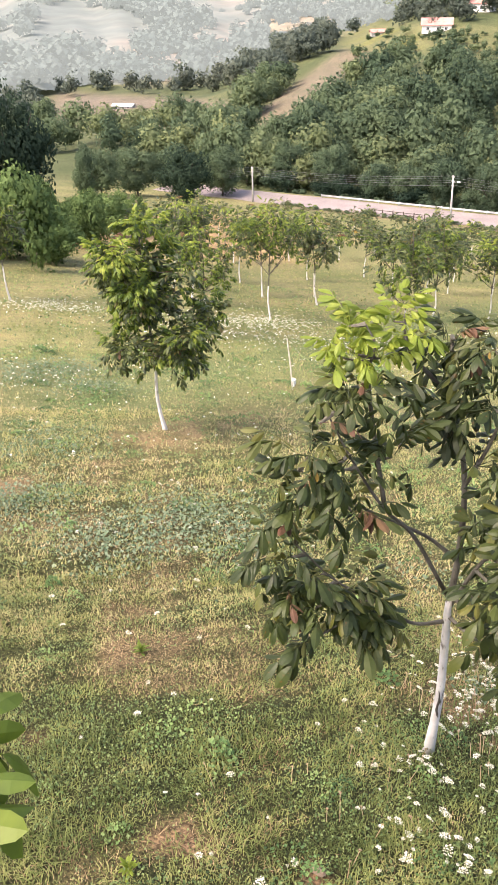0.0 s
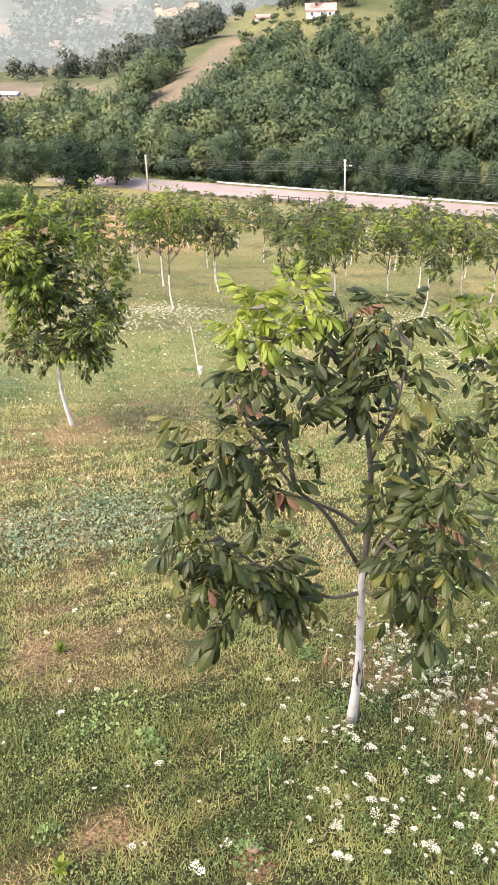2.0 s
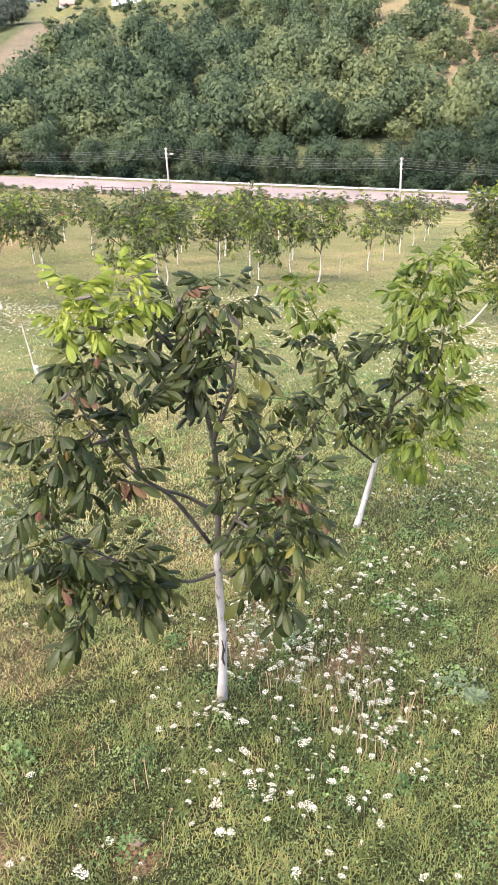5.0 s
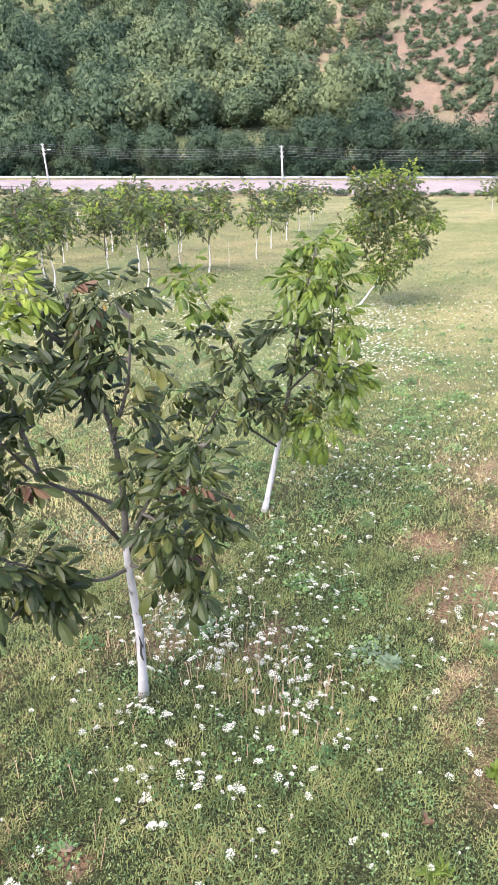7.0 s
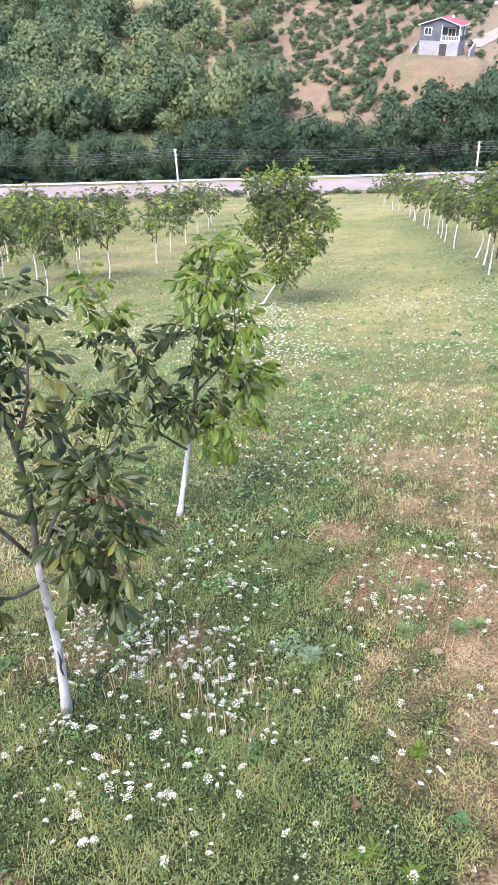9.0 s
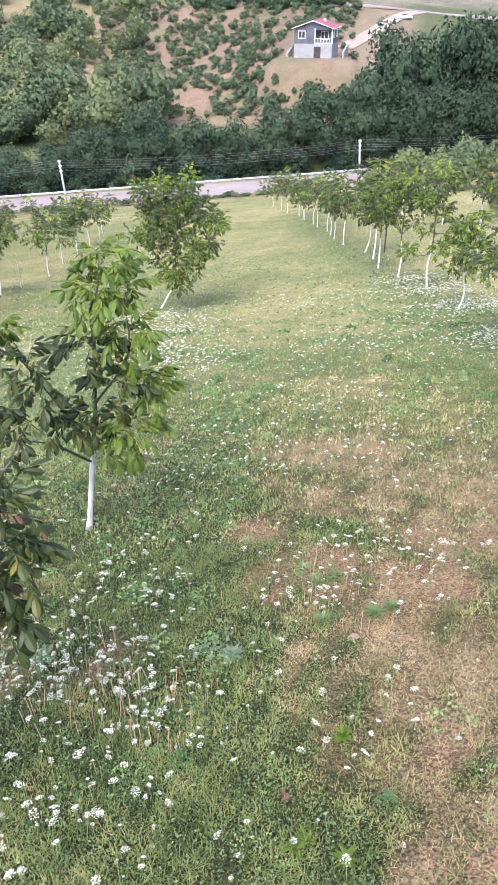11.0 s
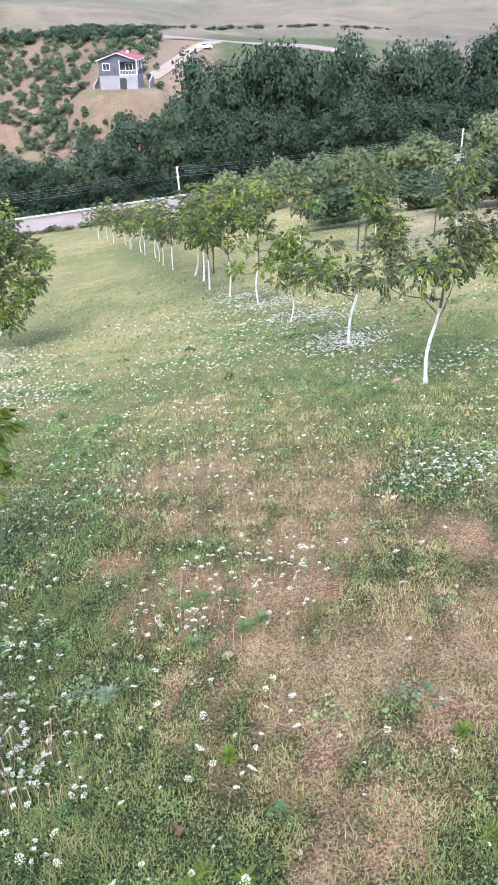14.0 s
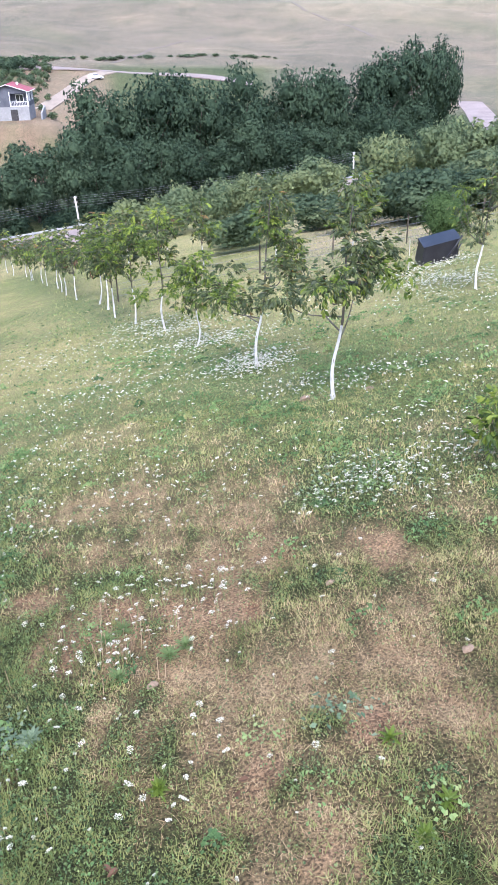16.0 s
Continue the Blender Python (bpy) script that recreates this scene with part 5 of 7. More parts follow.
# dark oak and rounded trees on the left
for az, d, h, w, tone in [(-42.4, 72, 12, 7.5, 0.02), (-46.0, 70, 12, 8, 0.04), (-30.6, 128, 9, 8.5, -0.01), (-37.5, 120, 8.5, 4, 0.3), (-34.0, 150, 9, 10, 0.38), (-31.5, 155, 10, 10, 0.32), (-28.0, 158, 10, 10, 0.36), (-36.5, 140, 8, 9, 0.42)]:
    x, y, _ = spot(az, d)
    broadleaf((x, y), h, w, tone, "dark broadleaf tree at the orchard's edge", "trees at the orchard's edge")

# bushes at the orchard's edges
r_ = random.Random(33)
bushes = []
for _ in range(38):                                   # overgrown hedge on the left
    az, d = r_.uniform(-52, -37.2), r_.uniform(35, 62)
    if az > -39.5 and d < 44:
        continue
    x, y, _ = spot(az, d)
    bushes.append((x, y, r_.uniform(3.0, 5.8) * (0.8 if az > -40 else 1), r_.uniform(3, 4.5), r_.uniform(0.05, 0.4)))
for _ in range(14):
    az, d = r_.uniform(-38.5, -34), r_.uniform(62, 100)
    x, y, _ = spot(az, d)
    bushes.append((x, y, r_.uniform(2.5, 4.5), r_.uniform(3, 4.5), r_.uniform(0.25, 0.5)))
scatter("hedge_bushes", bushes, WOOD_HEDGE, "overgrown green bushes along the orchard's edge", "bush", 41, "hedge")
will = []
for _ in range(60):                                   # pale willow scrub before the road on the right
    az, past = r_.uniform(28.8, 58), r_.uniform(-48, -24)
    if 43.2 < az < 46.2 and r_.random() < 0.7:
        continue
    a_ = radians(az)
    d = (123.5 + past / 0.9806) / (math.cos(a_) + 0.2 * math.sin(a_))
    k = 1.25 if az > 46 else 1.0
    will.append((d * math.sin(a_), d * math.cos(a_), r_.uniform(4.4, 6.2) * k, r_.uniform(4.5, 6.5) * k, r_.uniform(0.55, 0.9)))
for _ in range(46):                                   # lower thicket at the scrub's foot
    az, d = r_.uniform(36, 58), r_.uniform(40, 56)
    x, y, _ = spot(az, d)
    if az < 44 and r_.random() < 0.5:
        continue
    will.append((x, y, r_.uniform(1.6, 3.2), r_.uniform(3, 5), r_.uniform(0.25, 0.7)))
scatter("willow_scrub", will, WOOD_MID, "pale green willow scrub near the road", "bush", 42)

# woodland and scrub of the far slope
far_woods, far_scrub, hazel = [], [], []
tries = 0
while len(far_woods) < 760 and tries < 20000:
    tries += 1
    az, d = r_.uniform(-44, 11), 158 * (520 / 158) ** r_.random()
    x, y = d * math.sin(radians(az)), d * math.cos(radians(az))
    if road_s(x, y) < 20:
        continue
    z = float(height(x, y))
    rise = math.degrees(math.atan2(z - 3, d))
    if -39.5 < az < -27 and -8.6 < rise < -6.0 and r_.random() < 0.98:
        continue
    axis = -7.7 + (az + 24.8) * 0.66
    if -25.8 < az < -17.5 and -2.4 < rise - axis < 0.75:
        continue
    if -20.5 < az < -8.5 and -4.9 < rise + 0.05 * (az + 14) < -2.1 and r_.random() < 0.96:
        continue
    if -34.5 < az < -28 and -5.6 < rise < -3.0:
        continue
    if az > 1.5 and rise > -9.5 and r_.random() < min(0.85, 0.3 + 0.1 * (az - 1.5)):
        continue
    if az < -27 and rise > -9.5 and r_.random() < 0.35:
        continue
    # leaf tone by stand; the last term includes lightening put in for haze
    tone = 0.25 + 0.2 * float(waves(x * 0.035, y * 0.035, 23)) + r_.choice((-0.2, -0.1, 0.0, 0.0, 0.1, 0.3)) + (0.32 if az > -6 else (0.28 if az < -25 else 0.16))
    k = r_.uniform(0.65, 1.35)
    far_woods.append((x, y, 9.4 * k * r_.uniform(0.85, 1.25), 10.0 * k, tone))
copses = []
for cx, cr, half, rhalf, n in [(-36, -5.3, 5, 0.5, 150), (-25.5, -3.6, 3.0, 0.9, 170), (-39, -3.2, 3.5, 0.8, 120), (-31, -2.4, 3, 0.4, 80), (-21, -1.9, 4, 0.7, 150), (-36, -1.5, 6, 0.5, 150)]:
    for _ in range(n * 2 // 3):
        az, rise = r_.gauss(cx, half * 0.6), r_.gauss(cr, rhalf * 0.6)
        d = range_for(az, min(-1.0, rise))
        if d < 480:
            continue
        copses.append((d * math.sin(radians(az)), d * math.cos(radians(az)), r_.uniform(8, 13), r_.uniform(9, 14), r_.uniform(0.4, 0.75)))
# copses share the glowing grey leaf, which imitates haze over them
scatter("distant_copses", copses, WOOD_SPECK, "distant copses between hillside fields", "woodland", 48, "mist_glow_leaf")
scatter("far_woods", [q for q in far_woods if math.hypot(q[0], q[1]) < 290], WOOD_FAR, "mixed green woodland covering the far valley side", "woodland", 43)
# the higher trees wear the leaf colour with haze painted in
scatter("upper_woods", [q for q in far_woods if math.hypot(q[0], q[1]) >= 290], WOOD_TINY, "woodland high on the far valley side", "woodland", 49, "haze_tint_leaf")
tries = 0
while len(hazel) < 820 and tries < 20000:                # hazel bushes on bare red earth
    tries += 1
    az, rise = r_.uniform(8, 27.5), r_.uniform(-9.5, -2.4)
    d = range_for(az, rise)
    x, y = d * math.sin(radians(az)), d * math.cos(radians(az))
    if math.hypot(x - HOUSE_PAD[0], y - HOUSE_PAD[1]) < 11 or (az > 24.8 and rise > -6.2) or (rise < -6.5 and r_.random() < 0.35) or (az > 19.5 and rise > -7.5 and rise < -4.2 and r_.random() < 0.45) or float(waves(x * 0.16, y * 0.16, 15)) < -0.6:
        continue
    k = r_.uniform(0.55, 1.15)
    hazel.append((x, y, 2.4 * k, 2.9 * k, r_.uniform(0.3, 0.7)))
for _ in range(60):
    az = r_.uniform(14, 24)
    d = range_for(az, r_.uniform(-3.1, -2.75))
    hazel.append((d * math.sin(radians(az)), d * math.cos(radians(az)), r_.uniform(2.5, 4), r_.uniform(3.5, 5), r_.uniform(0.05, 0.25)))
for _ in range(70):                                   # verge along the upper road
    az = r_.uniform(18, 40)
    d = range_for(az, -2.35 - 0.035 * max(0, az - 27)) + r_.uniform(0, 6)
    hazel.append((d * math.sin(radians(az)), d * math.cos(radians(az)), r_.uniform(0.8, 1.8), r_.uniform(3, 5), r_.uniform(0.3, 0.5)))
for _ in range(70):                                   # bushes in the crop field by the farmhouse
    az = r_.uniform(-20, -9)
    d = range_for(az, r_.uniform(-4.3, -2.7) - 0.05 * (az + 14))
    hazel.append((d * math.sin(radians(az)), d * math.cos(radians(az)), r_.uniform(1.5, 4), r_.uniform(2, 5), r_.uniform(0.2, 0.7)))
scatter("hazel_bushes", hazel, WOOD_SMALL, "low hazel bushes planted on bare reddish earth", "bush", 44)
yellow = []
for _ in range(85):                                  # pale poplar scrub between the wood and the bare slope
    az, rise = r_.uniform(0.5, 9.5), r_.uniform(-8.5, -1.5)
    d = range_for(az, rise)
    yellow.append((d * math.sin(radians(az)), d * math.cos(radians(az)), r_.uniform(3, 6), r_.uniform(3, 5), r_.uniform(0.6, 1.1)))
scatter("poplar_scrub", yellow, WOOD_FAR, "pale yellowish poplar scrub on the far slope", "bush", 45)
under_wood = []
for _ in range(50):
    az, past = r_.uniform(-28, 56), r_.uniform(13, 17)
    a_ = radians(az)
    d = (123.5 + past / 0.9806) / (math.cos(a_) + 0.2 * math.sin(a_))
    under_wood.append((d * math.sin(a_), d * math.cos(a_), r_.uniform(3.5, 6), r_.uniform(5, 8), r_.uniform(-0.15, 0.3)))
scatter("stream_bushes", under_wood, WOOD_MID, "dark thicket along the stream behind the guard rail", "bush", 47)
verge = []
for _ in range(170):                                  # dark weeds on the road's near verge
    u = r_.uniform(-60, 95)
    p = road_point(u, r_.uniform(-3.2, -0.4))
    verge.append((p[0], p[1], r_.uniform(0.4, 1.1), r_.uniform(1.2, 2.4), r_.uniform(0.3, 0.8)))
for _ in range(120):
    u = r_.uniform(-70, 110)
    p = road_point(u, r_.uniform(11.5, 14))
    verge.append((p[0], p[1], r_.uniform(0.8, 2.2), r_.uniform(2, 3.5), r_.uniform(0.05, 0.35)))
scatter("verge_weeds", verge, WOOD_SMALL, "rough weeds along the verges of the road", "weeds", 46)


# ---------------------------------------------------------------- grass, weeds and wild flowers
g_ = np.random.default_rng(51)


def wedge(n, d0, d1, a0=None, a1=None):
    """Random places in a sector of the meadow, evenly by area."""
    wide = 78 if d1 < 6 else 64
    d = np.sqrt(g_.uniform(d0 * d0, d1 * d1, n))
    a = np.radians(g_.uniform(-wide if wide > 70 else -52, wide, n))
    return d * np.sin(a), d * np.cos(a)


def blades(x, y, length, width, lean, segments=2):
    """Bent grass blades as corners and triangles."""
    n = len(x)
    z = height(x, y)
    a = g_.uniform(0, 2 * np.pi, n)
    out = np.c_[np.cos(a), np.sin(a), np.zeros(n)]
    side = np.c_[-np.sin(a), np.cos(a), np.zeros(n)] * (width / 2)[:, None]
    base = np.c_[x, y, z - 0.004]
    up = np.array([0, 0, 1.0])
    mid = base + (out * (np.sin(lean) * 0.45)[:, None] + up * (np.cos(lean) * 0.62)[:, None]) * length[:, None]
    tip = base + (out * np.sin(lean)[:, None] + up * (np.cos(lean) * 0.8)[:, None]) * length[:, None]
    i = np.arange(n)[:, None]
    if segments == 1:
        v = np.stack([base - side, base + side, tip], 1).reshape(-1, 3)
        return v, i * 3 + np.array([0, 1, 2])
    v = np.stack([base - side, base + side, mid - side * 0.8, mid + side * 0.8, tip], 1).reshape(-1, 3)
    return v, np.concatenate([i * 5 + np.array(t) for t in ((0, 1, 3), (0, 3, 2), (2, 3, 4))])


def sown(n, d0, d1, len0, len1, wid0, wid1, segments):
    x, y = wedge(n, d0, d1)
    q = dryness(x, y)
    bare = bareness(x, y)
    keep = g_.random(n) > 0.15 * step(0.75, 1.0, q) + 0.55 * step(0.2, 0.7, waves(x * 6.3, y * 6.3, 35)) * step(0.3, 0.55, q) + 0.75 * step(0.1, 0.55, bare)
    x, y, q = x[keep], y[keep], q[keep]
    mound = 0.6 * waves(x * 5.1, y * 5.1, 31) + 0.5 * waves(x * 11.3, y * 11.3, 37) + 0.35 * waves(x * 1.3, y * 1.3, 33)
    tuft = np.clip(0.75 + 0.85 * mound, 0.28, 2.1) * (1 - 0.55 * q)
    tone = np.clip(0.34 + 0.22 * waves(x * 3.9, y * 3.9, 39) + 0.28 * waves(x * 9.9, y * 9.9, 43) + 0.16 * waves(x * 0.7, y * 0.7, 47) + 0.35 * (q - 0.3) - 0.02 * lushness(x, y), 0, 0.72) + 0.25 * step(3.3, 9, np.hypot(x, y)) + step(-0.3, -1.2, x) * ((0.06 + 0.18 * step(3, 4.5, np.hypot(x, y))) * step(14, 11, np.hypot(x, y)) - 0.13 * step(13, 19, np.hypot(x, y)))
    length = g_.uniform(len0, len1, len(x)) * tuft
    width = g_.uniform(wid0, wid1, len(x))
    lean = np.radians(g_.uniform(15, 82, len(x)))
    dry = g_.random(len(x)) < np.clip(1.2 * q - 0.14, 0.05, 0.8)
    length = np.where(dry, 0.72 * length, length)
    return [(*blades(x[k], y[k], length[k], width[k], lean[k], sg), np.repeat(tone[k], 5 if sg == 2 else 3)) for k, sg in ((~dry, segments), (dry, 1))]


bands = [sown(105000, 1.5, 3.5, 0.035, 0.100, 0.003, 0.0062, 2), sown(180000, 3.5, 5.4, 0.035, 0.100, 0.0035, 0.007, 1), sown(150000, 5.4, 11, 0.05, 0.13, 0.007, 0.014, 1), sown(100000, 10.5, 24, 0.06, 0.15, 0.011, 0.022, 1), sown(60000, 24, 62, 0.08, 0.20, 0.03, 0.06, 1)]
single("green_grass", joined([b[0][:2] for b in bands]), MAT["grass"], "short patchy green meadow grass", "grass", kind="stuff", tint=np.concatenate([b[0][2] for b in bands]))
# straw litter lying on the dry soil
lx_, ly_ = wedge(330000, 1.5, 8.5)
k_ = g_.random(len(lx_)) < np.clip(1.9 * dryness(lx_, ly_) - 0.45, 0, 1) * (1 - 0.6 * step(0.15, 0.6, bareness(lx_, ly_)))
lx_, ly_ = lx_[k_], ly_[k_]
litter = blades(lx_, ly_, g_.uniform(0.025, 0.095, len(lx_)), g_.uniform(0.002, 0.0045, len(lx_)), np.radians(g_.uniform(66, 89, len(lx_))), 1)
single("straw_litter", litter, MAT["straw"], "trodden straw litter on dry soil", "straw", kind="stuff", tint=np.repeat(np.clip(0.33 + 0.3 * waves(lx_ * 11, ly_ * 11, 81) + g_.uniform(-0.3, 0.3, len(lx_)), 0, 0.7), 3))
single("dry_grass", joined([b[1][:2] for b in bands]), MAT["straw"], "dry straw-coloured meadow grass", "grass", kind="stuff", tint=np.concatenate([b[1][2] for b in bands]))


def leaflets(x, y, lift, size, tilt=0.5):
    """Small broad leaves held near the ground."""
    n = len(x)
    p = np.c_[x, y, height(x, y) + lift]
    nrm = np.c_[g_.normal(0, tilt, n), g_.normal(0, tilt, n), np.ones(n)]
    nrm /= np.linalg.norm(nrm, axis=1)[:, None]
    a = np.cross(nrm, g_.normal(size=(n, 3)))
    a /= np.linalg.norm(a, axis=1)[:, None]
    b = np.cross(nrm, a)
    s = size[:, None]
    v = np.stack([p - a * s * 0.5, p + b * s * 0.34 + nrm * s * 0.08, p + a * s * 0.5, p - b * s * 0.34 + nrm * s * 0.08], 1).reshape(-1, 3)
    i = np.arange(n)[:, None] * 4
    return v, np.concatenate([i + (0, 1, 2), i + (0, 2, 3)])


def weed_patch(n, d0, d1, s0, s1, most):
    x, y = wedge(n, d0, d1)
    q = dryness(x, y) + 0.22 * waves(x * 2.6, y * 2.6, 41)
    k = (q < most) | (g_.random(n) < 0.16)
    x, y = x[k], y[k]
    return leaflets(x, y, g_.uniform(0.015, 0.075, len(x)), g_.uniform(s0, s1, len(x)))


single("low_weeds", joined([weed_patch(95000, 1.5, 6.5, 0.007, 0.021, 0.30), weed_patch(80000, 6.5, 14, 0.02, 0.042, 0.27), weed_patch(26000, 14, 34, 0.05, 0.10, 0.26)]),
       MAT["weed"], "low broad-leaved green weeds among the grass", "weeds", kind="stuff")

# mounds of weed standing above the grass
cx, cy = wedge(3600, 1.6, 17)
cq = dryness(cx, cy) + 0.25 * waves(cx * 0.9, cy * 0.9, 53)
k_ = g_.random(len(cx)) < np.clip(0.45 - 1.3 * cq, 0.06, 1) + 0.8 * lushness(cx, cy)
cx, cy = cx[k_], cy[k_]
per = 60
rad_ = g_.uniform(0.05, 0.17, len(cx)) * (1 + 0.05 * np.hypot(cx, cy))
ang_, rr_ = g_.uniform(0, 6.28, (len(cx), per)), np.sqrt(g_.random((len(cx), per)))
mx, my = (cx[:, None] + rad_[:, None] * rr_ * np.cos(ang_)).ravel(), (cy[:, None] + rad_[:, None] * rr_ * np.sin(ang_)).ravel()
lift_ = (g_.uniform(0.03, 0.15, (len(cx), 1)) * (1.05 - rr_ ** 2) * g_.uniform(0.5, 1.1, rr_.shape) + 0.01).ravel()
size_ = (g_.uniform(0.010, 0.027, (len(cx), 1)) * (1 + 0.07 * np.hypot(cx, cy))[:, None] * g_.uniform(0.7, 1.2, rr_.shape)).ravel()
single("weed_mounds", leaflets(mx, my, lift_, size_, 0.8), MAT["weed_tint"], "low mounds of green weeds in the meadow", "weeds", kind="stuff", tint=np.repeat(g_.uniform(0, 0.7, len(cx)), per * 4))

GREY = [((-9.32, 9.58), 0.9, 520), ((-9.05, 10.64), 0.6, 260), ((-7.74, 9.59), 0.5, 160), ((-5.16, 4.80), 0.5, 220), ((-3.75, 4.47), 0.45, 200), ((-3.47, 5.39), 0.6, 260), ((-6.24, 6.57), 0.7, 220),
        ((-3.02, 5.35), 0.6, 220), ((-0.29, 3.99), 0.16, 90), ((0.91, 3.47), 0.13, 80), ((-1.08, 5.46), 0.3, 120), ((-0.80, 12.45), 0.7, 240), ((5.03, 4.56), 0.5, 260), ((2.38, 2.13), 0.15, 60), ((-0.15, 14.62), 1.2, 260)]
gx_, gy_ = [], []
for (px, py), rad, n in GREY:
    n = n * 4 if px < -2 else n
    gx_.append(g_.normal(px, rad * 0.7, n)), gy_.append(g_.normal(py, rad * 0.7, n))
gx_, gy_ = np.concatenate(gx_), np.concatenate(gy_)
single("grey_weeds", leaflets(gx_, gy_, g_.uniform(0.03, 0.13, len(gx_)), g_.uniform(0.02, 0.048, len(gx_))), MAT["weed_grey"], "grey-green soft-leaved weeds in loose patches", "weeds", kind="stuff")


def umbels(x, y, stem, size, rich):
    """White umbel flowers: a thin stem and a shallow dome of small florets."""
    n = len(x)
    top = np.c_[x + g_.normal(0, 0.02, n), y + g_.normal(0, 0.02, n), height(x, y) + stem]
    k = 21 if rich else 6
    ang = np.arange(k) * 2.39996 + g_.uniform(0, 6.28, (n, 1))
    rr = np.sqrt((np.arange(k) + 0.5) / k) * size[:, None] * 0.5 * g_.uniform(0.8, 1.15, (n, k))
    tx, ty = g_.normal(0, 0.35, (n, 1)), g_.normal(-0.15, 0.35, (n, 1))
    px, py = rr * np.cos(ang), rr * np.sin(ang)
    p = np.stack([px, py, tx * px + ty * py - 0.7 * rr ** 2 / np.maximum(size[:, None], 1e-3)], -1) + top[:, None]
    p = p.reshape(-1, 3)
    m = len(p)
    s = (np.repeat(size, k) * (0.10 if rich else 0.25) * g_.uniform(0.7, 1.3, m))[:, None]
    a = g_.uniform(0, 6.28, m)
    u = np.c_[np.cos(a), np.sin(a), g_.normal(0, 0.25, m)]
    w = np.c_[-np.sin(a), np.cos(a), g_.normal(0, 0.25, m)]
    v = np.stack([p - u * s, p + w * s, p + u * s, p - w * s], 1).reshape(-1, 3)
    i = np.arange(m)[:, None] * 4
    heads = v, np.concatenate([i + (0, 1, 2), i + (0, 2, 3)])
    base = np.c_[x, y, height(x, y)]
    thin = 0.0018
    sv = np.stack([base - (thin, 0, 0), base + (thin, 0, 0), top + (thin, 0, -0.005), top - (thin, 0, 0.005)], 1).reshape(-1, 3)
    j = np.arange(n)[:, None] * 4
    return heads, (sv, np.concatenate([j + (0, 1, 2), j + (0, 2, 3)]))


# drifts of flowers: place, radius, how many
DRIFT_A = [((-0.29, 3.83), 0.30, 120), ((-0.47, 2.99), 0.16, 20), ((-0.67, 2.99), 0.25, 16), ((-0.92, 3.15), 0.2, 10), ((0.02, 3.7), 0.25, 30), ((0.11, 3.42), 0.25, 26), ((-0.45, 3.95), 0.3, 70), ((-0.03, 2.95), 0.3, 18),
           ((0.28, 3.04), 0.3, 26), ((0.52, 3.35), 0.35, 38), ((-0.68, 2.48), 0.25, 8), ((-0.32, 2.49), 0.25, 12), ((-0.03, 2.48), 0.25, 12), ((0.15, 2.3), 0.25, 12), ((-0.24, 2.1), 0.25, 12), ((-0.8, 1.96), 0.2, 8), ((0.69, 4.39), 0.4, 46), ((0.42, 5.24), 0.45, 36)]
DRIFT_B = [((-0.34, 4.11), 0.3, 40), ((-0.05, 4.46), 0.35, 40), ((0.42, 3.61), 0.25, 34), ((0.5, 4.36), 0.4, 40), ((0.61, 2.96), 0.22, 18), ((0.33, 2.92), 0.22, 18), ((-0.28, 2.4), 0.22, 10), ((0.16, 2.22), 0.25, 10), ((0.76, 1.9), 0.18, 12),
           ((1.73, 3.91), 0.3, 34), ((2.37, 4.29), 0.35, 40), ((2.39, 3.76), 0.3, 22), ((2.83, 4.03), 0.4, 26), ((1.72, 3.66), 0.2, 18), ((1.35, 5.6), 0.8, 40), ((3.62, 5.72), 0.9, 46), ((1.2, 2.3), 0.5, 16), ((2.0, 2.4), 0.6, 12)]
DRIFT_C = [((5.03, 4.56), 0.35, 60), ((5.3, 4.3), 0.35, 55), ((4.51, 4.41), 0.35, 40), ((5.06, 3.86), 0.35, 40), ((2.61, 4.09), 0.3, 22), ((6.15, 4.35), 0.4, 60), ((6.79, 5.35), 0.6, 60), ((7.18, 8.2), 0.5, 90), ((7.5, 7.5), 0.5, 90), ((8.35, 7.35), 0.6, 90), ((8.6, 5.83), 0.9, 70), ((6.0, 3.9), 0.4, 40),
           ((3.0, 9.0), 1.2, 60), ((3.74, 9.9), 1.2, 60), ((2.2, 7.4), 0.7, 60), ((1.2, 6.6), 0.5, 50), ((6.11, 12.09), 1.2, 60), ((3.9, 9.0), 1.4, 50), ((-0.4, 6.2), 0.6, 40), ((3.0, 6.8), 1.0, 50), ((4.6, 7.0), 1.4, 70)]
DRIFT_D = [((8.0, 10.3), 0.55, 220), ((8.6, 10.8), 0.5, 120), ((9.5, 13.7), 0.9, 240), ((10.4, 16.8), 0.9, 200), ((10.9, 19), 0.8, 120), ((3.73, 18.9), 0.9, 160), ((2.9, 12.7), 0.8, 90), ((2.6, 14.5), 1.0, 110), ((3.4, 16.8), 0.9, 120), ((7.46, 17.7), 1.6, 90), ((6.39, 12.1), 1.2, 60),
           ((15.4, 12.1), 0.9, 150), ((15.2, 11.1), 0.9, 130), ((15.8, 13.9), 0.9, 130), ((17.5, 14.3), 0.8, 120), ((18.3, 14.0), 0.6, 90), ((-0.37, 16.9), 1.2, 120), ((-1.64, 21.2), 1.2, 160), ((-2.6, 23.4), 1.2, 150), ((12, 14), 2.0, 80), ((13.5, 9.5), 1.6, 100)]
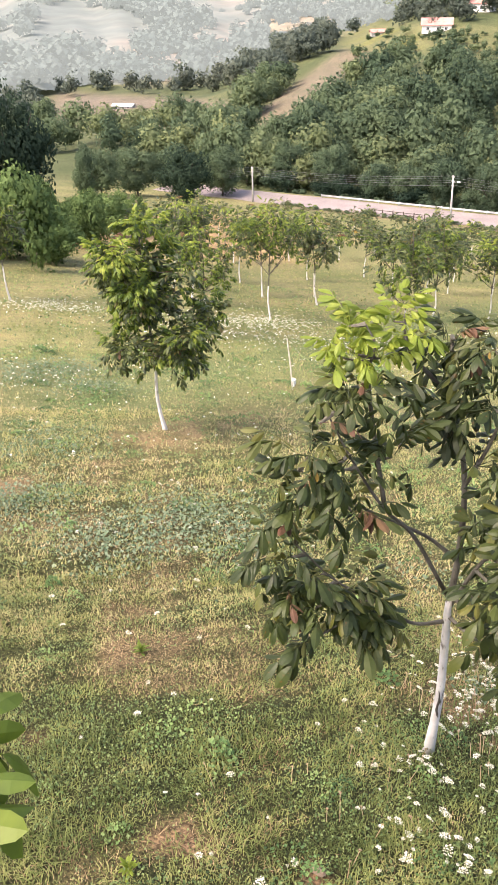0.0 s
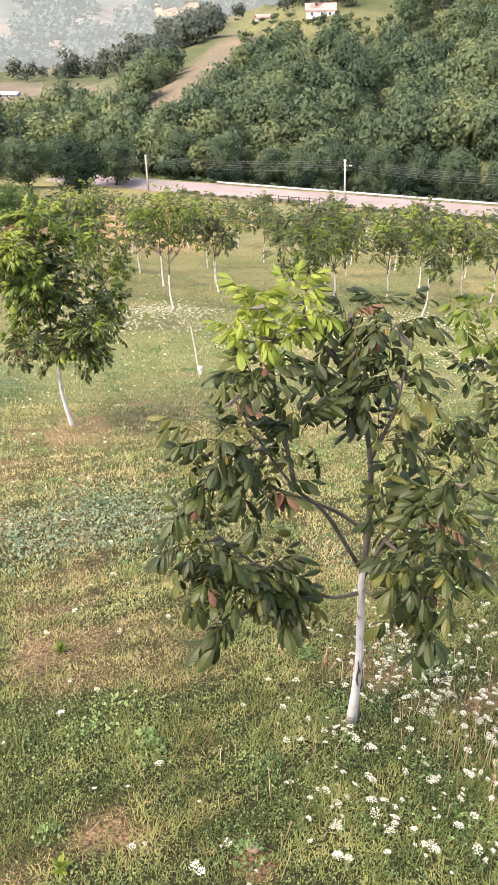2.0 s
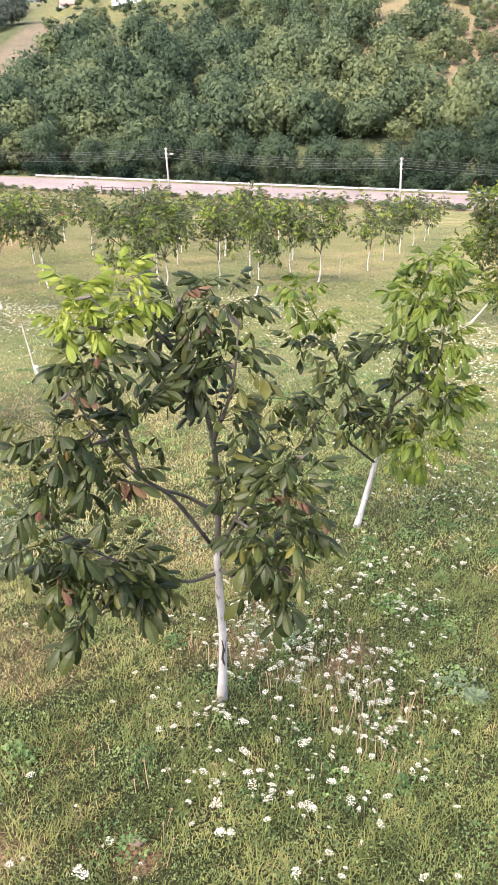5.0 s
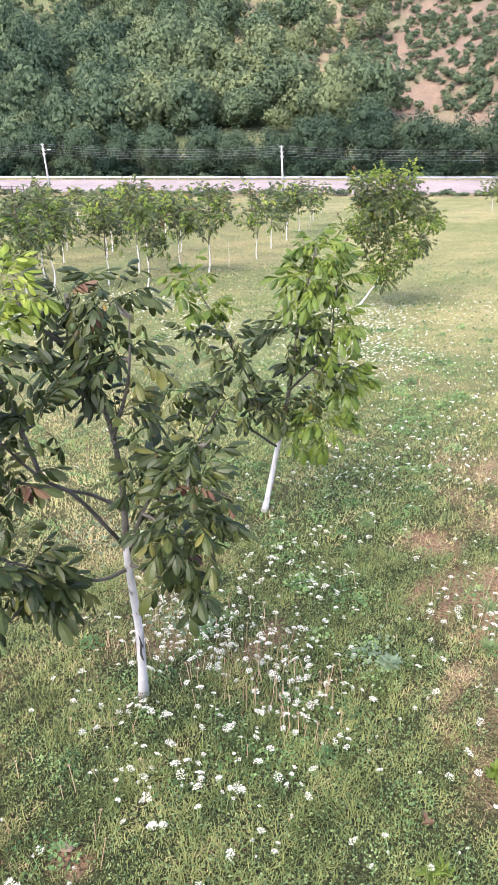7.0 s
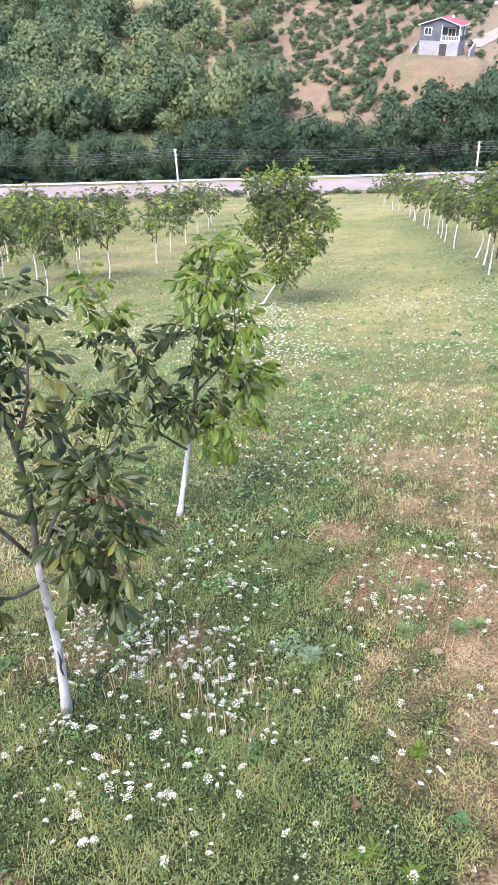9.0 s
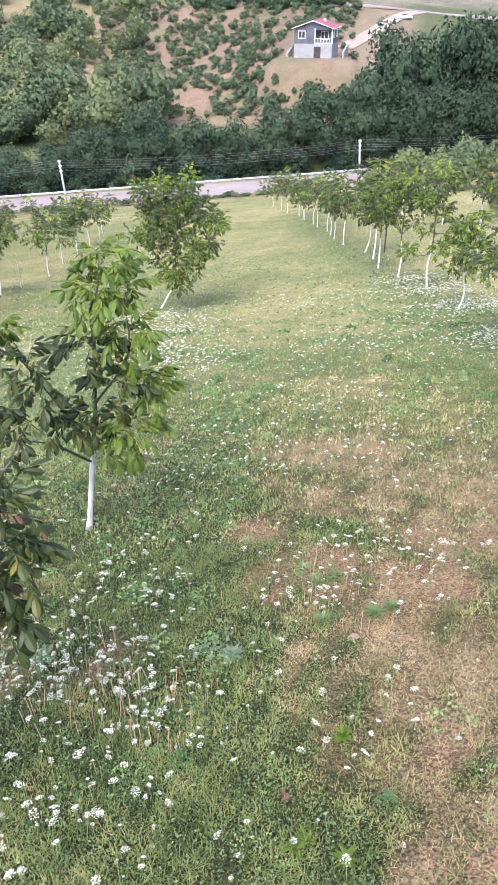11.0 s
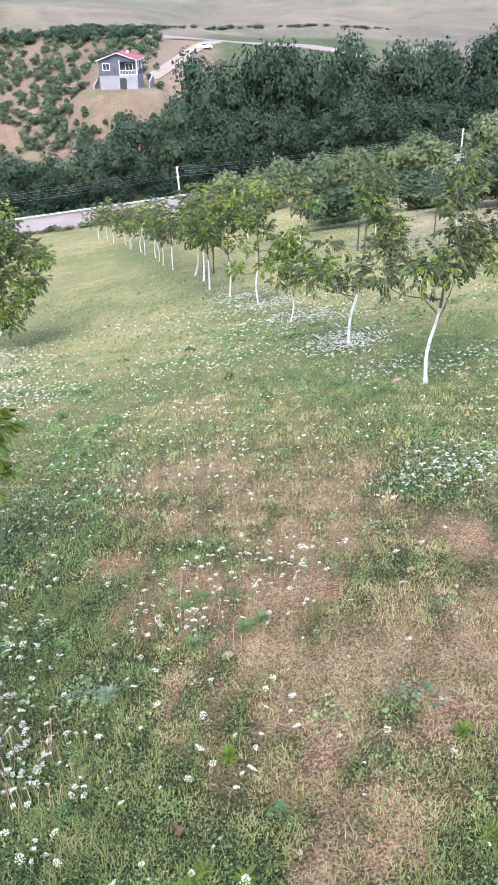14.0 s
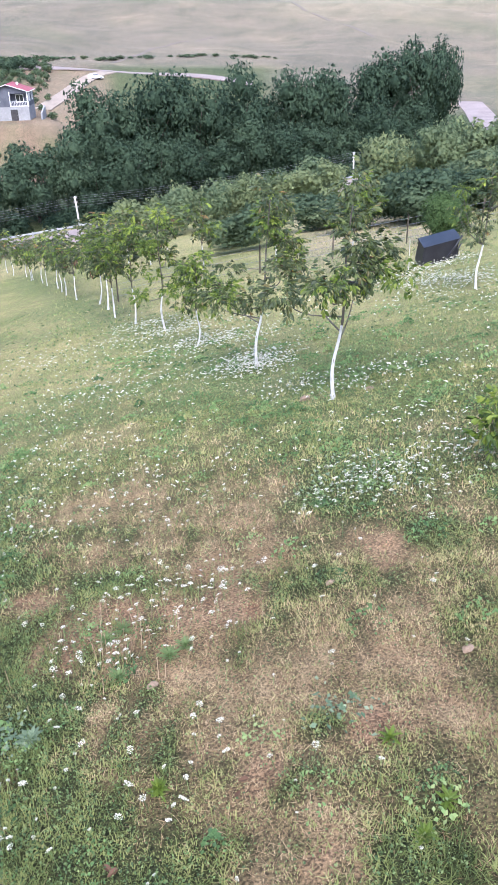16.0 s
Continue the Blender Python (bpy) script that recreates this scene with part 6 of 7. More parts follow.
DRIFT_E = [((-15.4, 16.9), 1.1, 150), ((-14.5, 17.3), 1.0, 130), ((-9.65, 18.6), 1.3, 220), ((-9.37, 20.2), 1.2, 260), ((-9.48, 15.8), 0.9, 110), ((-8.97, 9.62), 0.9, 60), ((-7.5, 17.5), 1.4, 120), ((-11.5, 18.5), 1.5, 150), ((-5.0, 18.5), 1.5, 130), ((-3.6, 14.5), 1.6, 60), ((-2.5, 6.5), 1.6, 60), ((-3.2, 4.6), 0.9, 40), ((-2.4, 3.2), 0.6, 14), ((-1.5, 2.3), 0.5, 10), ((-4.6, 7.8), 1.2, 40)]
near_x, near_y, far_x, far_y = [], [], [], []
for (px, py), rad, n in DRIFT_A + DRIFT_B + DRIFT_C + DRIFT_D + DRIFT_E:
    X_, Y_ = (near_x, near_y) if math.hypot(px, py) < 7.5 else (far_x, far_y)
    n = int(n * (1.0 if px < 1 else 1.25) * (1.15 if px > 4 and math.hypot(px, py) < 7.5 else 0.75 if math.hypot(px, py) < 7.5 else (0.8 if math.hypot(px, py) < 11.5 else 1.8)))
    X_.append(g_.normal(px, rad * 0.75, n)), Y_.append(g_.normal(py, rad * 0.75, n))
wx, wy = wedge(330, 1.8, 9)
near_x.append(wx[wx > -0.8]), near_y.append(wy[wx > -0.8])
wx, wy = wedge(1100, 8, 26)
far_x.append(wx), far_y.append(wy)
near_x, near_y, far_x, far_y = map(np.concatenate, (near_x, near_y, far_x, far_y))
h1, s1_ = umbels(near_x, near_y, g_.uniform(0.05, 0.19, len(near_x)), 0.016 + 0.036 * g_.random(len(near_x)) ** 1.4, True)
h2, s2_ = umbels(far_x, far_y, g_.uniform(0.04, 0.16, len(far_x)), g_.uniform(0.022, 0.045, len(far_x)) * (1 + 0.2 * step(11, 16, np.hypot(far_x, far_y))), False)
single("white_wildflowers", joined([h1, h2]), MAT["petal"], "white flat-topped wild carrot flowers scattered in drifts", "flowers", kind="stuff")
single("flower_stems", joined([s1_, s2_]), MAT["weed"], "thin green flower stems in the meadow", "flower stems", kind="stuff")
bx = np.concatenate([g_.normal(px, rad, n) for (px, py), rad, n in [((0.31, 3.06), 0.22, 60), ((-0.25, 3.75), 0.3, 60), ((1.9, 3.9), 0.35, 50), ((-0.6, 2.6), 0.3, 20), ((5.9, 4.4), 0.4, 60)]])
by = np.concatenate([g_.normal(py, rad, n) for (px, py), rad, n in [((0.31, 3.06), 0.22, 60), ((-0.25, 3.75), 0.3, 60), ((1.9, 3.9), 0.35, 50), ((-0.6, 2.6), 0.3, 20), ((5.9, 4.4), 0.4, 60)]])
h3, s3_ = umbels(bx, by, g_.uniform(0.08, 0.24, len(bx)), g_.uniform(0.010, 0.022, len(bx)), True)
single("seed_heads", joined([h3, s3_]), MAT["seed"], "brown dry seed heads of faded flowers", "seed heads", kind="stuff")


def rosette(at, n, length, mat, label, name, category, upright=0.5, seed=0, slim=0.26):
    """A single leafy weed: arching narrow leaves from one root."""
    r = random.Random(seed)
    x, y = at
    ob = thing(name, on_ground(x, y, 0.01), label, category)
    for i in range(n):
        v, f = leaflet(length * r.uniform(0.7, 1.1), length * slim, *FINE, r.uniform(0.3, 0.8), 0.25)
        part("leaf", (turned(v, i * 2.4, -radians(r.uniform(10, 70) * upright + 12), r.uniform(-.3, .3), (0, 0, 0.01 + 0.05 * r.random())), f), mat, ob)
    return ob


rosette((1.02, 3.40), 34, 0.085, MAT["weed_grey"], "grey-green mullein rosette with pale soft leaves", "mullein_plant", "plant", 1.0, 1, 0.34)
rosette((-0.17, 3.99), 26, 0.08, MAT["weed_grey"], "grey-green mullein rosette among flowers", "mullein_plant", "plant", 1.0, 2, 0.34)
for k, p in enumerate(((2.07, 3.46), (2.20, 3.46), (1.86, 4.00), (2.02, 4.03), (1.70, 3.51), (1.29, 5.59), (1.04, 5.03))):
    rosette(p, 54, 0.085, MAT["weed"], "feathery light green fennel tuft on dry soil", "feathery_weed", "plant", 1.1, 10 + k, 0.085)
for k, p in enumerate(((1.35, 2.41), (0.92, 1.84), (0.85, 1.82), (1.05, 1.70), (-1.55, 1.64), (-2.54, 3.21), (2.05, 1.23), (2.41, 1.78), (1.35, 2.42), (2.27, 1.29))):
    rosette(p, 22, 0.062, MAT["leaf_green" if k != 4 else "leaf_new"], "small bright green broad-leaved seedling in grass", "seedling", "plant", 1.3, 30 + k)
for k, (p, s) in enumerate((((1.82, 3.27), 0.042), ((3.30, 1.96), 0.045), ((6.84, 7.45), 0.09), ((7.58, 6.90), 0.07), ((-0.80, 2.09), 0.04), ((3.40, 3.28), 0.04))):
    st, sf = tube([(-s, 0, 0), (-s * 0.6, 0.1 * s, 0.1 * s), (0, 0, 0.15 * s), (s * 0.7, 0, 0.05 * s), (s, 0, 0)], [s * 0.15, s * 0.45, s * 0.55, s * 0.45, s * 0.12], 7, True, 0.12)
    single("stone", (st, sf), MAT["stone"], "small angular brownish stone lying on dry soil", "stone", at=on_ground(*p, -0.015), group="stones in the meadow")
for k, p in enumerate(((0.89, 2.11), (0.92, 2.11), (1.64, 2.08), (1.67, 2.14))):
    v, f = leaflet(0.06, 0.03, *FINE, -0.2, -0.5)
    single("fallen_leaf", (turned(v, k * 1.9, -0.05, 0.15, (0, 0, 0)), f), MAT["leaf_dead"], "curled brown fallen walnut leaf on grass", "leaf", at=on_ground(*p, -0.04), group="fallen leaves")


# ---------------------------------------------------------------- houses
def window(parent, x, y, z, w, h, turn=0.0):
    """A white-framed window on a wall that faces -y (or +x when turned)."""
    m = pose(x, y, z, 0, 0, turn)
    fr = 0.13
    pieces = [box(0, -0.03, h / 2 - fr / 2, w, 0.14, fr), box(0, -0.03, -h / 2 + fr / 2, w, 0.14, fr), box(-w / 2 + fr / 2, -0.03, 0, fr, 0.14, h - 2 * fr), box(w / 2 - fr / 2, -0.03, 0, fr, 0.14, h - 2 * fr), box(0, -0.025, 0, fr * 0.6, 0.1, h - 2 * fr)]
    ob = part("window", joined(pieces), MAT["white"], parent, m=m)
    part("pane", box(0, 0.0, 0, w - 2 * fr, 0.03, h - 2 * fr), MAT["glass"], ob)
    return ob


def slope_roof(w, d, rise, over, thick, z0):
    """A gable roof whose ridge runs along y, as two thick slopes."""
    hw, hd = w / 2 + over, d / 2 + over
    drop = rise * over / (w / 2)
    out = []
    for sx in (-1, 1):
        v = np.array([(0, -hd, rise), (0, hd, rise), (sx * hw, hd, -drop), (sx * hw, -hd, -drop)], float) + (0, 0, z0)
        v = np.r_[v, v + (0, 0, thick)]
        f = [(0, 1, 2), (0, 2, 3), (4, 6, 5), (4, 7, 6), (0, 3, 7), (0, 7, 4), (1, 5, 6), (1, 6, 2), (3, 2, 6), (3, 6, 7), (0, 4, 5), (0, 5, 1)]
        out.append((v, np.array(f)))
    return out


def gable_wall(w, d, z0, rise, y):
    v = np.array([(-w / 2, y, z0), (w / 2, y, z0), (0, y, z0 + rise)], float)
    v = np.r_[v, v + (0, 0.25 * (1 if y < 0 else -1), 0)]
    return v, np.array([(0, 1, 2), (3, 5, 4), (0, 2, 5), (0, 5, 3), (1, 4, 5), (1, 5, 2), (0, 3, 4), (0, 4, 1)])


hx, hy, hz = HOUSE_PAD
W_, D_, L_, U_ = 8.3, 7.0, 2.9, 3.0
house = thing("house", (hx + 2.2, hy + 3.2, hz - 0.15), "two-storey house, pale plaster below, slate-blue cladding above, red roof", "house", turn=-34)
part("lower_wall", joined([box(0, 0, L_ / 2, W_, D_, L_)]), MAT["render_grey"], house, "pale plastered ground floor")
bx0 = 0.3                                             # the balcony recess begins here
part("upper_wall", joined([box(-W_ / 4 + bx0 / 2, 0, L_ + U_ / 2, W_ / 2 + bx0, D_ - 0.06, U_), box(W_ / 4 + bx0 / 2, 0.75, L_ + U_ / 2, W_ / 2 - bx0, D_ - 1.56, U_),
                           box(W_ / 4 + bx0 / 2, -D_ / 2 + 0.8, L_ + U_ - 0.2, W_ / 2 - bx0, 1.5, 0.4), gable_wall(W_, D_, L_ + U_, 1.35, -D_ / 2 + 0.03), gable_wall(W_, D_, L_ + U_, 1.35, D_ / 2 - 0.03)]), MAT["slate"], house, "slate-blue clad upper storey")
for shape in slope_roof(W_, D_, 1.35, 0.45, 0.14, L_ + U_ + 0.02):
    part("roof_slope", shape, MAT["roof"], house, "red roof slope")
hw = W_ / 2 + 0.45
for sx in (-1, 1):
    a_ = np.array([0, -D_ / 2 - 0.48, L_ + U_ + 1.40]), np.array([sx * hw, -D_ / 2 - 0.48, L_ + U_ - 0.1])
    part("bargeboard", tube(a_, 0.075, 4), MAT["white"], house, "white bargeboard")
    part("eave_board", tube([(sx * hw, -D_ / 2 - 0.45, L_ + U_ - 0.1), (sx * hw, D_ / 2 + 0.45, L_ + U_ - 0.1)], 0.09, 4), MAT["white"], house)
dish_v, dish_f = tube([(0, 0, 0), (0, -0.03, 0), (0, -0.10, 0), (0, -0.18, 0)], [0.04, 0.14, 0.24, 0.29], 14)
dish = part("satellite_dish", (turned(dish_v, 0.2, 0, -0.5, (1.9, -0.9, L_ + U_ + 1.35)), dish_f), MAT["white"], house, "white satellite dish")
part("dish_mast", tube([(1.9, -0.85, L_ + U_ + 0.75), (1.9, -0.85, L_ + U_ + 1.35)], 0.035, 6), MAT["zinc"], dish)
window(house, -2.5, -D_ / 2 - 0.0, L_ + 1.75, 1.6, 1.5)
window(house, 2.2, -D_ / 2 + 1.5, L_ + 1.55, 1.7, 1.6)
window(house, W_ / 2 + 0.02, -1.6, L_ + 1.75, 1.1, 1.5, 90)
window(house, W_ / 2 + 0.02, 1.6, L_ + 1.75, 1.1, 1.5, 90)
for px in (bx0 + 0.06, W_ / 2 - 0.1):
    part("balcony_post", box(px, -D_ / 2 + 0.1, L_ + U_ / 2, 0.16, 0.16, U_), MAT["white"], house)
part("balcony_rail", joined([box(W_ / 4 + bx0 / 2, -D_ / 2 + 0.08, L_ + 1.0, W_ / 2 - bx0, 0.08, 0.09), box(W_ / 4 + bx0 / 2, -D_ / 2 + 0.08, L_ + 0.12, W_ / 2 - bx0, 0.1, 0.16), *[box(bx0 + 0.3 + 0.33 * i, -D_ / 2 + 0.08, L_ + 0.55, 0.05, 0.05, 0.85) for i in range(12)]]), MAT["white"], house, "white balcony rail")
dr = part("door", box(0.95, -D_ / 2 - 0.02, 1.2, 1.5, 0.12, 2.35), MAT["door"], house, "dark ground-floor door")
part("handle", box(1.5, -D_ / 2 - 0.11, 1.15, 0.1, 0.06, 0.05), MAT["zinc"], dr)
part("corner_board", box(W_ / 2 + 0.02, -D_ / 2 - 0.02, L_ + U_ / 2, 0.16, 0.16, U_), MAT["white"], house)
v_, f_ = box(0, 0, 0, 0.35, 5.0, 2.2)
v_[:, 2] += np.where(v_[:, 1] < 0, -0.55, 0.55) + 0.9
part("ramp_wall", (v_ + (W_ / 2 + 2.4, -0.5, 0), f_), MAT["render_grey"], house, "sloping retaining wall")
part("ramp_wall", (v_ * (1, 0.8, 0.8) + (-W_ / 2 - 1.6, -1.2, -0.2), f_), MAT["render_grey"], house, "sloping retaining wall")


def far_house(az, d, w, dp, h, rise, wall, roof, turn, label):
    x, y, z = spot(az, d)
    ob = thing("house", (x, y, z - 0.5), label, "house", turn=turn)
    part("wall", joined([box(0, 0, h / 2, w, dp, h), ]), MAT[wall], ob)
    v, f = joined([gable_wall(dp, w, h, rise, -w / 2 + 0.1), gable_wall(dp, w, h, rise, w / 2 - 0.1)])
    part("gable", (np.c_[v[:, 1], v[:, 0], v[:, 2]], f[:, ::-1]), MAT[wall], ob)
    for v, f in slope_roof(dp, w, rise, 0.5, 0.2, h + 0.02):
        part("roof_slope", (np.c_[v[:, 1], v[:, 0], v[:, 2]], f[:, ::-1]), MAT[roof], ob)
    for k in (-0.3, 0.05, 0.32):
        window(ob, k * w, -dp / 2 - 0.03, h * 0.55, 1.1, 1.2)
    return ob


far_house(-13.9, range_for(-13.9, -2.6), 10, 7, 2.7, 1.9, "white", "roof_pale", 14, "white single-storey farmhouse with a pink tiled roof")
far_house(-17.6, range_for(-17.6, -2.9), 6, 4, 2.0, 1.0, "concrete", "roof_pale", 30, "low weathered shed with a rusty roof beside a farmhouse")
far_house(-11.2, range_for(-11.2, -1.55), 8, 6, 3.4, 1.5, "white", "roof_pale", -10, "small white house among trees on the hill")
far_house(-34.4, 330, 8, 4, 1.4, 0.5, "concrete", "white", 10, "low pale shed at the edge of a brown field")


# ---------------------------------------------------------------- the upper road, driveway and car
def lane(points, width, mat, name, label, lift=0.12):
    """A strip of road laid on the far slope along bearings and angles of rise."""
    p = []
    for az, rise in smooth_path([(a_, r_2, 0) for a_, r_2 in points], 60)[:, :2]:
        d = range_for(az, rise)
        p.append((d * math.sin(radians(az)), d * math.cos(radians(az))))
    p = np.array(p)
    t = np.gradient(p, axis=0)
    t /= np.linalg.norm(t, axis=1)[:, None]
    nrm = np.c_[-t[:, 1], t[:, 0]]
    out = []
    for s in (0.5, -0.5):
        q = p + nrm * width * s
        out.append(np.c_[q, np.maximum(height(q[:, 0], q[:, 1]), height(p[:, 0], p[:, 1]) - 0.1) + lift])
    return single(name, strip(*out), mat, label, "road", kind="structure")


lane([(12, -2.2), (17.3, -2.56), (22, -2.8), (27, -3.08), (32.3, -3.48), (38, -4.25)], 6.0, MAT["road"], "upper_road", "pale gravel road across the hillside fields")
lane([(24.0, -5.3), (25.2, -4.7), (26.4, -4.05), (27.6, -3.5), (28.6, -3.25)], 4.0, MAT["land_track"], "driveway", "sandy driveway from the house to the road", 0.05)
lane([(52.3, -5.5), (52.9, -6.1), (53.6, -6.9), (55.2, -7.9), (58, -8.6)], 7.5, MAT["road"], "side_road", "pale bend of road beyond dark trees")
lane([(-37.2, -2.6), (-36.0, -3.4), (-35.4, -4.1), (-36.6, -4.55)], 5.0, MAT["land_track"], "hill_track", "pale track climbing a distant hillside")


lane([(37.2, 0.9), (41.5, -0.25), (44.5, -1.1), (46.0, -1.75)], 2.2, MAT["path_soil"], "field_path", "faint path across a pale hillside field", 0.06)
lane([(28.8, -2.55), (32.8, -1.75), (36.3, -1.2)], 2.0, MAT["path_soil"], "field_path", "faint path across a pale hillside field", 0.06)


def small_car(az, rise, turn):
    d = range_for(az, rise)
    x, y = d * math.sin(radians(az)), d * math.cos(radians(az))
    ob = thing("car", (x, y, float(height(x, y)) + 0.02), "small white hatchback car parked at the road junction", "car", turn=turn)
    prof = [(-2.1, 0.35), (-2.12, 0.75), (-1.95, 1.0), (-1.2, 1.05), (0.9, 1.0), (1.9, 0.85), (2.08, 0.6), (2.05, 0.35)]
    cab = [(-1.9, 1.0), (-1.45, 1.48), (-0.2, 1.52), (0.4, 1.40), (1.05, 0.98)]

    def slab(pts, half, taper=0.0):
        n = len(pts)
        zs = [p[1] for p in pts]
        lo, hi = min(zs), max(zs)
        v = [(px, sy * half * (1 - taper * (pz - lo) / (hi - lo)), pz) for sy in (-1, 1) for px, pz in pts]
        f = [(0, i + 1, i) for i in range(1, n - 1)] + [(n, n + i, n + i + 1) for i in range(1, n - 1)]
        for i in range(n):
            k = (i + 1) % n
            f += [(i, k, n + k), (i, n + k, n + i)]
        return np.array(v, float), np.array(f)
    part("body", slab(prof, 0.84), MAT["carpaint"], ob)
    part("cabin", slab(cab, 0.78, 0.18), MAT["carpaint"], ob)
    for sy in (-1, 1):
        part("side_window", box(-0.4, sy * 0.735, 1.23, 1.7, 0.04, 0.3), MAT["glass"], ob)
        part("headlight", box(1.98, sy * 0.6, 0.72, 0.12, 0.3, 0.14), MAT["insulator"], ob)
    part("windscreen", (lambda s: (turned(s[0], 0, 0.92, 0, (0.76, 0, 1.22)), s[1]))(box(0, 0, 0, 0.5, 1.25, 0.03)), MAT["glass"], ob)
    for wx_ in (-1.3, 1.3):
        for sy in (-1, 1):
            tyre = part("wheel", tube([(wx_, sy * 0.72, 0.31), (wx_, sy * 0.88, 0.31)], 0.31, 14), MAT["rubber"], ob)
            part("rim", tube([(wx_, sy * 0.80, 0.31), (wx_, sy * 0.895, 0.31)], 0.19, 10), MAT["zinc"], tyre)
    return ob


small_car(27.7, -3.72, -8)


# ---------------------------------------------------------------- clipped bush, black transport box and fence
def round_bush(x, y, h, w, seed):
    v, f, nr_ = crown_shape(seed, 9000, 22, 0.035, 0.9, 0.07)
    lo, hi = v.min(0), v.max(0)
    v = (v - (lo + hi) / 2) / (hi - lo)
    r = np.linalg.norm(v, axis=1)[:, None]
    v = v * (0.55 + 0.45 * 0.5 / np.maximum(r, 0.12)) * 0.95
    ob = thing("round_bush", on_ground(x, y, 0.1), "dense rounded dark green bush behind a black box", "bush")
    part("stem", tube([(0, 0, 0), (0.02, 0, h * 0.5)], [0.06, 0.03], 6), MAT["bark_dark"], ob)
    part("foliage", ((v + (0, 0, 0.5)) * (w, w, h), f), MAT["hedge"], ob, smooth=True, tint=np.full(len(v), 0.15), normals=nr_)


round_bush(23.6, 18.6, 1.95, 2.0, 61)
bxx, byy = 18.75, 15.0
tray = thing("transport_box", on_ground(bxx, byy, 0.05), "tilted black steel tractor transport box in the grass", "trailer box", turn=-38)


tilt = np.array(Euler((radians(4), radians(-14), 0)).to_matrix())
for nm, shape in (("floor_plate", box(0, 0, 0.14, 1.25, 1.0, 0.06)), ("front_plate", box(0, -0.5, 0.46, 1.25, 0.05, 0.66)), ("rear_plate", box(0, 0.5, 0.46, 1.25, 0.05, 0.66)), ("side_plate", box(-0.61, 0, 0.46, 0.05, 0.96, 0.66)), ("side_plate", box(0.61, 0, 0.46, 0.05, 0.96, 0.66)), ("cover", box(0, 0, 0.815, 1.34, 1.08, 0.05))):
    v, f = shape
    v = v.copy()
    v[:, 0] += 0.38 * (v[:, 2] - 0.1)
    part(nm, ((v @ tilt.T) * 0.82 + (0, 0, 0.05), f), MAT["black"], tray)
part("handle", tube([(0.2, -0.5, 0.25), (0.4, -0.58, 0.62), (0.62, -0.5, 0.95)], 0.03, 6), MAT["black"], tray, "bent steel bar")
part("handle", tube([(0.5, -0.5, 0.28), (0.52, -0.56, 0.58), (0.66, -0.5, 0.83)], 0.026, 6), MAT["black"], tray, "bent steel bar")
for k in (-0.45, 0.45):
    part("foot", box(k, 0, 0.06, 0.1, 0.9, 0.16), MAT["black"], tray)

fence = thing("wire_fence", on_ground(22.3, 21.0, 0.0), "low wire fence on thin grey posts at the orchard's edge", "fence")
fi = fence.matrix_basis.inverted()
fp = []
for k in range(9):
    x, y = 14.5 + 2.3 * k, 27.5 - 1.75 * k
    z = float(height(x, y))
    fp.append((x, y, z))
    part("post", under(tube([(x, y, z - 0.2), (x + 0.02, y, z + 1.15)], 0.03, 6), fi), MAT["bark_dark"], fence)
for hh in (0.25, 0.5, 0.75, 1.0):
    part("wire", under(tube([(x, y, z + hh) for x, y, z in fp], 0.006, 4), fi), MAT["cable"], fence)

# paddock posts by the road
gate = thing("road_fence", on_ground(-36, 128.5, 0), "short weathered post-and-rail fence beside the road", "fence")
gi_ = gate.matrix_basis.inverted()
for k in range(6):
    x, y = -40.5 + 1.9 * k, 130.2 - 0.38 * k
    part("post", under(box(x, y, float(height(x, y)) + 0.55, 0.14, 0.14, 1.4), gi_), MAT["bark_dark"], gate)
for hh in (0.6, 1.05):
    a_, b_ = (-40.5, 130.2), (-31.0, 128.3)
    part("rail", under(tube([(*a_, float(height(*a_)) + hh), (*b_, float(height(*b_)) + hh)], 0.05, 5), gi_), MAT["bark_dark"], gate)


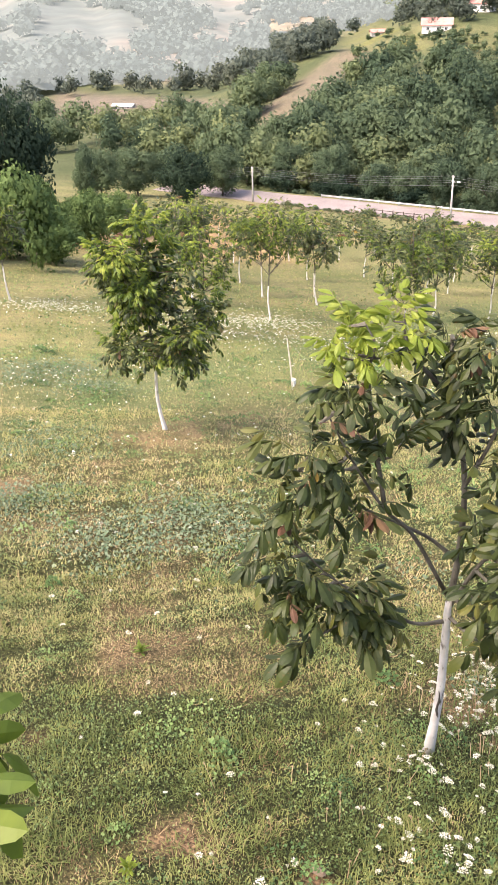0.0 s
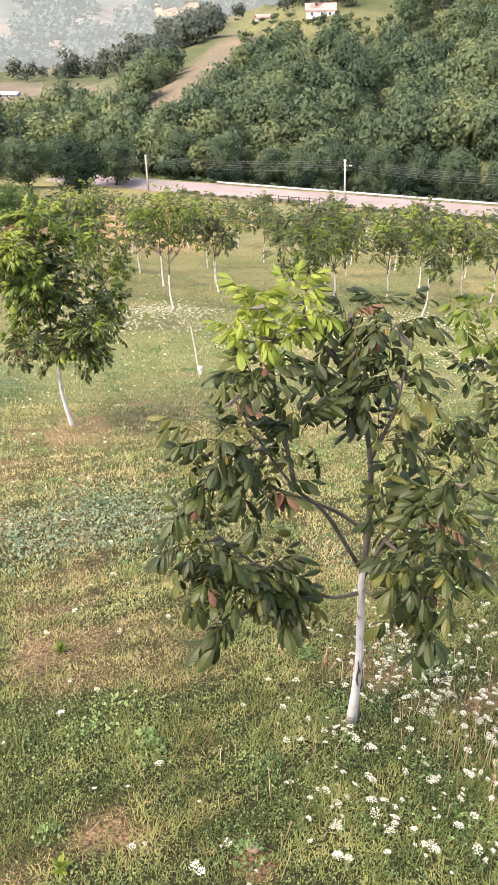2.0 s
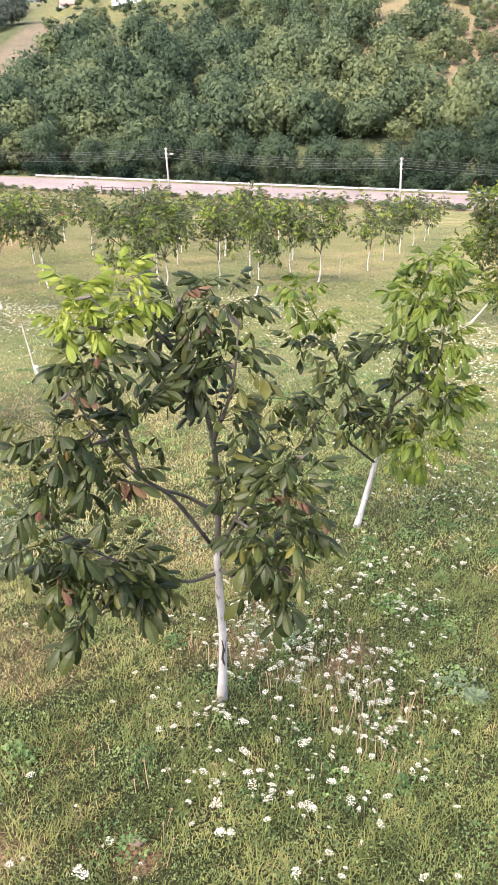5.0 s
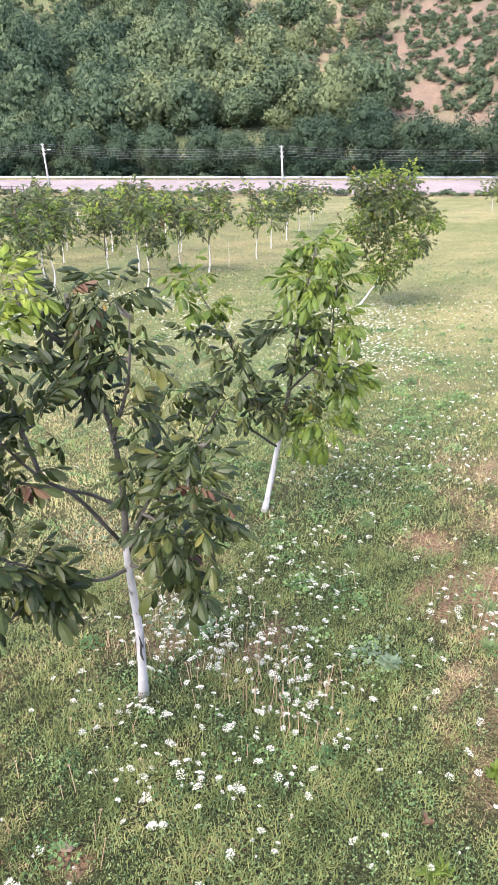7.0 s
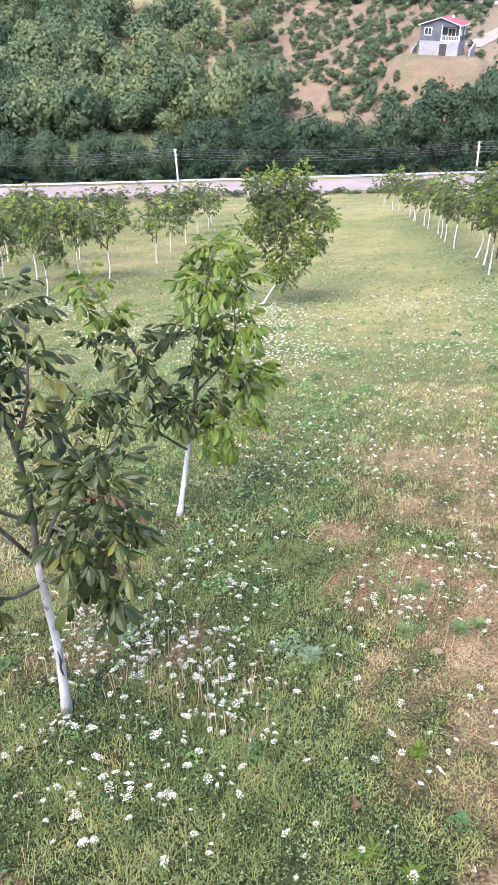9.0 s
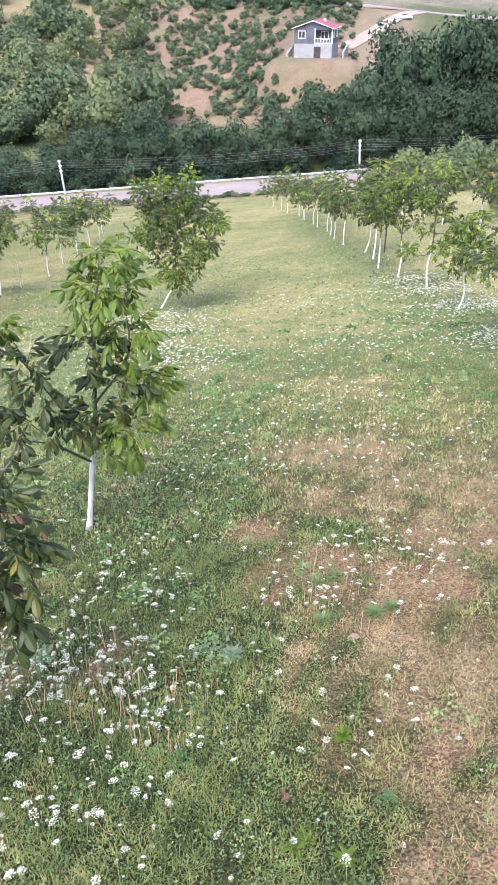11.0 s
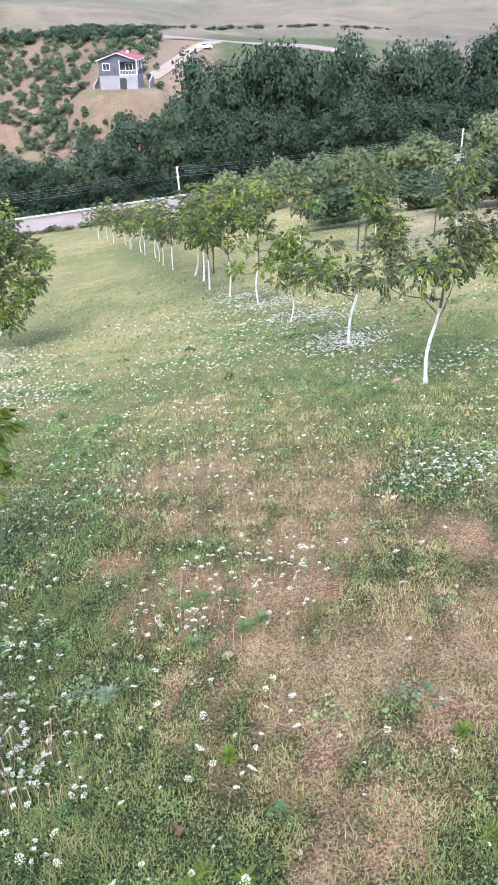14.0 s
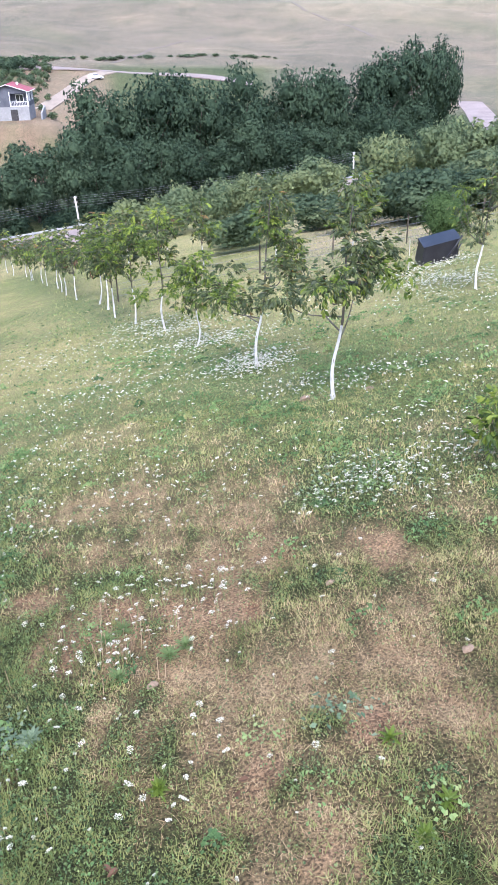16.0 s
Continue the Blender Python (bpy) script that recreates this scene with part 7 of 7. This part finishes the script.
# ---------------------------------------------------------------- hills with mist painted in as glow, far behind everything
def misty_hills():
    m, nt, b = blank("mist_glow_hill", 1.0, 0, 0.0)
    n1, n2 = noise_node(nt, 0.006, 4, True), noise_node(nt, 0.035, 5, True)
    # mist is put into these pale greys and into the emission below
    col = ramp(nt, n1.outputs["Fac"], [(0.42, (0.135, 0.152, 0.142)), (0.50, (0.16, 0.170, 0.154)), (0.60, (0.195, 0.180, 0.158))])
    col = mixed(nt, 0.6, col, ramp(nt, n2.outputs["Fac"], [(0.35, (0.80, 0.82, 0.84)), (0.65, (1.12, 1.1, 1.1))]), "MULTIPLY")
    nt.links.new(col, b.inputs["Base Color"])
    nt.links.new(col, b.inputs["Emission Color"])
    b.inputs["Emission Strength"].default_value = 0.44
    az = np.radians(np.linspace(-60, -15, 90))
    up = np.linspace(0, 1, 26)
    A, Uq = np.meshgrid(az, up)
    d = 480 + 1100 * Uq ** 1.5 + 260 * step(-27, -19, np.degrees(A)) + 25 * waves(A * 18, Uq * 3, 2)
    rise = -5.5 + 2.2 * step(-27, -19, np.degrees(A)) + 0.25 * waves(A * 30, Uq * 0, 5) + Uq * (8.5 + 0.8 * waves(A * 12, Uq * 2, 7))
    place = np.stack([d * np.sin(A), d * np.cos(A), 3 + d * np.tan(np.radians(rise))], -1)
    v = place.reshape(-1, 3)
    k = (np.arange(25)[:, None] * 90 + np.arange(89)[None]).ravel()
    f = np.r_[np.c_[k, k + 1, k + 91], np.c_[k, k + 91, k + 90]]
    hills = single("backdrop", (v, f), m, "distant grey hills behind the valley, pale glow for mist", "hills", kind="structure", smooth=True)
    r = np.random.default_rng(77)
    leaf = MAT["mist_glow_leaf"]
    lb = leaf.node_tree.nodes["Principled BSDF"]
    # pale emission on the leaves stands in for mist before the trees
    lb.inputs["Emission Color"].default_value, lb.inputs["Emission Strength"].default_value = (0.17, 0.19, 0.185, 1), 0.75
    pieces, ways = [], []
    for _ in range(60):
        ci, cj = int(22 * r.random() ** 1.6), r.integers(0, 88)
        for _ in range(int(r.integers(5, 16))):
            i, j = int(np.clip(ci + r.normal(0, 0.8), 0, 24)), int(np.clip(cj + r.normal(0, 2.2), 0, 88))
            p = place[i, j] + (place[i + 1, j] - place[i, j]) * r.random() + (place[i, j + 1] - place[i, j]) * r.random()
            w_ = r.uniform(12, 22) * (1 + i / 25)
            vv, ff, _n = WOOD_SPECK[r.integers(5)]
            ways.append(_n)
            pieces.append((vv * (w_, w_, w_ * 0.9) + p - (0, 0, 0.2 * w_), ff))
    single("misty_woods", joined(pieces), leaf, "grey woods on distant hills, glowing faintly for mist", "woodland", kind="stuff", smooth=True, normals=np.concatenate(ways))


misty_hills()
